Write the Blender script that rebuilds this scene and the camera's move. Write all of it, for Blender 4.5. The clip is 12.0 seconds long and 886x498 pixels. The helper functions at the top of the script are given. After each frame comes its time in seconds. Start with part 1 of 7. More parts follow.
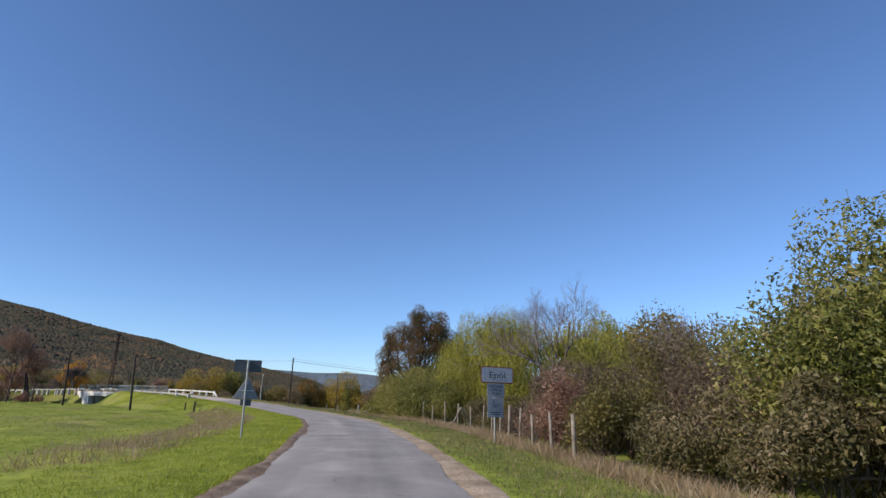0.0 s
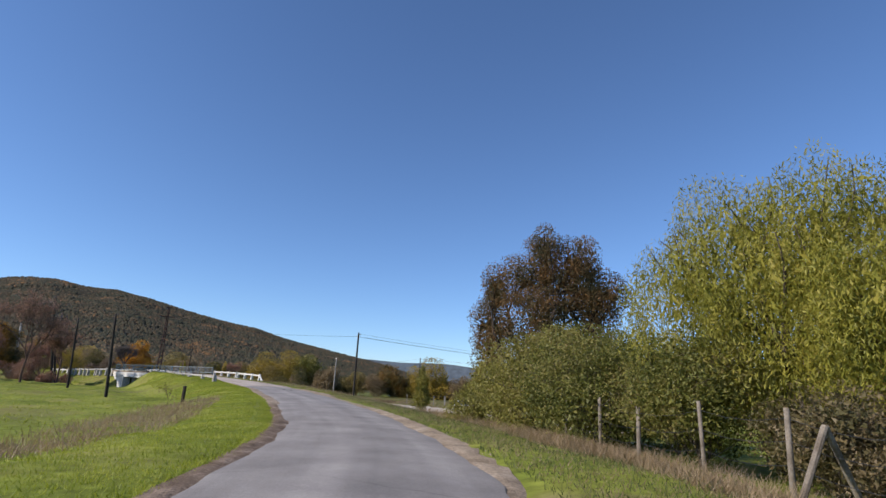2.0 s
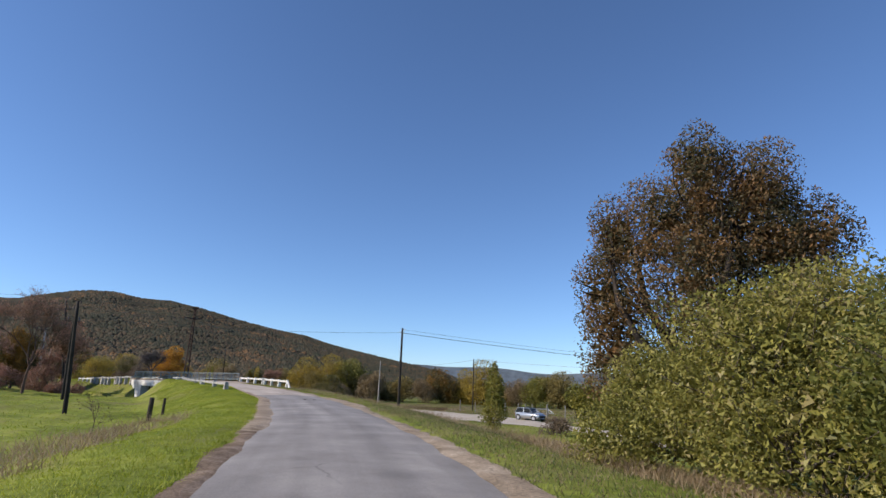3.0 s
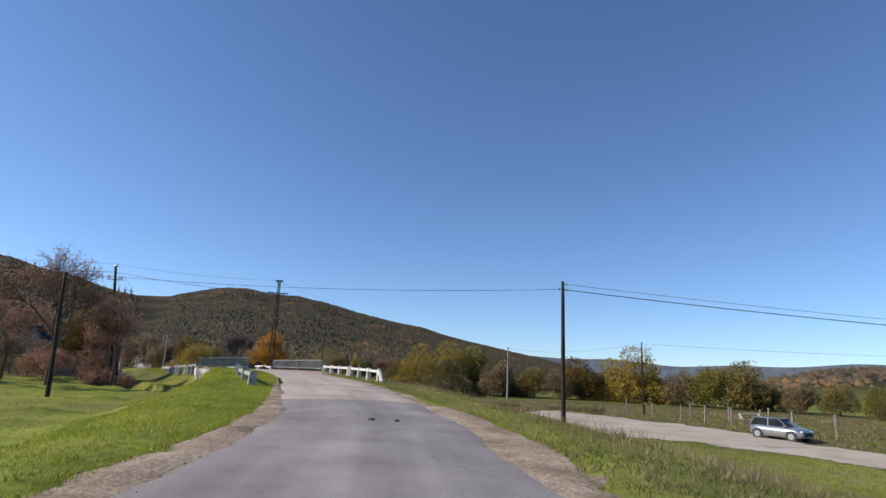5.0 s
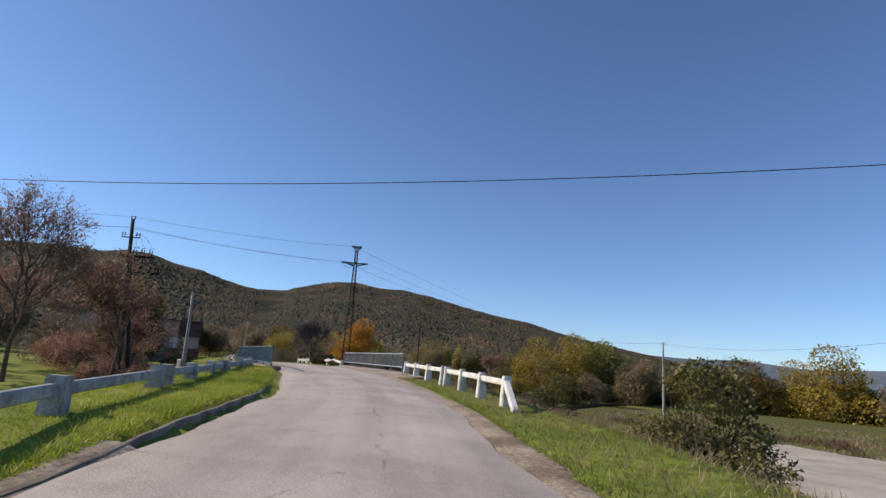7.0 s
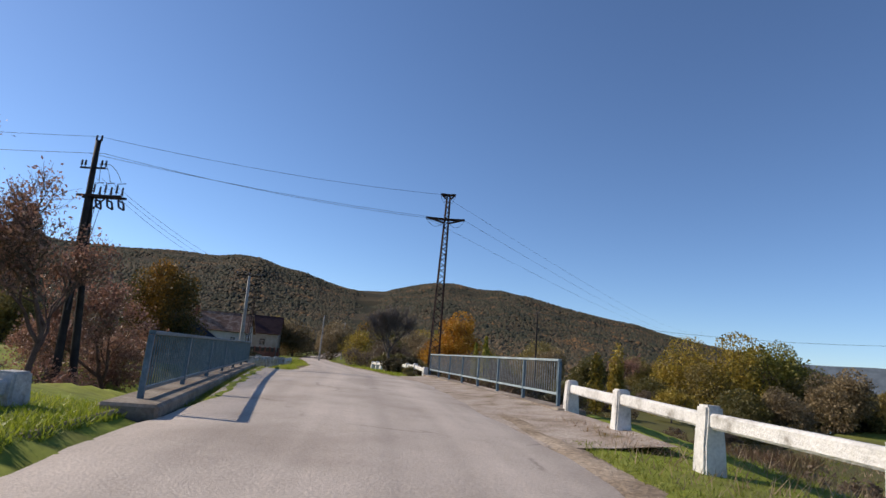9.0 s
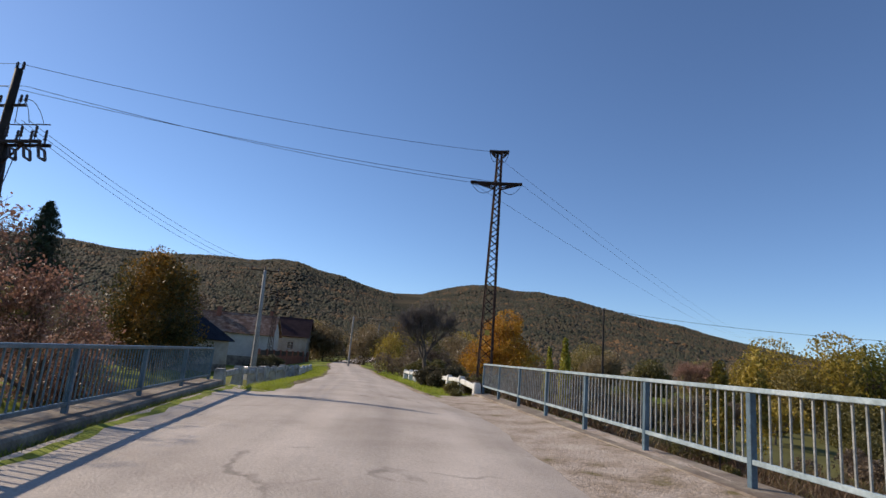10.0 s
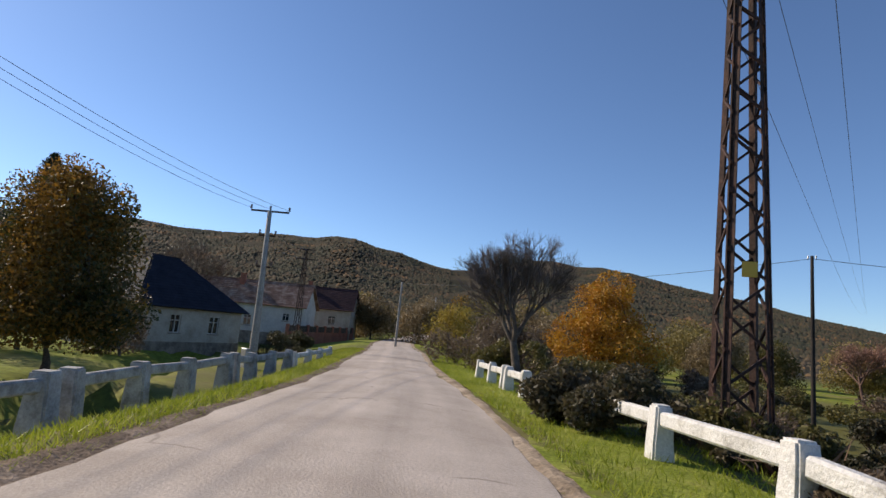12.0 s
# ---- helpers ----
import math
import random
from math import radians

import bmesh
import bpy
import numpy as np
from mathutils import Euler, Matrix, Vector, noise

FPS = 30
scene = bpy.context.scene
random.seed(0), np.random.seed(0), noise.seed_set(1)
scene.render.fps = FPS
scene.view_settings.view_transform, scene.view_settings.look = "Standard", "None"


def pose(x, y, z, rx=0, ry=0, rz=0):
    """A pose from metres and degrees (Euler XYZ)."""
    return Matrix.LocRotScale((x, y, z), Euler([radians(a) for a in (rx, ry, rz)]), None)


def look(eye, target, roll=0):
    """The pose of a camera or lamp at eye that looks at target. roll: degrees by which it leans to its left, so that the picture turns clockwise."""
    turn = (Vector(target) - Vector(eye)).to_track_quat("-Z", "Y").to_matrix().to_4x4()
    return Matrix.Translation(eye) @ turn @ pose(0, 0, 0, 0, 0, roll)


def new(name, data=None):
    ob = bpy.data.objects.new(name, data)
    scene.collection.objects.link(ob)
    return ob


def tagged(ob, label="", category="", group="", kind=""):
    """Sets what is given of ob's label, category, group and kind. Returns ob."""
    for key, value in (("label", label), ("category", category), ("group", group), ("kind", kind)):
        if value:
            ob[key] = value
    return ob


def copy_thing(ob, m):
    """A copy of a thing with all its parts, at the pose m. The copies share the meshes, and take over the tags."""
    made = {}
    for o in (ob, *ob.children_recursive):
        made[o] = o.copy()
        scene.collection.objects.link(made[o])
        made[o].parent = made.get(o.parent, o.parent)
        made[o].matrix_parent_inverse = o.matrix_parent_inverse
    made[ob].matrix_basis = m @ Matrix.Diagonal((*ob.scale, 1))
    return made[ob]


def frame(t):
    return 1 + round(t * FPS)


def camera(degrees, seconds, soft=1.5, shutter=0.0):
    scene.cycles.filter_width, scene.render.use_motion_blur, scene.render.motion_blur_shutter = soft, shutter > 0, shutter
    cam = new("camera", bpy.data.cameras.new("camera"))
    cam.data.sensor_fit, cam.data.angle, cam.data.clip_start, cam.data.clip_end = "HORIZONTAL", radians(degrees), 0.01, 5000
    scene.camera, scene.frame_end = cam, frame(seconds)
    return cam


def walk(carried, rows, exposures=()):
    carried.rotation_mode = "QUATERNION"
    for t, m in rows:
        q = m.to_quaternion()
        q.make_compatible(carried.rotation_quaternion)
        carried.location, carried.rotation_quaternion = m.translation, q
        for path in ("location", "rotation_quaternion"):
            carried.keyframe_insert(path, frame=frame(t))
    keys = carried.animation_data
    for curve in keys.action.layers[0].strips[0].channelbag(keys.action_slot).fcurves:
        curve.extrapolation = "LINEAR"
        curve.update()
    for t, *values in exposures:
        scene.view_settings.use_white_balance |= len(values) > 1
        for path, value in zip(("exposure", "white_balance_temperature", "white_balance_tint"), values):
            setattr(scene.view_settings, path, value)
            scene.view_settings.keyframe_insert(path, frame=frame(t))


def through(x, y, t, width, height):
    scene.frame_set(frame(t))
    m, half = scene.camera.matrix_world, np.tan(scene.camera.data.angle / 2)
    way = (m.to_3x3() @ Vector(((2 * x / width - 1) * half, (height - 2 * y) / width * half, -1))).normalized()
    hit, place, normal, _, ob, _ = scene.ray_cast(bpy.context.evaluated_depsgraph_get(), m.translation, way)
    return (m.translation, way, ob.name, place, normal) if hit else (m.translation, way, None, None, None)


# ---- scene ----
cam = camera(77.5, 12.0)
PATH = [
    (0, (-0.125, -1.305, 1.4), (0.1, 0.61, 1.931), 1.6),
    (0.5, (0.21, 5.867, 1.22), (0.336, 7.791, 1.751), 2.2),
    (1, (0.167, 13.11, 1.219), (0.224, 15.044, 1.724), 2.3),
    (1.5, (0.001, 20.156, 1.28), (-0.013, 22.094, 1.772), 3.0),
    (2, (-0.432, 27.149, 1.307), (-0.513, 29.086, 1.798), 3.0),
    (2.5, (-1.324, 34.129, 1.336), (-1.476, 36.059, 1.836), 2.5),
    (3, (-2.675, 41.056, 1.427), (-2.911, 42.979, 1.925), 2.2),
    (3.2, (-3.243, 43.826, 1.365), (-3.518, 45.743, 1.863), 2.1),
    (3.5, (-4.35, 47.813, 1.303), (-4.684, 49.722, 1.798), 2.0),
    (3.7, (-5.119, 50.531, 1.311), (-5.491, 52.434, 1.802), 2.0),
    (5.3, (-11.98, 70.034, 1.608), (-12.667, 71.859, 2.055), 2.9),
    (5.5, (-12.935, 72.29, 1.619), (-13.657, 74.1, 2.066), 3.1),
    (5.8, (-14.468, 75.442, 1.723), (-15.237, 77.235, 2.164), 3.3),
    (6, (-15.473, 77.491, 1.865), (-16.275, 79.271, 2.299), 3.2),
    (6.5, (-18.179, 82.774, 1.928), (-19.067, 84.514, 2.36), 3.9),
    (7, (-20.99, 87.447, 2.151), (-21.964, 89.144, 2.568), 4.3),
    (7.2, (-22.101, 89.155, 2.145), (-23.104, 90.835, 2.559), 4.5),
    (7.5, (-23.858, 91.54, 2.345), (-24.907, 93.195, 2.743), 4.6),
    (7.7, (-25.153, 93.351, 2.372), (-26.233, 94.988, 2.766), 4.7),
    (9.3, (-35.564, 106.339, 2.616), (-36.855, 107.815, 3.007), 5.0),
    (9.5, (-36.827, 107.603, 2.736), (-38.136, 109.064, 3.124), 4.8),
    (10, (-40.292, 111.154, 2.802), (-41.649, 112.569, 3.194), 5.1),
    (10.5, (-43.64, 114.387, 2.875), (-45.043, 115.76, 3.26), 5.0),
    (11, (-47.145, 117.498, 2.965), (-48.587, 118.835, 3.327), 5.1),
    (11.2, (-48.611, 118.812, 2.949), (-50.072, 120.132, 3.301), 5.3),
    (11.5, (-50.742, 120.617, 2.95), (-52.22, 121.924, 3.28), 5.1),
    (12, (-54.263, 123.476, 2.854), (-55.768, 124.76, 3.148), 5.4),
]
walk(cam, [(t, look(eye, target, roll)) for t, eye, target, roll in PATH],
     [(0, 0.12, 6450, 13), (3.7, 0.12, 6550, 13), (5.5, 0.06, 6700, 13), (7.5, 0.0, 6800, 13), (9.5, 0.0, 6850, 13), (12, 0.04, 7000, 13)])


# ---- world, sun and sky ----
SUN_TO = Vector((-0.927, -0.374, 0.0)).normalized()     # horizontal direction towards the sun
SUN_EL = radians(31.2)
world = bpy.data.worlds.new("sky")
scene.world = world
world.use_nodes = True
wn = world.node_tree.nodes
sky = wn.new("ShaderNodeTexSky")
sky.sky_type = "NISHITA"
sky.sun_disc = False
sky.sun_elevation = SUN_EL
sky.sun_rotation = math.atan2(SUN_TO.x, SUN_TO.y)
sky.altitude = 1500
sky.air_density = 1.0
sky.dust_density = 0.45
sky.ozone_density = 6.5
wn["Background"].inputs["Strength"].default_value = 0.15
world.node_tree.links.new(sky.outputs[0], wn["Background"].inputs["Color"])
sun = new("sun", bpy.data.lights.new("sun", "SUN"))
sun.data.energy = 5.0
sun.data.angle = radians(0.55)
sun.data.color = (1.0, 0.9, 0.76)
sun_dir = Vector((SUN_TO.x * math.cos(SUN_EL), SUN_TO.y * math.cos(SUN_EL), math.sin(SUN_EL)))
sun.matrix_world = look(sun_dir * 100, (0, 0, 0))
scene.view_settings.exposure = 0.0


# ---- small builders ----
def part(name, bm, material, parent, label="", smooth=False):
    """Link a bmesh as one mesh object under a thing or a part."""
    me = bpy.data.meshes.new(name)
    bm.to_mesh(me)
    bm.free()
    return hang(name, me, material, parent, label, smooth)


def hang(name, me, material, parent, label="", smooth=False):
    if material and not me.materials:
        me.materials.append(material)
    if smooth:
        me.polygons.foreach_set("use_smooth", [True] * len(me.polygons))
    ob = new(name, me)
    if parent:
        ob.parent = parent
    if label:
        ob["label"] = label
    return ob


def thing(name, at, label, category, group="", turn=0.0, kind=""):
    ob = new(name)
    ob.empty_display_size = 0.3
    ob.matrix_basis = pose(at[0], at[1], at[2], 0, 0, turn)
    return tagged(ob, label, category, group, kind)


def np_mesh(name, V, F, smooth=False):
    me = bpy.data.meshes.new(name)
    me.from_pydata(np.asarray(V, float), [], np.asarray(F, int) if not isinstance(F, list) else F)
    if smooth:
        me.polygons.foreach_set("use_smooth", np.ones(len(me.polygons), bool))
    return me


class Pile:
    """Gathers vertices and quads of one mesh."""

    def __init__(self):
        self.v, self.f, self.n = [], [], 0

    def add(self, V, F):
        V = np.asarray(V, float).reshape(-1, 3)
        self.v.append(V)
        self.f.append(np.asarray(F, int) + self.n)
        self.n += len(V)

    def mesh(self, name, smooth=False):
        return np_mesh(name, np.concatenate(self.v), np.concatenate(self.f), smooth)


def tube(pts, radii, sides=6):
    """A tapered tube along points, open at its foot."""
    pts = np.asarray(pts, float)
    n = len(pts)
    tan = np.gradient(pts, axis=0)
    tan /= np.linalg.norm(tan, axis=1)[:, None] + 1e-9
    ref = np.where(np.abs(tan[:, 2:3]) > 0.9, [[1.0, 0, 0]], [[0, 0, 1.0]])
    a = np.cross(tan, ref)
    a /= np.linalg.norm(a, axis=1)[:, None] + 1e-9
    b = np.cross(tan, a)
    ang = np.arange(sides) * 2 * np.pi / sides
    ring = np.cos(ang)[None, :, None] * a[:, None] + np.sin(ang)[None, :, None] * b[:, None]
    V = pts[:, None] + ring * np.asarray(radii, float).reshape(-1, 1, 1)
    i = np.arange(n - 1)[:, None] * sides
    k = np.arange(sides)[None]
    k2 = (k + 1) % sides
    F = np.stack([i + k, i + k2, i + sides + k2, i + sides + k], -1).reshape(-1, 4)
    return V.reshape(-1, 3), F


def box(bm, x0, x1, y0, y1, z0, z1, m=None):
    v = [bm.verts.new((x, y, z)) for z in (z0, z1) for y in (y0, y1) for x in (x0, x1)]
    if m is not None:
        for w in v:
            w.co = m @ w.co
    for q in ((0, 2, 3, 1), (4, 5, 7, 6), (0, 1, 5, 4), (2, 6, 7, 3), (0, 4, 6, 2), (1, 3, 7, 5)):
        bm.faces.new([v[i] for i in q])
    return v


def beam(bm, a, b, w, h):
    """A square bar from a to b."""
    a, b = Vector(a), Vector(b)
    d = b - a
    q = d.to_track_quat("Y", "Z").to_matrix().to_4x4()
    return box(bm, -w / 2, w / 2, 0, d.length, -h / 2, h / 2, Matrix.Translation(a) @ q)


def soften(bm, width, segments=1):
    bmesh.ops.bevel(bm, geom=bm.edges[:], offset=width, segments=segments, affect="EDGES", clamp_overlap=True)


def cyl(bm, r, z0, z1, sides=12, r2=None, m=Matrix()):
    bmesh.ops.create_cone(bm, cap_ends=True, segments=sides, radius1=r, radius2=r if r2 is None else r2,
                          depth=z1 - z0, matrix=m @ Matrix.Translation((0, 0, (z0 + z1) / 2)))


def leaf_cloud(P, size, rng, wide=0.6, droop=0.0, vary=0.4, corners=4):
    """A small pointed leaf, as a bent quad, at each point."""
    n = len(P)
    t = rng.normal(size=(n, 3))
    t[:, 2] -= droop * 3
    t /= np.linalg.norm(t, axis=1)[:, None]
    u = np.cross(t, rng.normal(size=(n, 3)))
    u /= np.linalg.norm(u, axis=1)[:, None] + 1e-9
    nn = np.cross(t, u)
    L = size * (1 + vary * rng.uniform(-1, 1, n))[:, None]
    W = L * wide
    V = np.stack([P - t * L * 0.5, P + u * W * 0.5 + nn * L * 0.06, P + t * L * 0.5, P - u * W * 0.5 + nn * L * 0.06], 1)
    V = V[:, :corners]
    return V.reshape(-1, 3), np.arange(n * corners).reshape(n, corners)


def wav(P, f, seed=0.0):
    """Cheap smooth noise in -1..1."""
    x, y, z = P[..., 0] * f + seed, P[..., 1] * f - seed * 1.7, P[..., 2] * f + seed * 0.6
    return (np.sin(x * 1.7 + 1.3 * np.sin(y * 1.1)) + np.sin(y * 1.9 + 1.1 * np.sin(z * 1.3 + x * 0.7)) + np.sin(z * 2.1 + 1.2 * np.sin(x * 0.9 + 2))) / 3


def lobe_points(lobes, n, rng, gap=-0.35, f=1.1, seed=0.0, shell=0.45):
    """Points in overlapping egg-shaped lobes (x, y, z, rx, ry, rz), denser near their skin, with gaps."""
    lobes = np.asarray(lobes, float)
    vol = (lobes[:, 3] * lobes[:, 4] * lobes[:, 5]) ** 0.75
    out, have = [], 0
    while have < n:
        m = int((n - have) * 1.6) + 50
        k = rng.choice(len(lobes), m, p=vol / vol.sum())
        d = rng.normal(size=(m, 3))
        d /= np.linalg.norm(d, axis=1)[:, None]
        r = shell + (1 - shell) * rng.uniform(0, 1, m) ** 0.6
        bump = 1 + 0.22 * wav(d * 3 + lobes[k, :3], 1.0, seed)
        P = lobes[k, :3] + d * (r * bump)[:, None] * lobes[k, 3:]
        P = P[wav(P, f, seed) > gap + 0.25 * rng.normal(size=m)]
        out.append(P)
        have += len(P)
    return np.concatenate(out)[:n]


# ---- materials ----
def material(name, cols, scale=1.0, rough=0.8, bump=0.15, metal=0.0, fine=9.0, space="Object", spec=0.3, fine_amount=0.25, stops=None):
    m = bpy.data.materials.new(name)
    m.use_nodes = True
    nt = m.node_tree
    N, L = nt.nodes, nt.links
    bs = N["Principled BSDF"]
    bs.inputs["Roughness"].default_value = rough
    bs.inputs["Metallic"].default_value = metal
    bs.inputs["Specular IOR Level"].default_value = spec
    if space == "World":
        vec = N.new("ShaderNodeNewGeometry").outputs["Position"]
    else:
        vec = N.new("ShaderNodeTexCoord").outputs["Object"]
    n1, n2 = N.new("ShaderNodeTexNoise"), N.new("ShaderNodeTexNoise")
    for nd, s, det in ((n1, scale, 5), (n2, scale * fine, 4)):
        nd.inputs["Scale"].default_value = s
        nd.inputs["Detail"].default_value = det
        nd.inputs["Roughness"].default_value = 0.6
        L.new(vec, nd.inputs["Vector"])
    ramp = N.new("ShaderNodeValToRGB")
    cr = ramp.color_ramp
    stops = stops or [0.32 + 0.36 * i / max(1, len(cols) - 1) for i in range(len(cols))]
    while len(cr.elements) < len(cols):
        cr.elements.new(0.5)
    for e, c, p in zip(cr.elements, cols, stops):
        e.position, e.color = p, (*c, 1)
    L.new(n1.outputs["Fac"], ramp.inputs["Fac"])
    mix = N.new("ShaderNodeMix")
    mix.data_type, mix.blend_type = "RGBA", "MULTIPLY"
    mix.inputs[0].default_value = 1.0
    mr = N.new("ShaderNodeMapRange")
    mr.inputs["From Min"].default_value, mr.inputs["From Max"].default_value = 0.3, 0.7
    mr.inputs["To Min"].default_value, mr.inputs["To Max"].default_value = 1 - fine_amount, 1 + fine_amount
    L.new(n2.outputs["Fac"], mr.inputs["Value"])
    L.new(ramp.outputs["Color"], mix.inputs[6])
    L.new(mr.outputs["Result"], mix.inputs[7])
    L.new(mix.outputs[2], bs.inputs["Base Color"])
    if bump:
        bp = N.new("ShaderNodeBump")
        bp.inputs["Strength"].default_value = bump
        bp.inputs["Distance"].default_value = 0.04
        L.new(n2.outputs["Fac"], bp.inputs["Height"])
        L.new(bp.outputs["Normal"], bs.inputs["Normal"])
    return m


def leaf_material(name, cols, scale=0.6, through=0.35, rough=0.55, patch=0.55):
    """Leaves: colour varies leaf by leaf and in patches; light shines through."""
    m = bpy.data.materials.new(name)
    m.use_nodes = True
    nt = m.node_tree
    N, L = nt.nodes, nt.links
    bs = N["Principled BSDF"]
    bs.inputs["Roughness"].default_value = rough
    bs.inputs["Specular IOR Level"].default_value = 0.35
    geo = N.new("ShaderNodeNewGeometry")
    noi = N.new("ShaderNodeTexNoise")
    noi.inputs["Scale"].default_value = scale
    noi.inputs["Detail"].default_value = 2
    L.new(geo.outputs["Position"], noi.inputs["Vector"])
    mixv = N.new("ShaderNodeMix")
    mixv.inputs[0].default_value = patch
    spread = N.new("ShaderNodeMapRange")
    spread.inputs["From Min"].default_value, spread.inputs["From Max"].default_value = 0.3, 0.7
    L.new(noi.outputs["Fac"], spread.inputs["Value"])
    L.new(geo.outputs["Random Per Island"], mixv.inputs[2])
    L.new(spread.outputs["Result"], mixv.inputs[3])
    ramp = N.new("ShaderNodeValToRGB")
    cr = ramp.color_ramp
    while len(cr.elements) < len(cols):
        cr.elements.new(0.5)
    for i, (e, c) in enumerate(zip(cr.elements, cols)):
        e.position, e.color = 0.15 + 0.7 * i / max(1, len(cols) - 1), (*c, 1)
    L.new(mixv.outputs[0], ramp.inputs["Fac"])
    L.new(ramp.outputs["Color"], bs.inputs["Base Color"])
    if through:
        tr = N.new("ShaderNodeBsdfTranslucent")
        L.new(ramp.outputs["Color"], tr.inputs["Color"])
        ms = N.new("ShaderNodeMixShader")
        ms.inputs[0].default_value = through
        L.new(bs.outputs[0], ms.inputs[1])
        L.new(tr.outputs[0], ms.inputs[2])
        L.new(ms.outputs[0], N["Material Output"].inputs["Surface"])
    return m


def plain(name, col, rough=0.5, metal=0.0, spec=0.5, clear=0.0):
    m = bpy.data.materials.new(name)
    m.use_nodes = True
    bs = m.node_tree.nodes["Principled BSDF"]
    bs.inputs["Base Color"].default_value = (*col, 1)
    bs.inputs["Roughness"].default_value, bs.inputs["Metallic"].default_value = rough, metal
    bs.inputs["Specular IOR Level"].default_value = spec
    bs.inputs["Coat Weight"].default_value = clear
    return m


def ground_material():
    """Meadow by the road, dry stubble and scrub on the slopes further off."""
    m = material("meadow", [(0.115, 0.14, 0.022), (0.155, 0.19, 0.028), (0.21, 0.235, 0.04), (0.24, 0.215, 0.085)], 0.22, 0.95, 0.5, 0, 14, "World", 0.1, 0.35,
                 [0.3, 0.45, 0.6, 0.72])
    nt = m.node_tree
    N, L = nt.nodes, nt.links
    bs = N["Principled BSDF"]
    near = bs.inputs["Base Color"].links[0].from_socket
    geo = N.new("ShaderNodeNewGeometry")

    def mask(center, r0, r1, most=1.0):
        d = N.new("ShaderNodeVectorMath")
        d.operation = "DISTANCE"
        d.inputs[1].default_value = center
        L.new(geo.outputs["Position"], d.inputs[0])
        r = N.new("ShaderNodeMapRange")
        r.inputs["From Min"].default_value, r.inputs["From Max"].default_value = r0, r1
        r.inputs["To Max"].default_value = most
        L.new(d.outputs["Value"], r.inputs["Value"])
        return r.outputs["Result"]

    def blend(fac, a, b):
        x = N.new("ShaderNodeMix")
        x.data_type = "RGBA"
        L.new(fac, x.inputs[0])
        L.new(a, x.inputs[6])
        if isinstance(b, tuple):
            x.inputs[7].default_value = (*b, 1)
        else:
            L.new(b, x.inputs[7])
        return x.outputs[2]

    nz = N.new("ShaderNodeTexNoise")
    nz.inputs["Scale"].default_value = 0.02
    nz.inputs["Detail"].default_value = 6
    L.new(geo.outputs["Position"], nz.inputs["Vector"])
    rp = N.new("ShaderNodeValToRGB")
    rp.color_ramp.elements.new(0.5)
    for e, p, c in zip(rp.color_ramp.elements, (0.35, 0.5, 0.68), ((0.026, 0.027, 0.016), (0.042, 0.036, 0.022), (0.07, 0.056, 0.034))):
        e.position, e.color = p, (*c, 1)
    L.new(nz.outputs["Fac"], rp.inputs["Fac"])
    big = N.new("ShaderNodeTexNoise")
    big.inputs["Scale"].default_value = 0.07
    big.inputs["Detail"].default_value = 7
    big.inputs["Roughness"].default_value = 0.68
    L.new(geo.outputs["Position"], big.inputs["Vector"])
    br = N.new("ShaderNodeMapRange")
    br.inputs["From Min"].default_value, br.inputs["From Max"].default_value = 0.5, 0.66
    br.inputs["To Max"].default_value = 0.75
    L.new(big.outputs["Fac"], br.inputs["Value"])
    near = blend(br.outputs["Result"], near, (0.2, 0.175, 0.075))
    col = blend(mask((-30, 80, 0), 150, 260), near, rp.outputs["Color"])
    # the drier, duller field on the gravel side of the road
    for spot, r0, r1 in (((10, 160, 0), 58, 46), ((-66, 162, 0), 42, 30)):
        col = blend(mask(spot, r0, r1, 0.85), col, (0.1, 0.093, 0.038))
    L.new(col, bs.inputs["Base Color"])
    return m


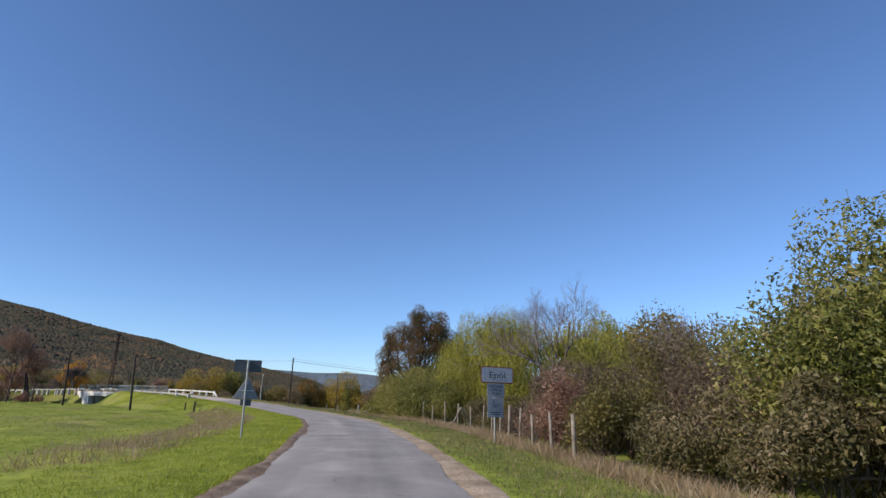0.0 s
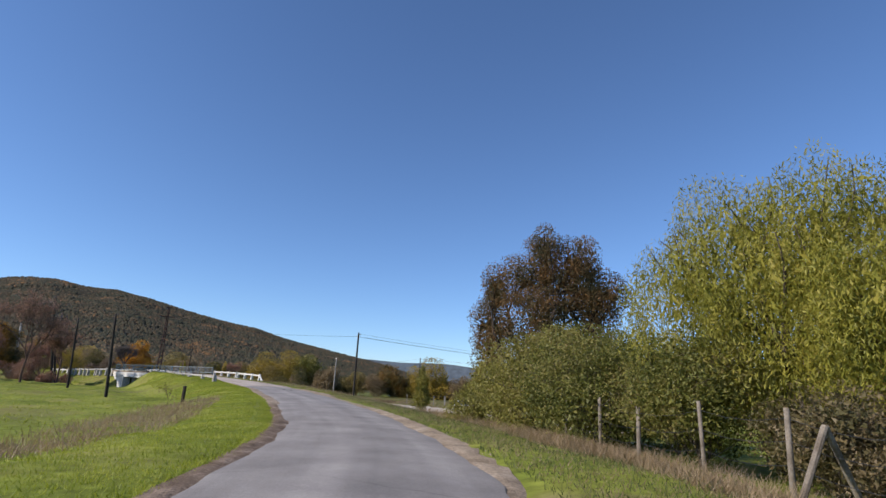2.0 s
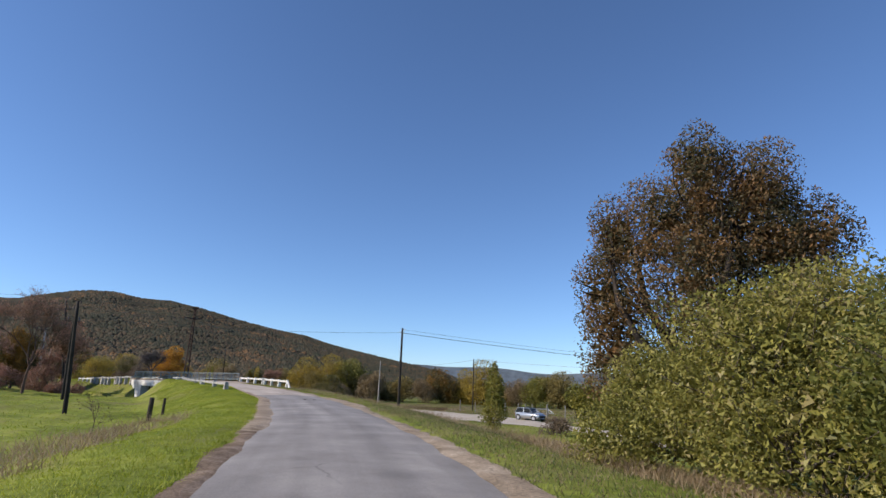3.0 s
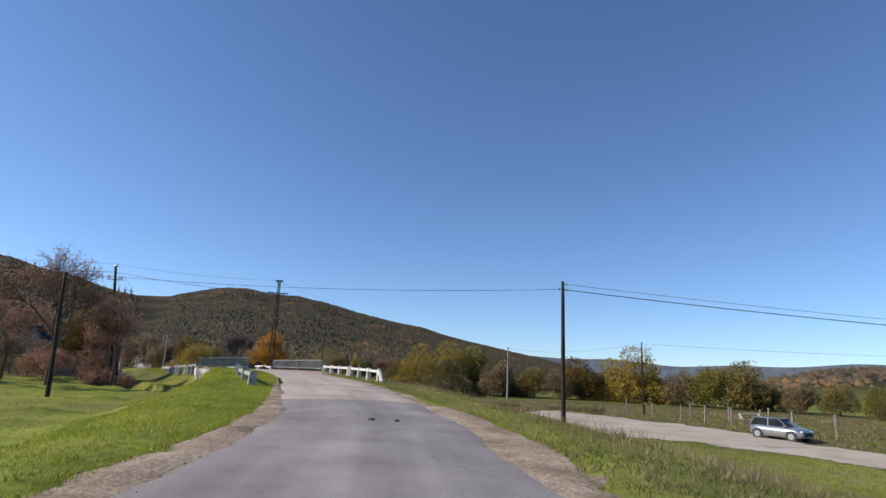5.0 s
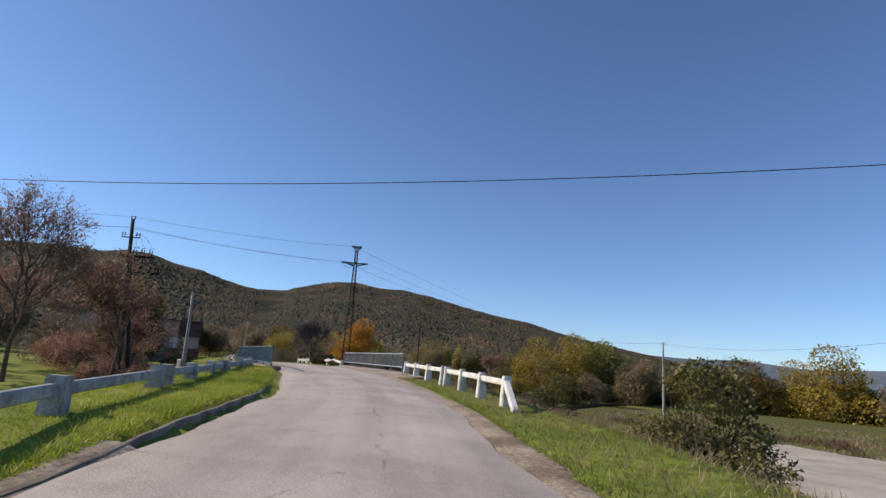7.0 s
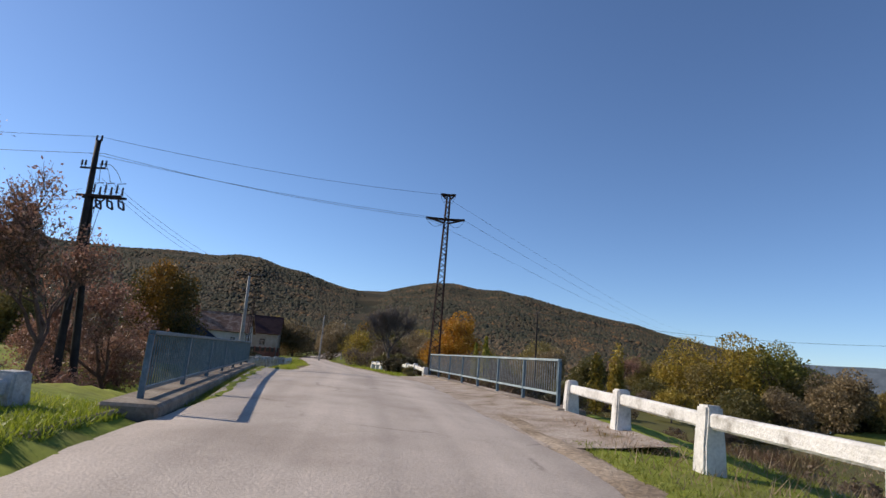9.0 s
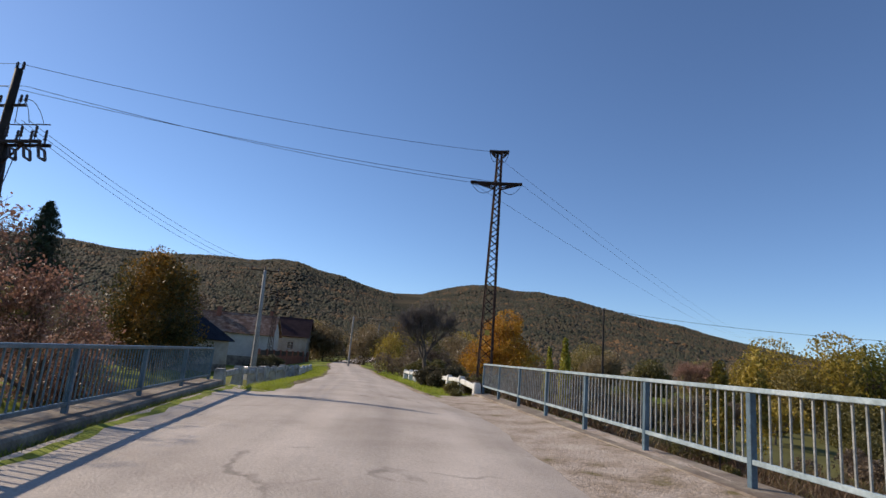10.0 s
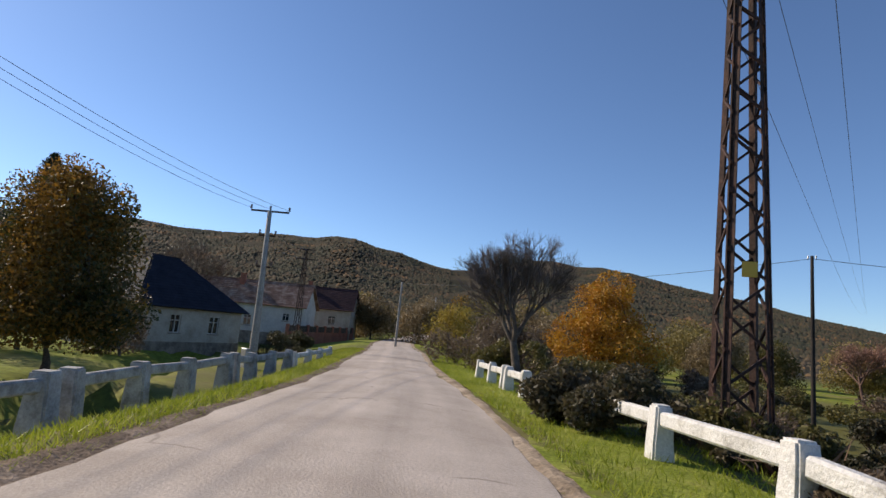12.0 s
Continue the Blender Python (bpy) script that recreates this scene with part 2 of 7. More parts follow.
def road_material(name, cols, crack, tint):
    """Worn carriageway: fine grain, patches, wheel bands across its width, cracks."""
    m = material(name, cols, 0.55, 0.85, 0.35, 0, 60, "World", 0.25, 0.16)
    nt = m.node_tree
    N, L = nt.nodes, nt.links
    bs = N["Principled BSDF"]
    base = bs.inputs["Base Color"].links[0].from_socket
    uv = N.new("ShaderNodeUVMap")
    sep = N.new("ShaderNodeSeparateXYZ")
    L.new(uv.outputs["UV"], sep.inputs[0])
    # wheel bands
    band = N.new("ShaderNodeMath")
    band.operation = "SINE"
    sc = N.new("ShaderNodeMath")
    sc.operation = "MULTIPLY"
    sc.inputs[1].default_value = 3.1
    L.new(sep.outputs["X"], sc.inputs[0])
    L.new(sc.outputs[0], band.inputs[0])
    br = N.new("ShaderNodeMapRange")
    br.inputs["From Min"].default_value, br.inputs["From Max"].default_value = -1, 1
    br.inputs["To Min"].default_value, br.inputs["To Max"].default_value = 0.93, 1.06
    L.new(band.outputs[0], br.inputs["Value"])
    mu = N.new("ShaderNodeMix")
    mu.data_type, mu.blend_type = "RGBA", "MULTIPLY"
    mu.inputs[0].default_value = 1
    L.new(base, mu.inputs[6])
    L.new(br.outputs["Result"], mu.inputs[7])
    # long streaks
    st = N.new("ShaderNodeTexNoise")
    st.inputs["Scale"].default_value = 1.0
    st.inputs["Detail"].default_value = 3
    mp = N.new("ShaderNodeMapping")
    mp.inputs["Scale"].default_value = (1.6, 0.06, 1)
    L.new(uv.outputs["UV"], mp.inputs["Vector"])
    L.new(mp.outputs["Vector"], st.inputs["Vector"])
    sr = N.new("ShaderNodeMapRange")
    sr.inputs["From Min"].default_value, sr.inputs["From Max"].default_value = 0.3, 0.7
    sr.inputs["To Min"].default_value, sr.inputs["To Max"].default_value = 0.86, 1.12
    L.new(st.outputs["Fac"], sr.inputs["Value"])
    m2 = N.new("ShaderNodeMix")
    m2.data_type, m2.blend_type = "RGBA", "MULTIPLY"
    m2.inputs[0].default_value = 1
    L.new(mu.outputs[2], m2.inputs[6])
    L.new(sr.outputs["Result"], m2.inputs[7])
    # cracks, bent by noise, only in places
    geo = N.new("ShaderNodeNewGeometry")
    wob = N.new("ShaderNodeTexNoise")
    wob.inputs["Scale"].default_value = 0.9
    wob.inputs["Detail"].default_value = 4
    L.new(geo.outputs["Position"], wob.inputs["Vector"])
    addv = N.new("ShaderNodeMix")
    addv.data_type = "VECTOR"
    addv.inputs[0].default_value = 0.45
    L.new(geo.outputs["Position"], addv.inputs[4])
    L.new(wob.outputs["Color"], addv.inputs[5])
    vo = N.new("ShaderNodeTexVoronoi")
    vo.feature = "DISTANCE_TO_EDGE"
    vo.inputs["Scale"].default_value = 0.35
    L.new(addv.outputs[1], vo.inputs["Vector"])
    cm = N.new("ShaderNodeMapRange")
    cm.inputs["From Min"].default_value, cm.inputs["From Max"].default_value = 0.002, 0.007
    cm.inputs["To Min"].default_value, cm.inputs["To Max"].default_value = crack, 0.0
    L.new(vo.outputs["Distance"], cm.inputs["Value"])
    where = N.new("ShaderNodeMapRange")
    where.inputs["From Min"].default_value, where.inputs["From Max"].default_value = 0.5, 0.6
    L.new(wob.outputs["Fac"], where.inputs["Value"])
    fac = N.new("ShaderNodeMath")
    fac.operation = "MULTIPLY"
    L.new(cm.outputs["Result"], fac.inputs[0])
    L.new(where.outputs["Result"], fac.inputs[1])
    m3 = N.new("ShaderNodeMix")
    m3.data_type = "RGBA"
    L.new(fac.outputs[0], m3.inputs[0])
    L.new(m2.outputs[2], m3.inputs[6])
    m3.inputs[7].default_value = (*tint, 1)
    L.new(m3.outputs[2], bs.inputs["Base Color"])
    return m


M = {}
M["ground"] = ground_material()
M["asphalt"] = road_material("asphalt", [(0.215, 0.2, 0.19), (0.265, 0.247, 0.234), (0.315, 0.295, 0.277)], 0.35, (0.07, 0.065, 0.06))
M["chip"] = road_material("chip_seal", [(0.36, 0.305, 0.255), (0.43, 0.37, 0.315), (0.49, 0.425, 0.365)], 0.5, (0.12, 0.1, 0.08))
M["brown_dirt"] = material("brown_dirt", [(0.12, 0.085, 0.058), (0.21, 0.155, 0.112), (0.3, 0.235, 0.18)], 1.6, 0.95, 0.9, 0, 12, "World", 0.1, 0.4)
M["turf"] = material("turf", [(0.12, 0.15, 0.022), (0.17, 0.205, 0.03), (0.23, 0.25, 0.05), (0.2, 0.16, 0.08)], 1.3, 0.95, 0.6, 0, 14, "World", 0.1, 0.4, [0.3, 0.45, 0.6, 0.74])
M["sand"] = material("sandy_edge", [(0.19, 0.145, 0.1), (0.31, 0.245, 0.18), (0.42, 0.345, 0.265)], 0.9, 0.95, 0.8, 0, 14, "World", 0.1, 0.35)
M["verge"] = material("weedy_verge", [(0.15, 0.125, 0.06), (0.27, 0.215, 0.165), (0.36, 0.3, 0.25), (0.43, 0.37, 0.315)], 1.4, 0.95, 0.8, 0, 14, "World", 0.1, 0.3, [0.3, 0.38, 0.5, 0.68])
M["gravel"] = material("pale_gravel", [(0.36, 0.31, 0.25), (0.44, 0.385, 0.315), (0.5, 0.445, 0.375)], 0.35, 0.95, 0.5, 0, 40, "World", 0.1, 0.15)
M["stone"] = material("loose_stone", [(0.3, 0.24, 0.19), (0.42, 0.36, 0.3)], 4, 0.9, 0.3)
M["whitewash"] = material("whitewashed_concrete", [(0.27, 0.25, 0.22), (0.5, 0.49, 0.46), (0.62, 0.61, 0.58), (0.68, 0.67, 0.64)], 2.6, 0.85, 0.5, 0, 9, "World", 0.2, 0.14, [0.3, 0.4, 0.5, 0.7])
# worn whitewash, greyed further in colour for barriers seen from their shaded side
M["shaded_wash"] = material("worn_shaded_whitewash", [(0.17, 0.16, 0.145), (0.28, 0.27, 0.255), (0.37, 0.36, 0.345), (0.46, 0.45, 0.435)], 2.6, 0.9, 0.5, 0, 9, "World", 0.2, 0.2, [0.3, 0.42, 0.52, 0.7])
M["concrete"] = material("old_concrete", [(0.13, 0.1, 0.08), (0.22, 0.18, 0.14), (0.3, 0.26, 0.21)], 1.6, 0.9, 0.5, 0, 10, "World", 0.2, 0.22)
M["post_concrete"] = material("old_post_concrete", [(0.2, 0.185, 0.16), (0.33, 0.31, 0.28)], 1.5, 0.9, 0.3, 0, 8)
M["pole_concrete"] = material("pole_concrete", [(0.25, 0.235, 0.21), (0.36, 0.34, 0.31)], 1.5, 0.85, 0.2, 0, 8)
M["rail_blue"] = material("pale_blue_paint", [(0.2, 0.25, 0.26), (0.28, 0.35, 0.37), (0.38, 0.44, 0.45)], 3.0, 0.45, 0.2, 0.0, 8, "World", 0.5, 0.15)
M["rail_bar"] = material("chalky_pale_paint", [(0.16, 0.17, 0.165), (0.24, 0.245, 0.23), (0.32, 0.32, 0.3)], 4.0, 0.5, 0.2, 0.0, 8, "World", 0.4, 0.2)
# the railing's blue darkened for the left side, which is seen against the sun
M["rail_left_shade"] = material("shaded_blue_paint", [(0.05, 0.085, 0.105), (0.08, 0.13, 0.155), (0.11, 0.17, 0.2)], 3.0, 0.45, 0.2, 0.0, 8, "World", 0.5, 0.15)
M["rail_dark"] = material("dark_blue_paint", [(0.06, 0.1, 0.13), (0.11, 0.17, 0.21)], 3.0, 0.5, 0.2, 0.0, 8, "World", 0.4, 0.15)
M["rust"] = material("rusty_steel", [(0.026, 0.019, 0.017), (0.052, 0.031, 0.025), (0.09, 0.045, 0.032)], 2.2, 0.75, 0.3, 0.3, 8, "World", 0.3, 0.3)
M["tarred"] = material("tarred_wood", [(0.01, 0.008, 0.007), (0.022, 0.018, 0.015), (0.042, 0.034, 0.027)], 1.2, 0.8, 0.4, 0, 14, "Object", 0.3, 0.3)
M["grey_wood"] = material("weathered_wood", [(0.11, 0.09, 0.07), (0.19, 0.165, 0.135), (0.28, 0.245, 0.2)], 2.0, 0.85, 0.4, 0, 12, "Object", 0.2, 0.25)
M["dark_wood"] = material("dark_old_wood", [(0.03, 0.025, 0.02), (0.07, 0.055, 0.045)], 2.0, 0.9, 0.4, 0, 10)
M["bark"] = material("grey_bark", [(0.05, 0.04, 0.033), (0.1, 0.082, 0.066), (0.15, 0.125, 0.1)], 3.0, 0.9, 0.6, 0, 7, "Object", 0.2, 0.3)
M["bark_dark"] = material("dark_bark", [(0.02, 0.017, 0.014), (0.045, 0.036, 0.03), (0.07, 0.058, 0.048)], 3.0, 0.9, 0.6, 0, 7, "Object", 0.15, 0.3)
M["bark_red"] = material("reddish_bark", [(0.09, 0.055, 0.042), (0.15, 0.095, 0.075)], 2.0, 0.9, 0.5, 0, 7, "Object", 0.2, 0.3)
M["twig_grey"] = material("grey_twigs", [(0.1, 0.082, 0.075), (0.17, 0.145, 0.13)], 1.0, 0.9, 0, 0, 7)
M["twig_purple"] = material("purplish_twigs", [(0.13, 0.1, 0.1), (0.21, 0.17, 0.17)], 1.0, 0.9, 0, 0, 7)
M["twig_brown"] = material("brown_twigs", [(0.085, 0.06, 0.045), (0.16, 0.115, 0.085)], 1.0, 0.9, 0, 0, 7)
M["glaze"] = plain("dark_glazed_porcelain", (0.05, 0.03, 0.025), 0.25)
M["cable"] = plain("cable", (0.03, 0.03, 0.033), 0.5)
M["steel"] = material("galvanised_steel", [(0.34, 0.35, 0.36), (0.46, 0.47, 0.48)], 3, 0.45, 0.05, 0.7, 6)
M["sign_back"] = material("grey_sign_back", [(0.05, 0.062, 0.075), (0.075, 0.09, 0.105)], 2, 0.5, 0.0, 0.3, 6)
M["sign_white"] = material("white_sign_face", [(0.46, 0.48, 0.51), (0.54, 0.55, 0.57)], 1.5, 0.45, 0.0, 0, 7)
M["sign_pale"] = material("pale_sign_face", [(0.32, 0.35, 0.4), (0.4, 0.43, 0.47)], 1.5, 0.45, 0.0, 0, 7)
M["sign_grey"] = material("grey_painted_metal", [(0.14, 0.165, 0.19), (0.19, 0.215, 0.24)], 2, 0.5, 0.0, 0, 6)
M["sign_red"] = plain("red_border", (0.35, 0.03, 0.03), 0.5)
M["ink"] = plain("black_ink", (0.015, 0.015, 0.018), 0.5)
M["yellow"] = plain("yellow_enamel", (0.55, 0.36, 0.04), 0.5)
M["plaster"] = material("cream_plaster", [(0.32, 0.275, 0.215), (0.4, 0.35, 0.285), (0.46, 0.41, 0.34)], 0.8, 0.9, 0.2, 0, 9, "World", 0.2, 0.12)
M["plaster_white"] = material("white_plaster", [(0.42, 0.39, 0.35), (0.56, 0.53, 0.48)], 0.8, 0.9, 0.2, 0, 9, "World", 0.2, 0.12)
M["brick"] = material("red_brick", [(0.24, 0.09, 0.06), (0.34, 0.14, 0.09)], 1.5, 0.9, 0.4, 0, 9, "World", 0.2, 0.3)
M["slate"] = material("dark_blue_roofing", [(0.012, 0.015, 0.026), (0.022, 0.027, 0.042)], 1.2, 0.8, 0.3, 0, 9, "World", 0.15, 0.3)
M["tile_dark"] = material("dark_purple_roofing", [(0.035, 0.018, 0.02), (0.07, 0.036, 0.036)], 1.1, 0.85, 0.4, 0, 7, "World", 0.2, 0.3)
M["tile"] = material("weathered_clay_tiles", [(0.13, 0.07, 0.05), (0.24, 0.14, 0.1), (0.38, 0.28, 0.22)], 1.1, 0.85, 0.5, 0, 7, "World", 0.2, 0.35)
M["timber"] = material("brown_timber", [(0.06, 0.045, 0.035), (0.11, 0.08, 0.06)], 2, 0.8, 0.2)
M["pane"] = plain("window_glass", (0.02, 0.025, 0.03), 0.08, 0.0, 0.8)
M["car_paint"] = plain("silver_paint", (0.42, 0.45, 0.48), 0.28, 0.75, 0.5, 0.6)
M["rubber"] = plain("tyre_rubber", (0.02, 0.02, 0.02), 0.85)
M["alloy"] = plain("alloy_wheel", (0.55, 0.56, 0.58), 0.35, 0.85)
M["trim"] = plain("black_trim", (0.025, 0.025, 0.027), 0.6)
M["lens"] = plain("lamp_lens", (0.75, 0.77, 0.8), 0.1)
M["lamp_red"] = plain("red_lamp", (0.3, 0.015, 0.015), 0.2)
M["water"] = plain("stream_water", (0.03, 0.035, 0.03), 0.08, 0.0, 0.6)
# leaves
M["lf_hedge"] = leaf_material("hedge_leaves", [(0.062, 0.07, 0.016), (0.12, 0.134, 0.026), (0.21, 0.205, 0.048), (0.31, 0.255, 0.1)])
M["lf_hedge2"] = leaf_material("yellowing_hedge_leaves", [(0.1, 0.1, 0.022), (0.19, 0.185, 0.04), (0.3, 0.275, 0.06), (0.32, 0.26, 0.12)])
M["lf_oleaster"] = leaf_material("grey_green_leaves", [(0.058, 0.055, 0.02), (0.105, 0.095, 0.036), (0.165, 0.13, 0.06), (0.27, 0.21, 0.125)])
M["lf_willow"] = leaf_material("willow_leaves", [(0.13, 0.14, 0.02), (0.22, 0.22, 0.03), (0.33, 0.31, 0.05), (0.38, 0.33, 0.07)])
M["lf_linden"] = leaf_material("brown_linden_leaves", [(0.065, 0.065, 0.03), (0.11, 0.09, 0.04), (0.18, 0.105, 0.042), (0.27, 0.15, 0.06)], 0.6)
M["lf_red"] = leaf_material("red_brown_leaves", [(0.16, 0.085, 0.06), (0.27, 0.15, 0.105), (0.37, 0.24, 0.17)])
M["lf_pink"] = leaf_material("rosy_brown_leaves", [(0.2, 0.1, 0.07), (0.32, 0.17, 0.12), (0.42, 0.25, 0.18)])
M["lf_orange"] = leaf_material("orange_leaves", [(0.3, 0.12, 0.015), (0.45, 0.22, 0.02), (0.55, 0.32, 0.04)])
M["lf_yellow"] = leaf_material("yellow_leaves", [(0.2, 0.15, 0.03), (0.33, 0.24, 0.034), (0.42, 0.31, 0.055)])
M["lf_poplar"] = leaf_material("poplar_leaves", [(0.2, 0.2, 0.03), (0.34, 0.31, 0.04), (0.46, 0.4, 0.07)])
M["lf_yellowgreen"] = leaf_material("yellow_green_leaves", [(0.1, 0.105, 0.022), (0.19, 0.185, 0.035), (0.3, 0.26, 0.055)])
M["lf_olive"] = leaf_material("olive_leaves", [(0.07, 0.065, 0.02), (0.12, 0.11, 0.032), (0.19, 0.15, 0.045)])
M["lf_belt"] = leaf_material("golden_olive_leaves", [(0.125, 0.105, 0.033), (0.22, 0.175, 0.055), (0.33, 0.25, 0.08)])
M["lf_belt_brown"] = leaf_material("tawny_leaves", [(0.14, 0.105, 0.055), (0.23, 0.17, 0.09), (0.32, 0.24, 0.13)])
M["lf_dark"] = leaf_material("dark_leaves", [(0.022, 0.024, 0.011), (0.05, 0.05, 0.022), (0.11, 0.095, 0.05)])
M["lf_ivy"] = leaf_material("ivy_leaves", [(0.02, 0.024, 0.012), (0.042, 0.042, 0.02), (0.085, 0.072, 0.038), (0.15, 0.12, 0.07)])
M["lf_brown"] = leaf_material("dry_brown_leaves", [(0.09, 0.065, 0.042), (0.16, 0.115, 0.075), (0.22, 0.17, 0.115)])
M["lf_amber"] = leaf_material("amber_and_green_leaves", [(0.035, 0.043, 0.012), (0.075, 0.07, 0.018), (0.2, 0.11, 0.022), (0.34, 0.17, 0.025)], 0.25)
M["needles"] = leaf_material("spruce_needles", [(0.014, 0.026, 0.014), (0.03, 0.05, 0.026)], 0.6, 0.1)
M["forest"] = leaf_material("autumn_forest", [(0.026, 0.031, 0.018), (0.036, 0.038, 0.021), (0.06, 0.05, 0.026), (0.032, 0.037, 0.022), (0.085, 0.058, 0.031), (0.042, 0.041, 0.025), (0.15, 0.085, 0.036)], 0.02, 0.0, 0.95, 0.55)
M["forest_low"] = leaf_material("autumn_scrub", [(0.065, 0.058, 0.034), (0.11, 0.08, 0.048), (0.085, 0.068, 0.042), (0.15, 0.1, 0.05), (0.2, 0.115, 0.045)], 0.018, 0.0, 0.95, 0.5)
M["grass"] = leaf_material("grass_blades", [(0.16, 0.205, 0.018), (0.29, 0.34, 0.03), (0.42, 0.43, 0.07)], 0.5, 0.4)
M["grass_mid"] = leaf_material("green_bank_grass", [(0.12, 0.15, 0.022), (0.2, 0.23, 0.034), (0.29, 0.29, 0.07)], 0.5, 0.4)
M["grass_dull"] = leaf_material("dull_grass_blades", [(0.06, 0.085, 0.022), (0.1, 0.13, 0.036), (0.19, 0.175, 0.08)], 0.5, 0.4)
M["straw"] = leaf_material("dry_grass", [(0.2, 0.14, 0.08), (0.3, 0.22, 0.13), (0.4, 0.31, 0.2)], 0.5, 0.35)
M["tawny"] = leaf_material("tawny_weeds", [(0.2, 0.11, 0.055), (0.32, 0.19, 0.095), (0.24, 0.2, 0.07)], 0.9, 0.35)
M["weeds"] = leaf_material("dry_weeds", [(0.11, 0.06, 0.035), (0.16, 0.1, 0.055), (0.12, 0.12, 0.04)], 0.25, 0.3)
# the blue of distance haze is painted into the ridge's base colour
M["backdrop"] = material("hazed_far_ridge", [(0.1, 0.125, 0.15), (0.12, 0.145, 0.17)], 0.004, 1.0, 0, 0, 9, "World", 0.0)


# ---- the road's line: x, y, height, half width ----
LINE = [(-0.4, -60, 0.0, 2.15), (-0.4, -20, -0.06, 2.15), (-0.35, 0, -0.12, 2.12), (-0.35, 12, -0.15, 2.1), (-0.5, 18, -0.14, 2.1),
        (-0.95, 26, -0.1, 2.12), (-1.65, 34, -0.07, 2.12), (-2.8, 41.5, -0.05, 2.15), (-4.5, 48.4, -0.07, 2.25), (-6.5, 54.6, 0.0, 2.35),
        (-10.2, 65, 0.14, 2.4), (-14.9, 75.6, 0.34, 2.35), (-17.1, 80.3, 0.48, 2.35), (-19.4, 84, 0.58, 2.4), (-22.4, 88.6, 0.76, 2.45),
        (-28.1, 96.8, 1.02, 2.5), (-31.1, 101, 1.12, 2.5), (-35.1, 105.4, 1.3, 2.6), (-40.0, 110.3, 1.46, 2.75), (-45.6, 115.2, 1.56, 2.75),
        (-50.7, 119.9, 1.57, 2.65), (-58.4, 125.9, 1.46, 2.32), (-66, 132, 1.32, 2.05), (-77, 140.1, 1.12, 1.98), (-92, 151.5, 0.9, 2.2),
        (-112, 166, 0.72, 2.3), (-135, 185, 0.7, 2.3), (-165, 214, 1.5, 2.3), (-205, 250, 5.0, 2.3)]


def smooth_line(rows, step=0.5):
    P = np.array(rows, float)
    Q = np.vstack([2 * P[0] - P[1], P, 2 * P[-1] - P[-2]])
    out = []
    for i in range(1, len(Q) - 2):
        n = max(2, int(np.linalg.norm(Q[i + 1, :2] - Q[i, :2]) / step))
        for u in np.arange(n) / n:
            a, b, c, d = Q[i - 1], Q[i], Q[i + 1], Q[i + 2]
            out.append(0.5 * (2 * b + (c - a) * u + (2 * a - 5 * b + 4 * c - d) * u ** 2 + (3 * b - a - 3 * c + d) * u ** 3))
    out.append(P[-1])
    return np.array(out)


CL = smooth_line(LINE)
CL_T = np.gradient(CL[:, :2], axis=0)
CL_T /= np.linalg.norm(CL_T, axis=1)[:, None]
CL_S = np.r_[0, np.cumsum(np.linalg.norm(np.diff(CL[:, :2], axis=0), axis=1))]
CL_N = np.stack([-CL_T[:, 1], CL_T[:, 0]], 1)          # to the left


def near_road(xy):
    """Along, across (left is positive), height and half width of the road nearest to each point."""
    xy = np.asarray(xy, float).reshape(-1, 2)
    k = np.empty(len(xy), int)
    for i in range(0, len(xy), 20000):
        c = xy[i:i + 20000]
        j = ((c[:, None, 0] - CL[None, ::12, 0]) ** 2 + (c[:, None, 1] - CL[None, ::12, 1]) ** 2).argmin(1) * 12
        w = np.clip(j[:, None] + np.arange(-12, 13)[None], 0, len(CL) - 1)
        k[i:i + 20000] = w[np.arange(len(c)), ((c[:, None, 0] - CL[w, 0]) ** 2 + (c[:, None, 1] - CL[w, 1]) ** 2).argmin(1)]
    d = xy - CL[k, :2]
    along = (d * CL_T[k]).sum(1)
    k2 = np.clip(k + np.where(along > 0, 1, -1), 0, len(CL) - 1)
    gap = np.abs(CL_S[k2] - CL_S[k]) + 1e-9
    u = np.clip(np.abs(along) / gap, 0, 1)
    s = CL_S[k] + along
    across = np.where(np.abs(along) <= gap + 1, (d * CL_N[k]).sum(1), np.sign((d * CL_N[k]).sum(1)) * np.linalg.norm(d, axis=1))
    return s, across, CL[k, 2] * (1 - u) + CL[k2, 2] * u, CL[k, 3]


def step(x):
    x = np.clip(x, 0, 1)
    return x * x * (3 - 2 * x)


STREAM = smooth_line([(-140, 165, 0, 0), (-104, 140, 0, 0), (-88, 131, 0, 0), (-76, 122.5, 0, 0), (-66, 115.5, 0, 0), (-59, 112.4, 0, 0), (-54.2, 112.2, 0, 0),
                      (-48.8, 117.2, 0, 0), (-43.5, 122, 0, 0), (-40, 128, 0, 0), (-41, 145, 0, 0), (-43, 180, 0, 0), (-30, 222, 0, 0), (10, 240, 0, 0)], 1.2)[:, :2]
BRIDGE = np.array((-47.2, 116.7))
BRIDGE_U = np.array((-0.762, 0.648))                   # along the bridge
EYE0 = np.array((-15.0, 75.0))
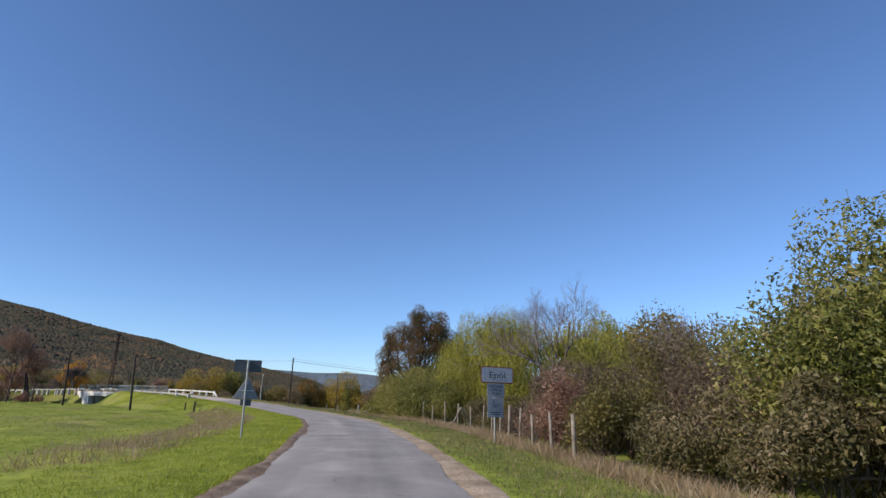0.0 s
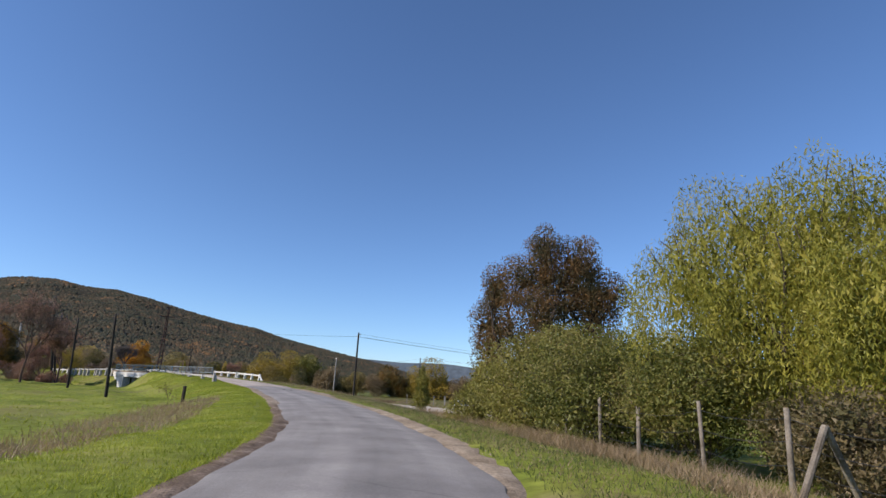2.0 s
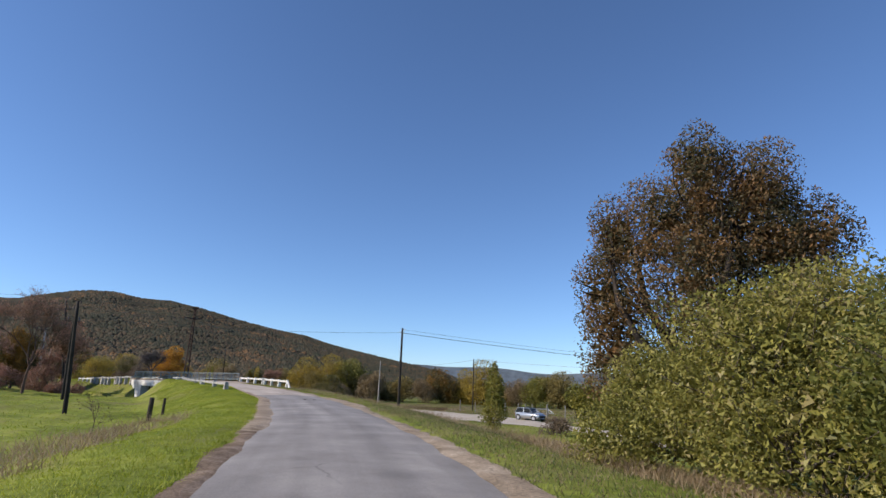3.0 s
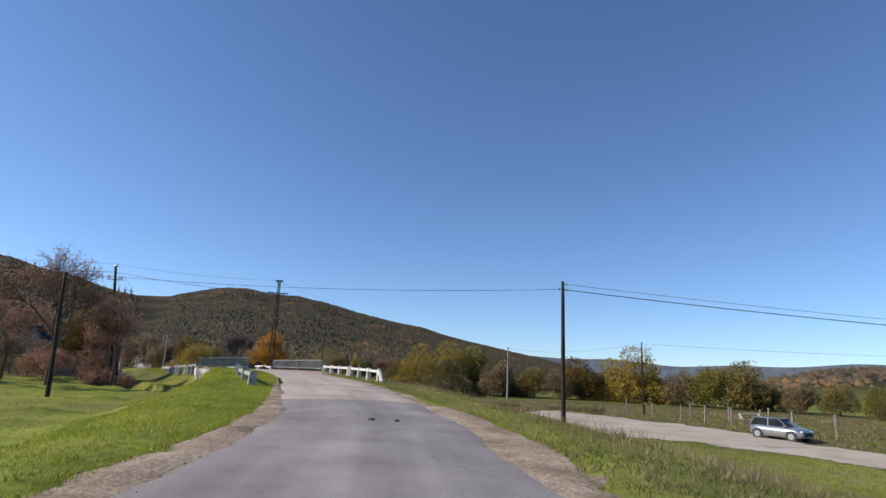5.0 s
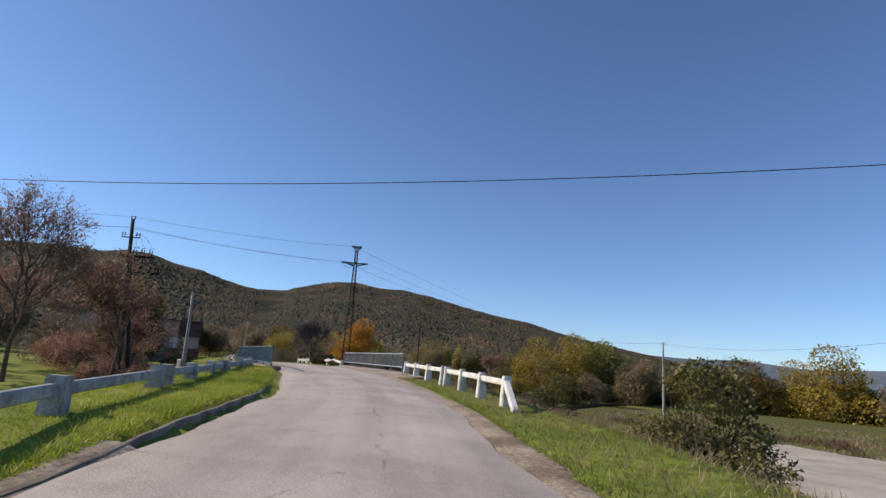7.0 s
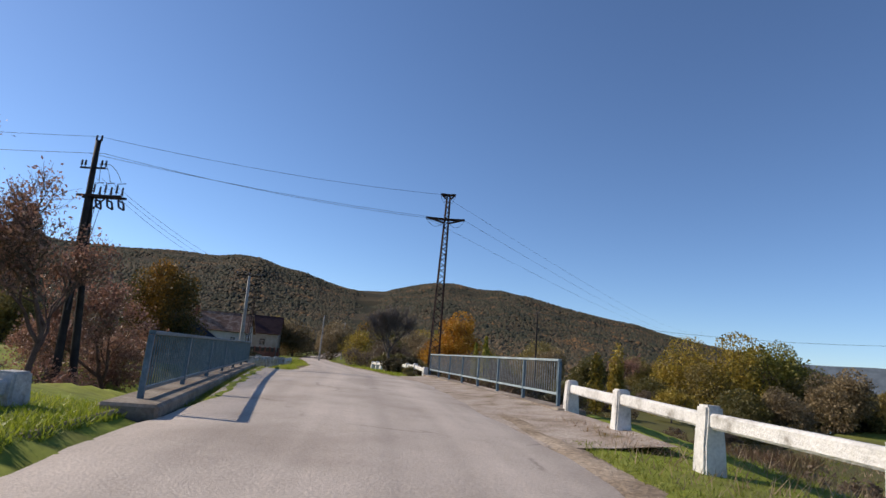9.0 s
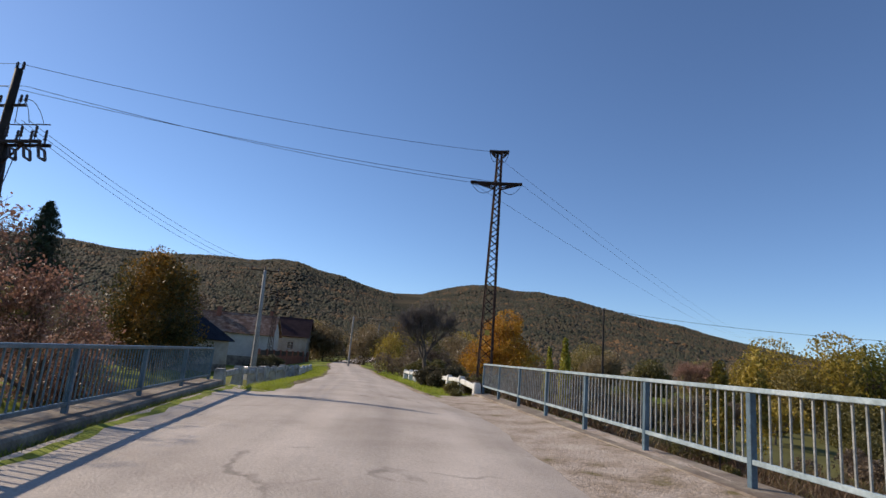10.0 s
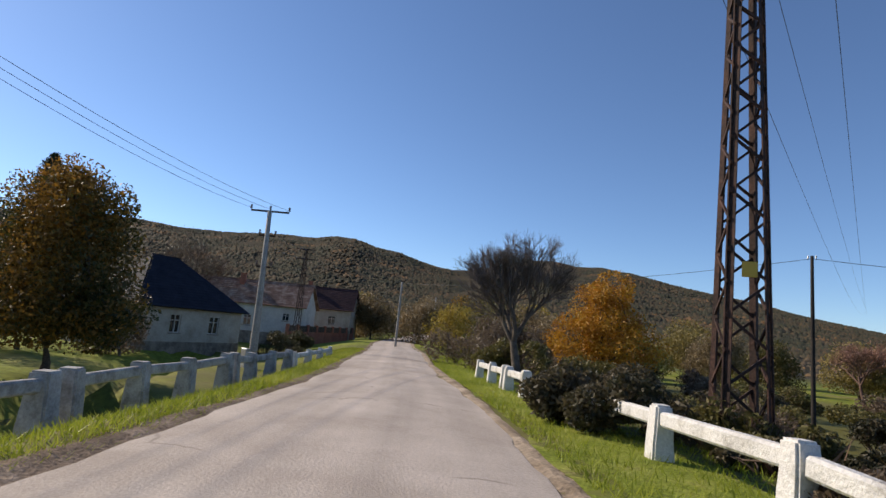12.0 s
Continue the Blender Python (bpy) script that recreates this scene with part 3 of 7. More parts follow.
# bearing to the left of north, and how high the skyline stands there, in degrees
HILL_FRONT = [(-2, 0), (2, 0.4), (5, 1.6), (8, 2.35), (10.3, 2.8), (13.6, 3.4), (16.3, 3.9), (18.1, 4.25), (20.5, 4.85), (22.6, 5.15), (24.6, 5.55), (27.5, 5.98), (29.4, 6.45), (31, 6.9), (33.5, 7.32), (36, 7.3), (38.5, 7.5), (40.3, 7.35), (42.3, 6.85), (44.5, 6.4), (47, 5.4), (52, 3.6), (60, 2.2), (75, 1.0), (90, 0)]
HILL_BACK = [(20, 0), (30, 2), (40, 4.2), (45, 5.5), (49, 6.1), (51, 6.55), (53, 7.1), (55.6, 7.5), (57.5, 8.05), (59.3, 8.1), (61, 7.75), (64.6, 7.45), (67, 7.3), (70, 7.05), (75, 7.05), (79, 6.95), (83.5, 6.5), (100, 5), (125, 3), (150, 0)]
HILL_RIGHT = [(-95, 0), (-75, 2.6), (-45, 3.2), (-25, 3.1), (-17, 2.6), (-12, 1.5), (-6, 0.2), (-4, 0)]


def edge_left(y):
    """Width of the bare strip beside the carriageway on the meadow side."""
    return np.interp(y, [-60, 45, 60, 74, 86, 92, 120, 124], [0.3, 0.35, 0.6, 0.75, 0.6, 0.3, 0.2, 0.25])


def edge_right(y):
    return np.interp(y, [-60, 20, 60, 75, 90, 100, 112, 122], [0.45, 0.5, 0.7, 1.15, 0.7, 0.35, 0.5, 0.2])


def land(xy):
    xy = np.asarray(xy, float).reshape(-1, 2)
    s, d, zr, hw = near_road(xy)
    x, y = xy.T
    left = np.interp(y, [-60, 20, 60, 130, 170, 260], [-0.5, -0.5, -0.85, -0.85, -0.7, 0.2])
    right = np.interp(y, [-60, 30, 55, 72, 90, 150, 260], [-0.6, -0.55, -0.75, -1.5, -1.8, -2.0, -2.2])
    right = np.where(y > 118, np.maximum(right, np.interp(x, [-75, -60, -45], [-1.0, -1.2, -2.2])), right)
    field = np.where(d > 0, left, right)
    flat = np.where(d > 0, np.interp(y, [-60, 70, 90, 96, 106, 110, 118, 122, 140, 150], [1.2, 1.2, 2.6, 2.9, 2.9, 1.5, 0.9, 0.5, 0.5, 1.0]),
                    np.interp(y, [-60, 70, 90, 96, 136, 150], [1.2, 1.2, 2.6, 2.9, 2.7, 1.6])) + hw
    fall = np.where(d > 0, np.interp(y, [-60, 85, 98, 104, 118, 124, 140, 160], [6.0, 6.5, 5.5, 2.8, 3.2, 4.4, 4.6, 9]), np.interp(y, [-60, 60, 85, 98, 120, 150], [5, 9, 11, 6.5, 6, 8]))
    a = np.abs(d)
    z = zr + (field - zr) * step((a - flat) / fall)
    z = np.where(a < flat, zr - 0.02 * np.clip(a - hw, 0, 9), z)
    bed = np.where(d > 0, edge_left(y), edge_right(y))
    z = z - 0.12 * (1 - step((a - hw - bed + 0.15) / 0.3))          # room for the road bed
    z = z + 0.12 * (d > 0) * step((y - 90) / 3) * step((109 - y) / 3) * step((a - hw - 0.25) / 0.25) * (1 - step((a - hw - 2.5) / 2))
    p3 = np.stack([x, y, 0 * x], 1)
    z = z + np.where(a > hw + 1.2, 0.1 * wav(p3, 0.33, 3.0) + 0.05 * wav(p3, 1.1, 1.0) + 0.28 * np.clip(wav(p3, 0.7, 6.0) - 0.3, 0, 1) * (d > 0), 0) * np.clip((a - hw - 1.2) / 3, 0, 1)
    z = z - 0.3 * np.where(d > 0, step((y - 107) / 3), step((y - 114.5) / 2)) * np.where(d > 0, step((119.6 - y) / 2), step((127.4 - y) / 1.5)) * (x < -36) * (1 - step((a - hw - 1.9) / 0.5))
    # stream bed
    dc = np.full(len(xy), 99.0)
    box_ = (x > -150) & (x < 20) & (y > 95) & (y < 250)
    if box_.any():
        q = xy[box_]
        m = np.empty(len(q))
        for i in range(0, len(q), 20000):
            m[i:i + 20000] = np.sqrt(((q[i:i + 20000, None] - STREAM[None]) ** 2).sum(-1).min(1))
        dc[box_] = m
    under = (a < 12) & (dc < 12) & (y > 100) & (y < 130) & (x < -35)
    w0 = np.where(under, np.interp(a, [7, 9.5, 12], [4.6, 4.4, 1.2]), 0.7 + 0.3 * wav(p3, 0.3, 8.0))
    w1 = np.where(under, np.interp(a, [7, 9, 12], [1.2, 1.6, 2.6]), 2.6)
    z = np.minimum(z, -2.0 + 5.0 * step((dc - w0) / w1))
    # hills
    r = xy - EYE0
    dist = np.hypot(*r.T)
    bear = np.degrees(np.arctan2(-r[:, 0], r[:, 1]))
    rise = np.zeros(len(xy))
    for prof, D, start in ((HILL_FRONT, 1300.0, 0.27), (HILL_BACK, 1200.0, 0.36), (HILL_RIGHT, 330.0, 0.5)):
        b, e = np.array(prof, float).T
        h = D * np.tan(np.radians(np.interp(bear, b, e)))
        h = h * step((dist / D - start) / (1 - start)) * (1 - 0.6 * step((dist - D) / D))
        h = h - 3.5 * (D > 400) * step((dist / D - start) * 2)
        fold = 0.05 * wav(p3, 0.012, D) + 0.03 * wav(p3, 0.03, D)                # spurs and hollows below the crest
        h = np.maximum(h, 0) * (1 + fold * step((dist / D - start) * 2) * step((1 - dist / D) * 6))
        rise = np.maximum(rise, h)
    return z + rise


def land1(x, y):
    return float(land([(x, y)])[0])


def axis(lo, hi, fine, a, b, ratio=1.09, top=9999):
    mid = np.arange(a, b + fine / 2, fine)
    out, st, v = [], fine, b
    while v < hi:
        st = min(st * ratio, top)
        v += st
        out.append(v)
    pre, st, v = [], fine, a
    while v > lo:
        st = min(st * ratio, top)
        v -= st
        pre.append(v)
    return np.r_[pre[::-1], mid, out]


def grid_mesh(name, gx, gy, zf, keep=None):
    X, Y = np.meshgrid(gx, gy)
    xy = np.stack([X.ravel(), Y.ravel()], 1)
    z = zf(xy)
    n = len(gx)
    i, j = np.meshgrid(np.arange(n - 1), np.arange(len(gy) - 1))
    k = (j * n + i).ravel()
    F = np.stack([k, k + 1, k + n + 1, k + n], 1)
    if keep is not None:
        ok = keep(xy)
        F = F[ok[F].all(1)]
        used = np.unique(F)
        back = np.full(len(xy), -1)
        back[used] = np.arange(len(used))
        return np_mesh(name, np.c_[xy, z][used], back[F], True)
    return np_mesh(name, np.c_[xy, z], F, True)


gx = axis(-3000, 3000, 0.5, -62, 10, 1.08)
gy = axis(-3000, 3000, 0.5, 4, 132, 1.08)
ground = hang("ground", grid_mesh("ground", gx, gy, land), M["ground"], None)
tagged(ground, "green meadow and dry fields rising to wooded hills", "ground", kind="structure")


def ribbon(name, rows, offs, mat, zoff, rag=0.0, label="", category="road", wide=None):
    """A strip along the road; offs: across from the centre, in half widths plus metres."""
    V, UV = [], []
    for k in rows:
        c, n, hw = CL[k], CL_N[k], CL[k, 3]
        for j, (f, o, dz) in enumerate(offs):
            edge = rag * (j in (0, len(offs) - 1)) * (0.5 * math.sin(k * 0.43 + o) + 0.6 * math.sin(k * 0.17 + 2 * o) + 0.3 * math.sin(k * 0.95) + 0.2 * math.sin(k * 2.1 + o))
            o = o * wide(k) if wide and f * o > 0 else o
            a = f * hw + o + edge * (1 if (f * hw + o) > 0 else -1)
            V.append((c[0] + n[0] * a, c[1] + n[1] * a, c[2] + zoff + dz))
            UV.append((a, CL_S[k]))
    m = len(offs)
    F = [(i * m + j + 1, i * m + j, (i + 1) * m + j, (i + 1) * m + j + 1) for i in range(len(rows) - 1) for j in range(m - 1)]
    me = np_mesh(name, V, F, True)
    uv = me.uv_layers.new(name="UVMap")
    idx = np.empty(len(me.loops), int)
    me.loops.foreach_get("vertex_index", idx)
    uv.data.foreach_set("uv", np.array(UV)[idx].ravel())
    ob = hang(name, me, mat, None)
    return tagged(ob, label, category, kind="structure")


def row_near(x, y):
    return int(((CL[:, :2] - (x, y)) ** 2).sum(1).argmin())


SEAM = row_near(-20.2, 85.2)
K0, KEND = 0, len(CL) - 1
crown = [(-1, 0, -0.05), (-0.66, 0, -0.005), (-0.33, 0, 0.02), (0, 0, 0.03), (0.33, 0, 0.02), (0.66, 0, -0.005), (1, 0, -0.05)]
ribbon("road", range(K0, SEAM + 1), crown, M["asphalt"], 0, 0.12, "worn grey asphalt country road with ragged edges")
ribbon("road_over_bridge", range(SEAM, KEND + 1), [(f, o, z + 0.004) for f, o, z in crown], M["chip"], 0, 0.12, "pale sun-bleached road surface with long cracks")


def shoulder(rows, side, mat, label, seed):
    """A bare strip between the carriageway and the grass, running out raggedly into the turf."""
    rng = np.random.default_rng(seed)
    rows = list(rows)
    nz = np.convolve(rng.normal(size=len(rows) + 8), np.ones(4) / 4, "same")[4:-4] * 0.17 + np.convolve(rng.normal(size=len(rows) + 40), np.ones(20) / 20, "same")[20:-20] * 0.4
    V, m = [], 7
    for k, e in zip(rows, nz):
        c, n, hw = CL[k], CL_N[k], CL[k, 3]
        w = float(edge_left(c[1]) if side > 0 else edge_right(c[1]))
        w = max(0.15, w * (1 + e))
        offs = np.r_[-0.25, np.linspace(0.02, 1, m - 1) * (w + 0.12)]
        xy = c[:2] + np.outer(side * (hw + offs), n)
        out = land(xy[-1:])[0]
        u = np.clip(offs / (w + 0.12), 0, 1)
        z = (c[2] - 0.062) * (1 - u) + (out - 0.02) * u + 0.025 * np.sin(u * np.pi) * (1 + 0.5 * np.sin(k * 0.9 + u * 5))
        z[0] = c[2] - 0.085
        V += [(x, y, zz) for (x, y), zz in zip(xy, z)]
    F = [(i * m + j + 1, i * m + j, (i + 1) * m + j, (i + 1) * m + j + 1)[::side] for i in range(len(rows) - 1) for j in range(m - 1)]
    return tagged(hang("road_shoulder", np_mesh("road_shoulder", V, F, True), M[mat], None), label, "shoulder", kind="structure")


shoulder(range(K0, row_near(-46, 115) + 1), -1, "sand", "sandy gravel shoulder along the road", 1)
shoulder(range(K0, row_near(-8, 59) + 1), 1, "brown_dirt", "bare brown dirt edge along the road", 2)
shoulder(range(row_near(-8, 59), row_near(-26, 93.5) + 1), 1, "sand", "stony gravel shoulder along the road", 3)
shoulder(range(row_near(-52, 121), KEND + 1), -1, "sand", "narrow sandy edge along the road", 4)
shoulder(range(row_near(-57.2, 125), KEND + 1), 1, "brown_dirt", "narrow earthy edge along the road", 5)

# low concrete edging on the meadow side before the bridge
ka, kb = row_near(-24.4, 91.3), row_near(-40, 110)
V, F = [], []
for n_, k in enumerate(range(ka, kb + 1)):
    c, n, hw = CL[k], CL_N[k], CL[k, 3]
    rise = min(1.0, n_ / 8)
    lean = 0.012 * math.sin(k * 0.7) + 0.01 * math.sin(k * 2.3)
    o = hw + np.interp(c[1], [94, 98, 101, 105], [0.14, 0.16, 0.3, 0.4])
    for a, h in ((0, -0.25), (0.0, 0.06), (0.025, 0.085), (0.08, 0.085), (0.1, 0.06), (0.1, -0.25)):
        V.append((c[0] + n[0] * (o + a + lean), c[1] + n[1] * (o + a + lean), c[2] - 0.03 + (h * rise if h > 0 else h) + lean * 0.5))
    if n_:
        q = 6 * n_
        F += [(q - 6 + i, q - 5 + i, q + i + 1, q + i) for i in range(5)]
edging = hang("kerb", np_mesh("kerb", V, F), M["concrete"], None)
tagged(edging, "low weathered concrete kerb along the grass bank", "kerb", kind="structure")

ribbon("grass_verge", range(row_near(-56, 124), row_near(-84, 146)), [(-1, -2.7, -0.06), (-1, -1.4, -0.01), (-1, -0.3, -0.05)], M["turf"], 0.02, 0.12, "bright grass verge along the barrier", "verge")

# gravel lot below the road
LOT = [(-31.5, 127), (-26, 132), (-18.8, 141.3), (-11.7, 136.3), (-6, 130), (-1.8, 123.6), (5, 108), (11, 92), (16, 78), (11, 74), (6.2, 82), (4.6, 95), (-0.6, 103.5), (-6.5, 108.0), (-14, 109.4), (-18.8, 110.5), (-22.5, 115.5), (-26, 119.5), (-29.5, 124)]


def inside(poly, xy):
    x, y = np.asarray(xy, float).T
    c = np.zeros(len(x), bool)
    for (x0, y0), (x1, y1) in zip(poly, poly[1:] + poly[:1]):
        c ^= ((y0 > y) != (y1 > y)) & (x < (x1 - x0) * (y - y0) / (y1 - y0 + 1e-12) + x0)
    return c


def ragged(poly, amount):
    return lambda xy: inside(poly, xy + amount * np.stack([wav(np.c_[xy, xy[:, :1] * 0], 0.8, 1.0), wav(np.c_[xy, xy[:, :1] * 0], 0.8, 5.0)], 1))


lot = hang("gravel_lot", grid_mesh("gravel_lot", np.arange(-34, 20, 0.4), np.arange(70, 144, 0.4), lambda q: land(q) + 0.035, ragged(LOT, 0.7)), M["gravel"], None)
tagged(lot, "pale compacted gravel parking lot beside the road", "gravel lot", kind="structure")
stream_keep = lambda xy: np.sqrt(((xy[:, None] - STREAM[None, 12:]) ** 2).sum(-1).min(1)) < 1.9
water = hang("stream", grid_mesh("stream", np.arange(-110, 14, 0.8), np.arange(104, 242, 0.8), lambda q: np.full(len(q), -1.86), stream_keep), M["water"], None)
tagged(water, "narrow dark stream in a grassy ditch", "water", kind="structure")
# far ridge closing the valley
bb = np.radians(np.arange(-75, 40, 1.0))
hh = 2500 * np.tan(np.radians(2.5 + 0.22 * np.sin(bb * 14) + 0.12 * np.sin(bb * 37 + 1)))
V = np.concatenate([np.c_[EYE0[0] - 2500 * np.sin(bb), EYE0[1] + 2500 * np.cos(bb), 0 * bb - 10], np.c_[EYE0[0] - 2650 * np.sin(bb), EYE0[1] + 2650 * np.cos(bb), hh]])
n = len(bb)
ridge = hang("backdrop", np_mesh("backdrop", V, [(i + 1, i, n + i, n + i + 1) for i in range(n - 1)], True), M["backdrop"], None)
tagged(ridge, "distant ridge across the valley with blue haze put into its colour", "ridge", kind="structure")


# ---- bridge ----
kb0, kb1 = row_near(-39.5, 110), row_near(-56.6, 124.6)
ribbon("bridge_verge", range(kb0, kb1 + 1), [(-1, -2.05, 0.1), (-1, -1.5, 0.06), (-1, -1.0, 0.01), (-1, 0.25, -0.07)], M["verge"], 0, 0.05, "sandy verge with dry weeds beside the bridge kerb", "verge")
BR = pose(BRIDGE[0], BRIDGE[1], 0, 0, 0, math.degrees(math.atan2(BRIDGE_U[1], BRIDGE_U[0])))
bridge = thing("bridge", (BRIDGE[0], BRIDGE[1], 0), "small whitewashed concrete road bridge over the stream", "bridge", turn=math.degrees(math.atan2(BRIDGE_U[1], BRIDGE_U[0])))
bm = bmesh.new()
box(bm, -8.6, 8.6, -4.6, 3.3, 0.75, 1.28)
part("deck", bm, M["concrete"], bridge)
bm = bmesh.new()
box(bm, -6.2, 6.2, -5.3, -4.9, 0.5, 1.22)
soften(bm, 0.03)
part("edge_beam", bm, M["whitewash"], bridge, "whitewashed edge beam")
# the left face follows its railing: a long beam on a tapered pier
FACE = BR.inverted() @ pose(-42.2, 108.0, 0, 0, 0, 143.9)
bm = bmesh.new()
box(bm, 3.2, 18.3, 0.1, 0.5, 0.6, 1.36, FACE)
soften(bm, 0.03)
part("edge_beam", bm, M["whitewash"], bridge, "whitewashed edge beam")
bm = bmesh.new()
v = box(bm, 14.4, 17.8, -0.6, 0.46, -2.4, 0.6)
for q in v:
    if q.co.z < 0 and q.co.x > 16:
        q.co.x = 15.6
    q.co = FACE @ q.co
part("pier", bm, M["whitewash"], bridge, "tapered whitewashed pier")
for u in (-1, 1):
    bm = bmesh.new()
    v = box(bm, u * 5.2 - 0.55, u * 5.2 + 0.55, -5.2, 3.4, -2.6, 0.75)
    part("abutment", bm, M["whitewash"], bridge)
    for side in (-1,):
        bm = bmesh.new()
        w = box(bm, 0, 3.6, -0.2, 0.2, -2.4, 1.15, pose(u * 4.7, side * 5.35, 0, 0, 0, (25 if u > 0 else 155) * side))
        for q in w:
            if (q.co.x - u * 4.7) ** 2 + (q.co.y - side * 5.35) ** 2 > 4 and q.co.z > 0:
                q.co.z = -0.35
        part("wing_wall", bm, M["whitewash"], bridge)


def plinth(a, b, top, name):
    bm = bmesh.new()
    av, bv = Vector((*a, top - 0.3)), Vector((*b, top - 0.3))
    beam(bm, av, bv, 0.75, 0.6)
    soften(bm, 0.04)
    ob = part(name, bm, M["concrete"], None)
    return tagged(ob, "weathered concrete bridge kerb carrying a railing", "kerb")


R0, R1, R_TOP = (-40.26, 117.09), (-53.92, 128.27), 2.8
L0, L1, L_TOP = (-42.2, 108.0), (-57.4, 119.1), 2.56
plinth((R0[0] + 0.6, R0[1] - 0.45), (R1[0] - 0.3, R1[1] + 0.25), R_TOP - 1.14, "bridge_kerb")
plinth((L0[0] + 0.6, L0[1] - 0.4), (L1[0] - 0.3, L1[1] + 0.25), L_TOP - 0.98, "bridge_kerb")
# between the left kerb and the carriageway: a grassy gutter, then worn pavement
la, lb = np.array(L0), np.array(L1)
lu = (lb - la) / np.linalg.norm(lb - la)
ln = np.array((lu[1], -lu[0]))                         # towards the road
grassy, paved = [], []
for q in np.arange(-1.2, 19.6, 0.4):
    rail = la + lu * q
    s_, d_, zr_, hw_ = (float(v[0]) for v in near_road([rail]))
    k = row_near(*rail)
    wob = 0.07 * math.sin(q * 1.9) + 0.05 * math.sin(q * 4.7 + 1)
    for o, z in ((0.3, zr_ - 0.22), (0.5, zr_ - 0.13), (0.72 + wob, zr_ - 0.05), (0.95 + wob, zr_ - 0.075)):
        grassy.append((*(rail + ln * o), z))
    inner = CL[k, :2] + CL_N[k] * (hw_ - 0.3)
    for u in (0, 0.4, 0.75, 1):
        e = (rail + ln * 0.6) * (1 - u) + inner * u
        paved.append((*e, (zr_ - 0.072) * (1 - u) + (zr_ - 0.05) * u))
for name, V, mat, label in (("grass_verge", grassy, "turf", "grassy gutter along the bridge kerb"), ("bridge_pavement", paved, "chip", "worn pale pavement beside the bridge kerb")):
    F = [(i * 4 + j, i * 4 + j + 1, i * 4 + j + 5, i * 4 + j + 4) for i in range(len(V) // 4 - 1) for j in range(3)]
    tagged(hang(name, np_mesh(name, V, F, True), M[mat], None), label, "verge", kind="structure")


def railing(a, b, top, posts, pitch, label, paint="rail_blue"):
    a, b = np.array(a), np.array(b)
    n = np.linalg.norm(b - a)
    turn = math.degrees(math.atan2(*(b - a)[::-1]))
    t = thing("bridge_railing", (*a, top - 1.0), label, "railing", "railings of the bridge", turn)
    bm = bmesh.new()
    box(bm, 0, n, -0.05, 0.05, 0.94, 1.0)
    soften(bm, 0.008)
    part("top_rail", bm, M[paint], t)
    bm = bmesh.new()
    box(bm, 0, n, -0.03, 0.03, 0.12, 0.18)
    soften(bm, 0.006)
    part("bottom_rail", bm, M[paint], t)
    me = None
    for i in range(posts + 1):
        if me is None:
            bm = bmesh.new()
            box(bm, -0.042, 0.042, -0.04, 0.04, -0.24, 0.935)
            soften(bm, 0.006)
            me = part("post", bm, M["rail_dark"], t).data
            continue
        hang("post", me, None, t).location.x = n * i / posts
    bar = None
    m = int(n / pitch)
    for i in range(1, m):
        x = n * i / m
        if abs((x * posts / n + 0.5) % 1 - 0.5) * n / posts < 0.07:
            continue
        if bar is None:
            bm = bmesh.new()
            box(bm, -0.01, 0.01, -0.01, 0.01, 0.18, 0.94)
            first = part("bar", bm, M["rail_bar" if paint == "rail_blue" else paint], t)
            bar = first.data
            first.location.x = x
            continue
        hang("bar", bar, None, t).location.x = x
    return t


railing(R0, R1, R_TOP, 7, 0.1575, "pale blue painted steel railing on a concrete kerb")
# left railing: its shaded side is put into the paint colour
railing(L0, L1, L_TOP, 6, 0.16, "weathered blue steel railing on a concrete kerb, darkened as in shade", "rail_left_shade")


# ---- whitewashed concrete barriers ----
rng = np.random.default_rng(7)


def barrier_post(t, at, turn, h, lean=0.0, mat="whitewash", name="post", w=0.15):
    bm = bmesh.new()
    box(bm, -w, w, -w - 0.02, w + 0.02, -0.35, h)
    bmesh.ops.subdivide_edges(bm, edges=[e for e in bm.edges if abs(e.verts[0].co.z - e.verts[1].co.z) > 0.1], cuts=4)
    for q in bm.verts:
        k = max(0.0, q.co.z) / h
        q.co.x *= 1 - 0.2 * k
        q.co.y *= 1 - 0.3 * k
        q.co += Vector((rng.uniform(-0.008, 0.008), rng.uniform(-0.008, 0.008), 0))
    soften(bm, 0.028, 2)
    ob = part(name, bm, M[mat], t)
    ob.matrix_basis = pose(*at, lean * 0.4, lean, turn)
    return ob


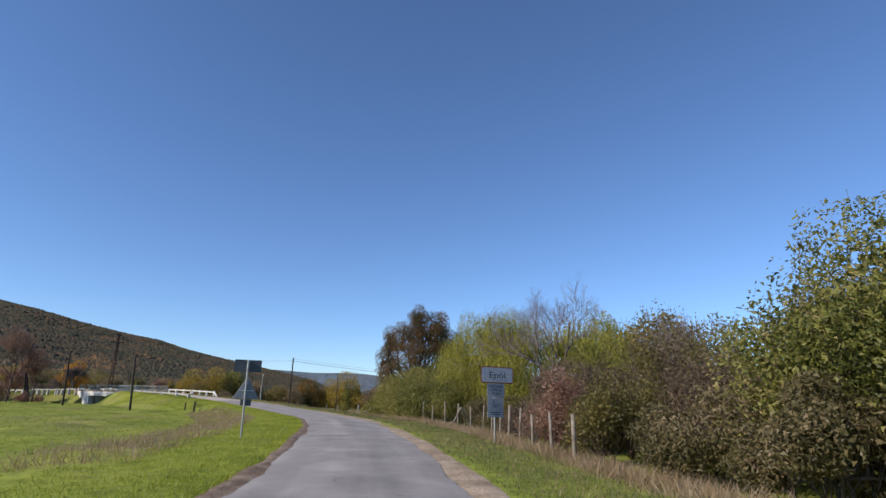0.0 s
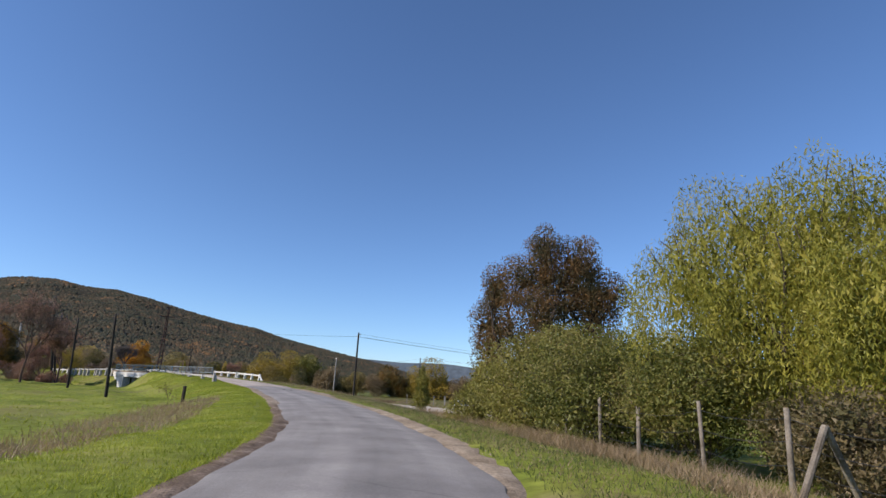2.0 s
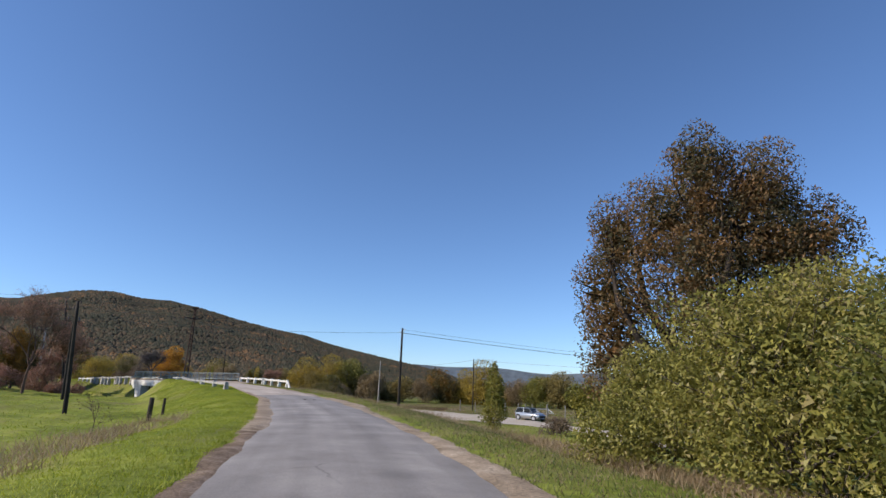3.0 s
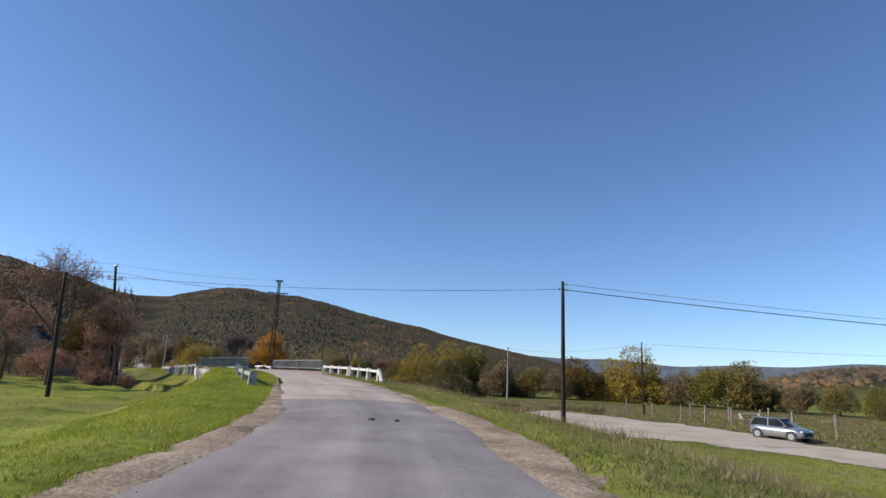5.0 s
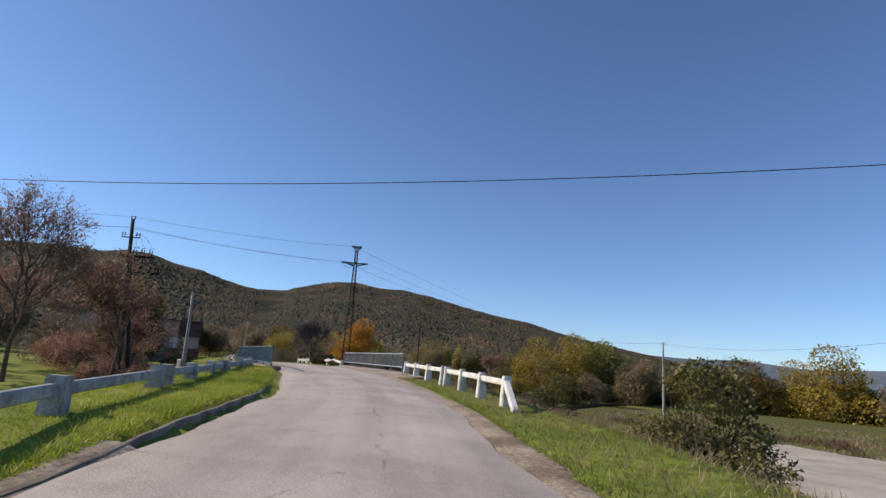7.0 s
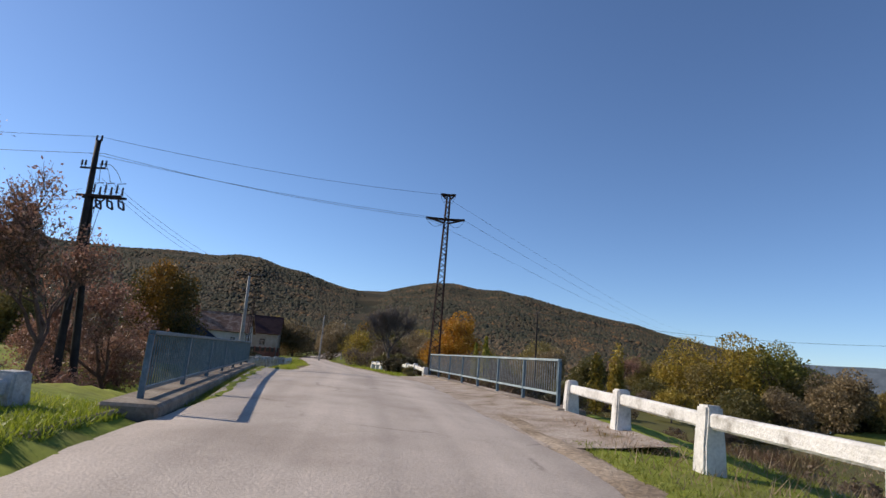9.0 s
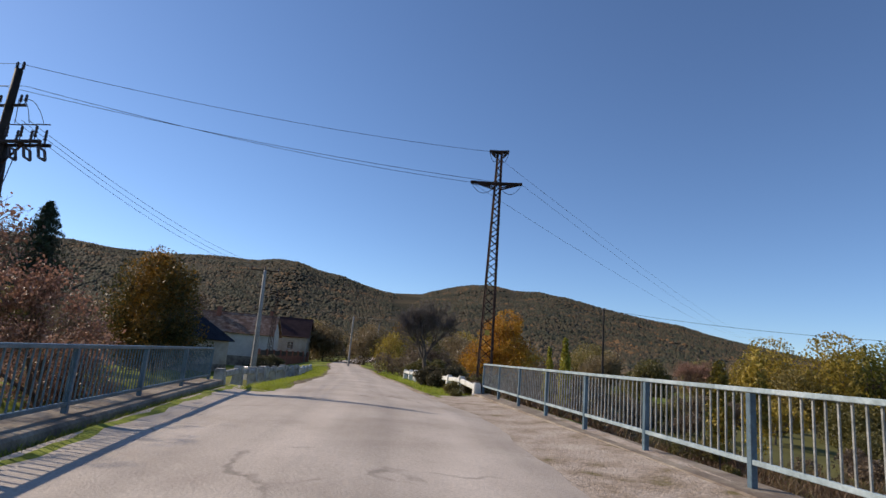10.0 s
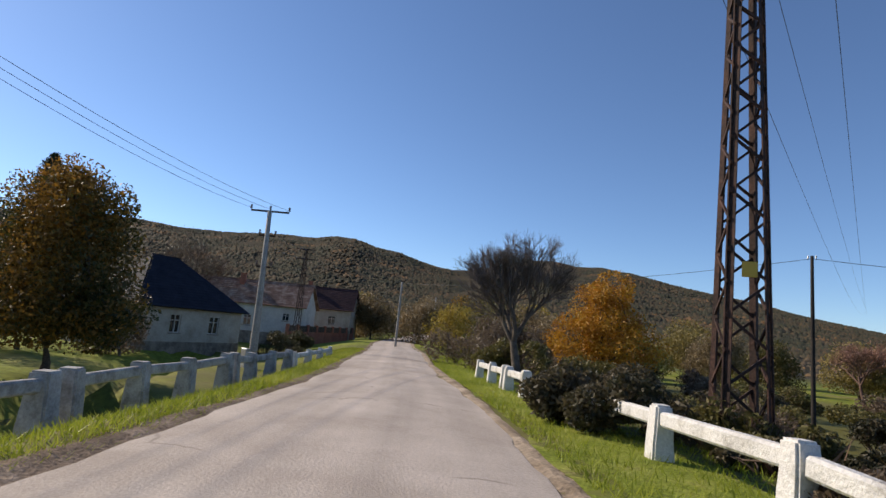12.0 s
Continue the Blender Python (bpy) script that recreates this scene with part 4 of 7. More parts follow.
def barrier(posts, h, label, group, lean=2.0, ramp=None, drop=0.1, fallen=None, w=0.15, mat="whitewash"):
    """Posts, with a rail let in between each two; posts are x, y and the height of the top."""
    base = Vector((posts[0][0], posts[0][1], posts[0][2] - h))
    t = thing("concrete_barrier", base, label, "road barrier", group)
    P = [Vector(p) - base for p in posts]
    for i, p in enumerate(P):
        q = P[min(i + 1, len(P) - 1)] - P[max(i - 1, 0)]
        barrier_post(t, (p.x, p.y, p.z - h), math.degrees(math.atan2(q.y, q.x)), h, rng.uniform(-lean, lean), mat, w=w)
    for i, (p, q) in enumerate(zip(P, P[1:])):
        bm = bmesh.new()
        d = (q - p).normalized() * 0.1
        za, zb = rng.uniform(-0.02, 0.02), rng.uniform(-0.02, 0.02)
        lo = -0.45 if fallen == i else 0
        beam(bm, p + d + Vector((0, 0, -drop - 0.1 + za)), q - d + Vector((0, 0, -drop - 0.1 + zb + lo)), 0.15, 0.2)
        soften(bm, 0.03)
        part("rail", bm, M[mat], t)
    if ramp:
        bm = bmesh.new()
        r = Vector(ramp) - base
        beam(bm, P[0] + Vector((0, 0, -drop - 0.1)), r, 0.2, 0.2)
        soften(bm, 0.03)
        part("end_rail", bm, M["whitewash"], t, "end rail slanting into the ground")
    return t


def between(a, b, n):
    a, b = np.array(a, float), np.array(b, float)
    return [tuple(a + (b - a) * i / (n - 1)) for i in range(n)]


barrier(between((-27.9, 104.15, 2.02), (-33.2, 109.95, 2.18), 4), 0.95, "whitewashed concrete barrier on the grassy verge", "barriers before the bridge", 4, (-26.9, 102.5, 1.05))
barrier(between((-33.65, 110.4, 2.2), (-39.7, 116.65, 2.32), 4), 0.95, "whitewashed concrete barrier leading to the bridge", "barriers before the bridge", 3)
GREY = "grey-white concrete barrier along the grassy bank"
barrier([(-27.6, 89.3, 1.5), (-30.3, 92.2, 1.6), (-33.7, 96.1, 1.69)], 0.98, GREY, "barriers before the bridge", 3, w=0.19, mat="shaded_wash")
barrier([(-34.15, 96.7, 1.7), (-35.9, 98.75, 1.72), (-37.6, 100.8, 1.77), (-38.7, 102.2, 1.8)], 0.98, GREY, "barriers before the bridge", 3, w=0.19, mat="shaded_wash")
barrier([(-39.05, 102.65, 1.8), (-40.6, 104.6, 1.86), (-42.0, 106.4, 1.92)], 0.98, "grey-white concrete barrier beside the bridge railing", "barriers before the bridge", 3, w=0.19, mat="shaded_wash")
WHITE = "whitewashed concrete barrier on green verge"
barrier([(-58.4, 119.95, 1.88), (-60.5, 121.65, 1.91), (-62.7, 123.5, 1.8), (-64.0, 124.6, 1.78)], 0.95, WHITE, "barriers past the bridge", 2, w=0.19, mat="shaded_wash")
barrier([(-64.6, 125.0, 1.77), (-66.92, 126.5, 1.68), (-68.57, 127.93, 1.65), (-70.35, 129.5, 1.67)], 0.95, WHITE, "barriers past the bridge", 2, w=0.19, mat="shaded_wash")
barrier([(-70.8, 129.9, 1.66), (-72.5, 131.15, 1.56), (-74.2, 132.6, 1.55), (-75.9, 134.1, 1.52)], 0.9, WHITE, "barriers past the bridge", 2, w=0.18, mat="shaded_wash")
barrier(between((-76.4, 134.6, 1.42), (-83.5, 140.4, 1.36), 4), 0.6, "low whitewashed concrete barrier", "barriers past the bridge", 2)
barrier([(-54.1, 128.1, 2.05), (-55.95, 129.3, 2.2), (-58.13, 130.98, 2.14), (-60.4, 132.5, 2.1)], 0.9, "whitewashed concrete barrier overgrown by ivy", "barriers past the bridge", 3)
barrier([(-62.3, 133.8, 2.08), (-64.0, 135.1, 2.04), (-65.7, 136.3, 2.0)], 0.9, "whitewashed concrete barrier with one slipped rail", "barriers past the bridge", 4, None, 0.1, 0)
barrier([(-66.1, 136.6, 2.0), (-67.9, 137.9, 1.95), (-69.8, 139.2, 1.9)], 0.9, "whitewashed concrete barrier near a bare tree", "barriers past the bridge", 3)


# ---- poles and cables ----
def cable(a, b, sag, r=0.013, name="cable", label="thin dark overhead cable between two poles"):
    a, b = np.array(a, float), np.array(b, float)
    u = np.linspace(0, 1, 25)[:, None]
    P = a + (b - a) * u
    P[:, 2] -= sag * 4 * (u * (1 - u))[:, 0]
    V, F = tube(P - a, np.full(25, r), 4)
    ob = hang(name, np_mesh(name, V, F), M["cable"], None)
    ob.location = a
    return tagged(ob, label, "cable", "overhead cables")


def insulator(bm, at, h=0.16, r=0.05):
    m = Matrix.Translation(at)
    cyl(bm, 0.012, -0.1, 0, 6, None, m)
    for i in range(2):
        cyl(bm, r, i * h / 2, i * h / 2 + h * 0.42, 8, r * 0.55, m)


def pole(name, base, top, r, mat, label, arms=(), group="poles"):
    base, top = Vector(base), Vector(top)
    t = thing(name, base, label, "utility pole", group)
    n = 7
    pts = [(top - base) * (i / n) for i in range(n + 1)]
    pts[0] = pts[0] - Vector((0, 0, 0.4))
    V, F = tube(pts, [r * (1 - 0.38 * i / n) for i in range(n + 1)], 10)
    me = np_mesh("shaft", V, list(map(tuple, F)) + [tuple(range(len(V) - 10, len(V)))])
    hang("shaft", me, M[mat], t, "", True)
    for z, side in arms:
        bm = bmesh.new()
        c = (top - base) * ((z - base.z) / (top.z - base.z))
        insulator(bm, c + Vector((side * (r + 0.06), 0, 0.02)), 0.14, 0.045)
        part("insulator", bm, M["glaze"], t)
    return t


POLE_P1 = ((-29.35, 73.2, land1(-29.35, 73.2)), (-29.6, 72.75, 6.05))
POLE_B = ((-47.85, 94.75, land1(-47.85, 94.75)), (-48.1, 94.45, 7.6))
POLE_R = ((-14.74, 104.0, land1(-14.74, 104.0)), (-14.74, 104.0, 8.27))
POLE_R2 = ((-9.03, 146.83, land1(-9.03, 146.83)), (-9.03, 146.83, 7.46))
POLE_C = ((-32.07, 169.54, land1(-32.07, 169.54)), (-32.07, 169.54, 7.67))
POLE_D = ((-63.18, 156.1, land1(-63.18, 156.1)), (-63.18, 155.97, 8.44))
pole("wooden_pole", *POLE_P1, 0.14, "tarred", "dark tarred wooden pole leaning in the meadow", ((5.9, 1), (5.6, -1)), "wooden poles")
pole("wooden_pole", *POLE_B, 0.15, "tarred", "dark tarred wooden pole beside bare trees", ((7.4, 1), (7.1, -1)), "wooden poles")
pole("wooden_pole", *POLE_R, 0.17, "tarred", "tall dark tarred wooden pole beside the gravel lot", ((8.0, 1), (7.7, -1), (7.6, 1)), "wooden poles")
pole("wooden_pole", *POLE_R2, 0.13, "tarred", "dark wooden pole at the edge of the gravel lot", ((7.3, 1),), "wooden poles")
pole("concrete_pole", *POLE_C, 0.17, "pole_concrete", "slim pale concrete pole before the tree belt", ((7.5, -1), (7.5, 1)), "concrete poles")
pole("wooden_pole", *POLE_D, 0.12, "tarred", "thin dark wooden pole in the field", ((8.3, 1), (8.3, -1)), "wooden poles")
pole("wooden_pole", (40, 118, land1(40, 118)), (40, 118, 5.4), 0.14, "tarred", "dark tarred wooden pole", ((5.2, 1),), "wooden poles")
pole("concrete_pole", (-101.5, 158.5, land1(-101.5, 158.5)), (-101.5, 158.5, 7.6), 0.14, "pole_concrete", "pale concrete lamp post beside the village road", (), "concrete poles")
pole("concrete_pole", (-140, 196, land1(-140, 196)), (-140, 196, 9.5), 0.16, "pole_concrete", "pale concrete pole in the village", ((9.2, 1), (9.2, -1)), "concrete poles")
cable((-14.74, 104, 7.75), (-48.1, 94.45, 7.6), 0.52, 0.013)
for dz, dx in ((8.1, 0.1), (7.75, -0.1), (7.7, 0.1)):
    cable((-14.74 + dx, 104, dz), (40, 118, dz - 2.9), 0.6, 0.013)
cable((-9.03, 146.83, 7.3), (-32.07, 169.54, 7.5), 0.9)
cable((-9.03, 146.83, 7.3), (60, 135, 6.9), 1.0)
cable((-32.07, 169.54, 7.5), (-63.18, 156, 8.3), 0.8, 0.014)
cable((-63.18, 156, 8.3), (-101.5, 158.5, 7.5), 0.7)
for dz in (7.4, 7.2):
    cable((-48.1, 94.45, dz), (-95, 75, dz - 0.4), 0.7, 0.014)

# the braced wooden pole of the high-voltage line
HV_BASE, HV_TOP = Vector((-64.6, 113.3, -0.75)), Vector((-66.4, 113.78, 12.38))
hv = thing("high_voltage_pole", HV_BASE, "dark braced wooden pole with porcelain insulators", "utility pole", "wooden poles")
for name, foot, topz in (("shaft", (0.9, 0.1, -0.1), 1.0), ("brace", (1.02, 0.85, -0.1), 0.76)):
    b = Vector(foot)
    tp = (HV_TOP - HV_BASE) * topz + Vector((0.04, 0.2, 0)) * (name == "brace")
    pts = [b + (tp - b) * (i / 8) for i in range(9)]
    V, F = tube(pts, [0.2 - 0.008 * i for i in range(9)], 10)
    hang(name, np_mesh(name, V, list(map(tuple, F)) + [tuple(range(len(V) - 10, len(V)))]), M["tarred"], hv, "", True)
ax = Vector((0.85, 0.52, 0)).normalized()
across = Vector((-0.52, 0.85, 0)).normalized()
c = (HV_TOP - HV_BASE)
on_pole = lambda z: c * (z / c.z)


def hv_insulator(at, h, r):
    bm = bmesh.new()
    cyl(bm, 0.02, -0.14, 0.02, 6, None, Matrix.Translation(at))
    for i in range(3):
        cyl(bm, r * (1 - 0.1 * i), i * h / 3, i * h / 3 + h * 0.3, 9, r * 0.5, Matrix.Translation(at))
    part("insulator", bm, M["glaze"], hv)


def hv_wire(a, b, sag, r=0.014):
    u = np.linspace(0, 1, 14)[:, None]
    P = np.array(a) + (np.array(b) - np.array(a)) * u
    P[:, 2] -= sag * 4 * (u * (1 - u))[:, 0]
    V, F = tube(P, np.full(14, r), 4)
    hang("jumper", np_mesh("jumper", V, F), M["cable"], hv)


top = on_pole(13.0)
for k in (-0.13, 0.17):
    hv_insulator(top + ax * k + Vector((0, 0, 0.16)), 0.3, 0.075)
m = on_pole(11.55)
for lo, hi in ((-0.72, 0.0), (0.0, 0.78)):
    bm = bmesh.new()
    beam(bm, m + ax * lo, m + ax * hi, 0.1, 0.08)
    part("crossarm", bm, M["rust"], hv)
for k in (-0.68, -0.46, 0.5, 0.74):
    hv_insulator(m + ax * k + Vector((0, 0, 0.16)), 0.28, 0.07)
m = on_pole(9.95)
for dy in (-0.2, 0.2):
    bm = bmesh.new()
    beam(bm, m - ax * 0.4 + across * dy, m + ax * 2.15 + across * dy, 0.09, 0.11)
    part("crossarm", bm, M["rust"], hv)
for k in (0.3, 1.0, 1.9):
    bm = bmesh.new()
    beam(bm, m + ax * k - across * 0.26, m + ax * k + across * 0.26, 0.07, 0.07)
    part("tie_bar", bm, M["rust"], hv)
bm = bmesh.new()
beam(bm, m - Vector((0, 0, 1.15)), m + ax * 1.2, 0.06, 0.06)
part("stay", bm, M["rust"], hv)
for k in (0.55, 1.2, 1.85):
    for dy in (-0.2, 0.2):
        hv_insulator(m + ax * k + across * dy + Vector((0, 0, 0.2)), 0.42, 0.07)
    bm = bmesh.new()
    beam(bm, m + ax * (k - 0.05) - across * 0.2 + Vector((0, 0, 0.66)), m + ax * (k + 0.1) + across * 0.2 + Vector((0, 0, 0.82)), 0.04, 0.04)
    part("switch_blade", bm, M["rust"], hv)
    # fuse holder hanging below, as an open frame
    p0 = m + ax * (k + 0.02) + Vector((0, 0, -0.14))
    d0, d1 = (ax * 0.32 + Vector((0, 0, -0.14))), (ax * 0.12 + Vector((0, 0, -0.38)))
    for q0, q1 in ((p0, p0 + d0), (p0 + d0, p0 + d0 + d1), (p0 + d0 + d1, p0 + d1), (p0 + d1, p0)):
        bm = bmesh.new()
        beam(bm, q0, q1, 0.085, 0.085)
        soften(bm, 0.012)
        part("fuse_holder", bm, M["glaze"], hv)
    hv_wire(m + ax * k + Vector((0, 0, 0.8)), on_pole(11.8) + ax * (0.2 + 0.3 * k), -0.25)
    hv_wire(p0 + d0 + d1, m + ax * k + across * 0.2 + Vector((0, 0, 0.6)), 0.2)
for k in (-0.1, 0.25, 0.55):
    hv_wire(m + ax * (0.4 + k) - Vector((0, 0, 0.3)), Vector((0.2 + 0.4 * k, 0.1, 4.0)) , -0.1, 0.016)

# ---- lattice pylon ----
PY = Vector((-58.03, 133.43, -0.9))
PY_TURN = math.degrees(math.atan2(1.71, 2.13))
py = thing("lattice_pylon", PY, "rusty steel lattice pylon rising from ivy", "pylon", "", PY_TURN)
PH = 14.9
half = lambda z: 0.42 + (0.13 - 0.42) * z / PH
corners = [(-1, -1), (1, -1), (1, 1), (-1, 1)]
for sx, sy in corners:
    bm = bmesh.new()
    a, b = Vector((sx * half(-0.3), sy * half(-0.3), -0.3)), Vector((sx * half(PH), sy * half(PH), PH))
    ca, cb = Vector((-sx * 0.05, 0, 0)), Vector((0, -sy * 0.05, 0))
    beam(bm, a + ca, b + ca, 0.09, 0.025)
    beam(bm, a + cb, b + cb, 0.025, 0.09)
    part("leg", bm, M["rust"], py)
zs = [0.0]
while zs[-1] < PH - 0.3:
    zs.append(zs[-1] + max(0.38, 0.72 * half(zs[-1]) / 0.43))
for f in range(4):
    c0, c1 = corners[f], corners[(f + 1) % 4]
    for i, (za, zb) in enumerate(zip(zs, zs[1:])):
        zb = min(zb, PH)
        p, q = (c0, c1) if i % 2 else (c1, c0)
        bm = bmesh.new()
        beam(bm, (p[0] * half(za), p[1] * half(za), za), (q[0] * half(zb), q[1] * half(zb), zb), 0.035, 0.045)
        part("brace", bm, M["rust"], py)
for z, lft, rgt in ((13.15, 1.45, 1.3), (14.95, 0.55, 0.5)):
    for dy in (-0.16, 0.16):
        for nm, p, q, w in (("crossarm", (-lft, dy * 0.4, z + 0.08), (0, dy, z + 0.02), 0.08), ("crossarm", (rgt, dy * 0.4, z + 0.1), (0, dy, z + 0.02), 0.08),
                            ("arm_brace", (-lft * 0.9, dy * 0.4, z + 0.06), (-0.2, dy, z - 0.22), 0.055), ("arm_brace", (rgt * 0.9, dy * 0.4, z + 0.06), (0.2, dy, z - 0.22), 0.055)):
            bm = bmesh.new()
            beam(bm, p, q, w, w * 1.2)
            part(nm, bm, M["rust"], py)
    for x in (-lft, rgt, -lft * 0.45):
        bm = bmesh.new()
        m = pose(x, 0, z + 0.02, 0, 100 if x < 0 else 80, 180 if x > 0 else 0)
        for i in range(4):
            cyl(bm, 0.085, 0.02 + i * 0.09, 0.08 + i * 0.09, 8, 0.04, m)
        part("insulator", bm, M["glaze"], py)
    for x in (-lft, rgt):
        u = np.linspace(0, 1, 12)[:, None]
        a, b = np.array((x, -0.25, z)), np.array((x * 0.15, 0.3, z - 0.1))
        P = a + (b - a) * u
        P[:, 2] -= 0.45 * 4 * (u * (1 - u))[:, 0]
        V, F = tube(P, np.full(12, 0.015), 4)
        hang("jumper", np_mesh("jumper", V, F), M["cable"], py)
bm = bmesh.new()
box(bm, -0.12, 0.12, -0.37, -0.35, 5.1, 5.36)
soften(bm, 0.008)
part("warning_plate", bm, M["yellow"], py, "faded yellow warning plate")
PM = pose(*PY, 0, 0, PY_TURN)
ends = [PM @ Vector(p) for p in ((-1.45, 0, 13.2), (1.3, 0, 13.2), (-0.5, 0, 15.0))]
hvp = [HV_TOP + ax * 0.5 + Vector((0, 0, -0.7)), HV_TOP + ax * -0.4 + Vector((0, 0, -0.7)), HV_TOP + Vector((0, 0, 0.25))]
for a, b in zip(hvp, ends):
    cable(a, b, 0.35, 0.011)
for i, a in enumerate(hvp):
    cable(a, (-120 + i * 0.8, 62, 9.5 + (i == 2)), 1.0, 0.011)
for i, a in enumerate(ends):
    cable(a, (-120 + i * 0.9, 440, 30 + 1.5 * (i == 2)), 4.0, 0.01)

# pole at the village with a crossarm
E1 = Vector((-90.9, 138.9, land1(-90.9, 138.9)))
e1 = thing("concrete_pole", E1, "tall pale concrete pole with steel crossarms at the verge", "utility pole", "concrete poles")
V, F = tube([(0, 0, -0.4), (-0.1, 0, 3), (-0.2, -0.03, 6), (-0.43, -0.06, 10.05 - E1.z)], [0.3, 0.26, 0.2, 0.15], 10)
hang("shaft", np_mesh("shaft", V, list(map(tuple, F)) + [tuple(range(30, 40))]), M["pole_concrete"], e1, "", True)
side = Vector((0.66, 0.75, 0)).normalized()
for z, w, n in ((10.05 - E1.z, 1.35, 3), (8.3 - E1.z, 0.55, 2), (6.1 - E1.z, 0.5, 2)):
    cx = Vector((-0.43 * z / 9.2, 0, z))
    bm = bmesh.new()
    beam(bm, cx - side * w, cx + side * w, 0.1, 0.12)
    part("crossarm", bm, M["rust"], e1)
    for i in range(n):
        bm = bmesh.new()
        insulator(bm, cx + side * (-w + 2 * w * i / (n - 1)) + Vector((0, 0, 0.12)), 0.3, 0.09)
        part("insulator", bm, M["glaze"], e1)
bm = bmesh.new()
box(bm, -0.75, 0.1, -0.55, -0.2, 0.0, 1.35)
soften(bm, 0.04)
part("switch_box", bm, M["steel"], e1, "grey steel switch box at its foot")
for w in (-1.3, 0, 1.3):
    cable(E1 + Vector((-0.43, 0, 10.2 - E1.z)) + side * w, HV_TOP + ax * (0.7 + 0.25 * w) + Vector((0, 0, -2.1)), 0.9, 0.011)
E2 = Vector((-109.1, 150.9, land1(-109.1, 150.9)))
e2 = thing("lattice_pole", E2, "slim rusty lattice pole with two crossarms", "utility pole")
for sx, sy in corners:
    bm = bmesh.new()
    beam(bm, (sx * 0.3, sy * 0.3, -0.2), (sx * 0.12, sy * 0.12, 10.3 - E2.z), 0.06, 0.06)
    part("leg", bm, M["rust"], e2)
for i in range(14):
    z = i * 0.68
    h0, h1 = 0.3 - 0.18 * z / 9.6, 0.3 - 0.18 * (z + 0.68) / 9.6
    for f in range(4):
        c0, c1 = corners[f], corners[(f + 1) % 4]
        if i % 2:
            c0, c1 = c1, c0
        bm = bmesh.new()
        beam(bm, (c0[0] * h0, c0[1] * h0, z), (c1[0] * h1, c1[1] * h1, z + 0.68), 0.03, 0.03)
        part("brace", bm, M["rust"], e2)
for z, w in ((10.25 - E2.z, 1.1), (9.2 - E2.z, 1.1)):
    bm = bmesh.new()
    beam(bm, Vector((0, 0, z)) - side * w, Vector((0, 0, z)) + side * w, 0.09, 0.09)
    part("crossarm", bm, M["rust"], e2)
for z in (10.3, 9.3):
    cable(E1 + Vector((-0.4, 0, z - 1.6 - E1.z)), E2 + Vector((0, 0, z - E2.z)), 0.25, 0.011)


# ---- road signs ----
def text_mesh(txt, size, width=None):
    cu = bpy.data.curves.new("text", "FONT")
    cu.body, cu.size, cu.align_x, cu.align_y, cu.extrude = txt, size, "CENTER", "CENTER", 0.001
    ob = bpy.data.objects.new("text", cu)
    scene.collection.objects.link(ob)
    me = bpy.data.meshes.new_from_object(ob.evaluated_get(bpy.context.evaluated_depsgraph_get()))
    bpy.data.objects.remove(ob)
    if width and len(me.vertices):
        x = np.array([v.co.x for v in me.vertices])
        k = width / (x.max() - x.min())
        for v in me.vertices:
            v.co.x *= k
    return me


def lettering(txt, at, size, parent, mat="ink", width=None):
    me = text_mesh(txt, size, width)
    ob = hang("lettering", me, M[mat], parent)
    ob.matrix_basis = pose(at[0], at[1], at[2], 90, 0, 0)
    return ob


def plate(w, h, d, r, at, mat, parent, name, label=""):
    bm = bmesh.new()
    seg = 5
    ring = []
    for cx, cz, a0 in ((w / 2 - r, h / 2 - r, 0), (-w / 2 + r, h / 2 - r, 90), (-w / 2 + r, -h / 2 + r, 180), (w / 2 - r, -h / 2 + r, 270)):
        for i in range(seg + 1):
            a = radians(a0 + 90 * i / seg)
            ring.append((cx + r * math.cos(a), cz + r * math.sin(a)))
    f = bm.faces.new([bm.verts.new((x, 0, z)) for x, z in ring])
    e = bmesh.ops.extrude_face_region(bm, geom=[f])
    for v in e["geom"]:
        if isinstance(v, bmesh.types.BMVert):
            v.co.y += d
    bmesh.ops.recalc_face_normals(bm, faces=bm.faces[:])
    ob = part(name, bm, M[mat], parent, label)
    ob.location = at
    return ob


SG = Vector((5.2, 22.95, land1(5.2, 22.95)))
sg = thing("town_sign", SG, "white town sign with two small plates on one steel post", "road sign", "", 20)
V, F = tube([(0, 0.06, -0.3), (-0.02, 0.06, 1.7), (-0.04, 0.06, 2.84 - SG.z)], [0.05, 0.05, 0.05], 10)
hang("post", np_mesh("post", V, F), M["steel"], sg, "", True)
zt = 2.9 - SG.z
plate(1.66, 0.7, 0.015, 0.09, (0.07, -0.012, zt - 0.34), "ink", sg, "sign_backing", "dark edge of the sign")
plate(1.64, 0.68, 0.004, 0.085, (0.07, -0.017, zt - 0.34), "sign_red", sg, "sign_border", "thin red border")
plate(1.58, 0.62, 0.004, 0.07, (0.07, -0.022, zt - 0.34), "sign_white", sg, "sign_face", "white face of the sign")
lettering("Epöl", (0.07, -0.027, zt - 0.36), 0.36, sg, "ink", 0.8)
plate(0.87, 0.56, 0.012, 0.02, (0.0, -0.012, zt - 0.99), "sign_pale", sg, "notice_plate", "pale plate with three lines of writing")
for i, w in enumerate(("KÖZSÉGÜNKBEN", "POLGÁRŐRSÉG", "MŰKÖDIK")):
    lettering(w, (0.0, -0.018, zt - 0.83 - i * 0.15), 0.125, sg, "ink", (0.68, 0.62, 0.4)[i])
plate(0.8, 0.82, 0.012, 0.02, (-0.01, -0.012, zt - 1.7), "sign_pale", sg, "emblem_plate", "pale plate with a line drawing of a church")
bm = bmesh.new()
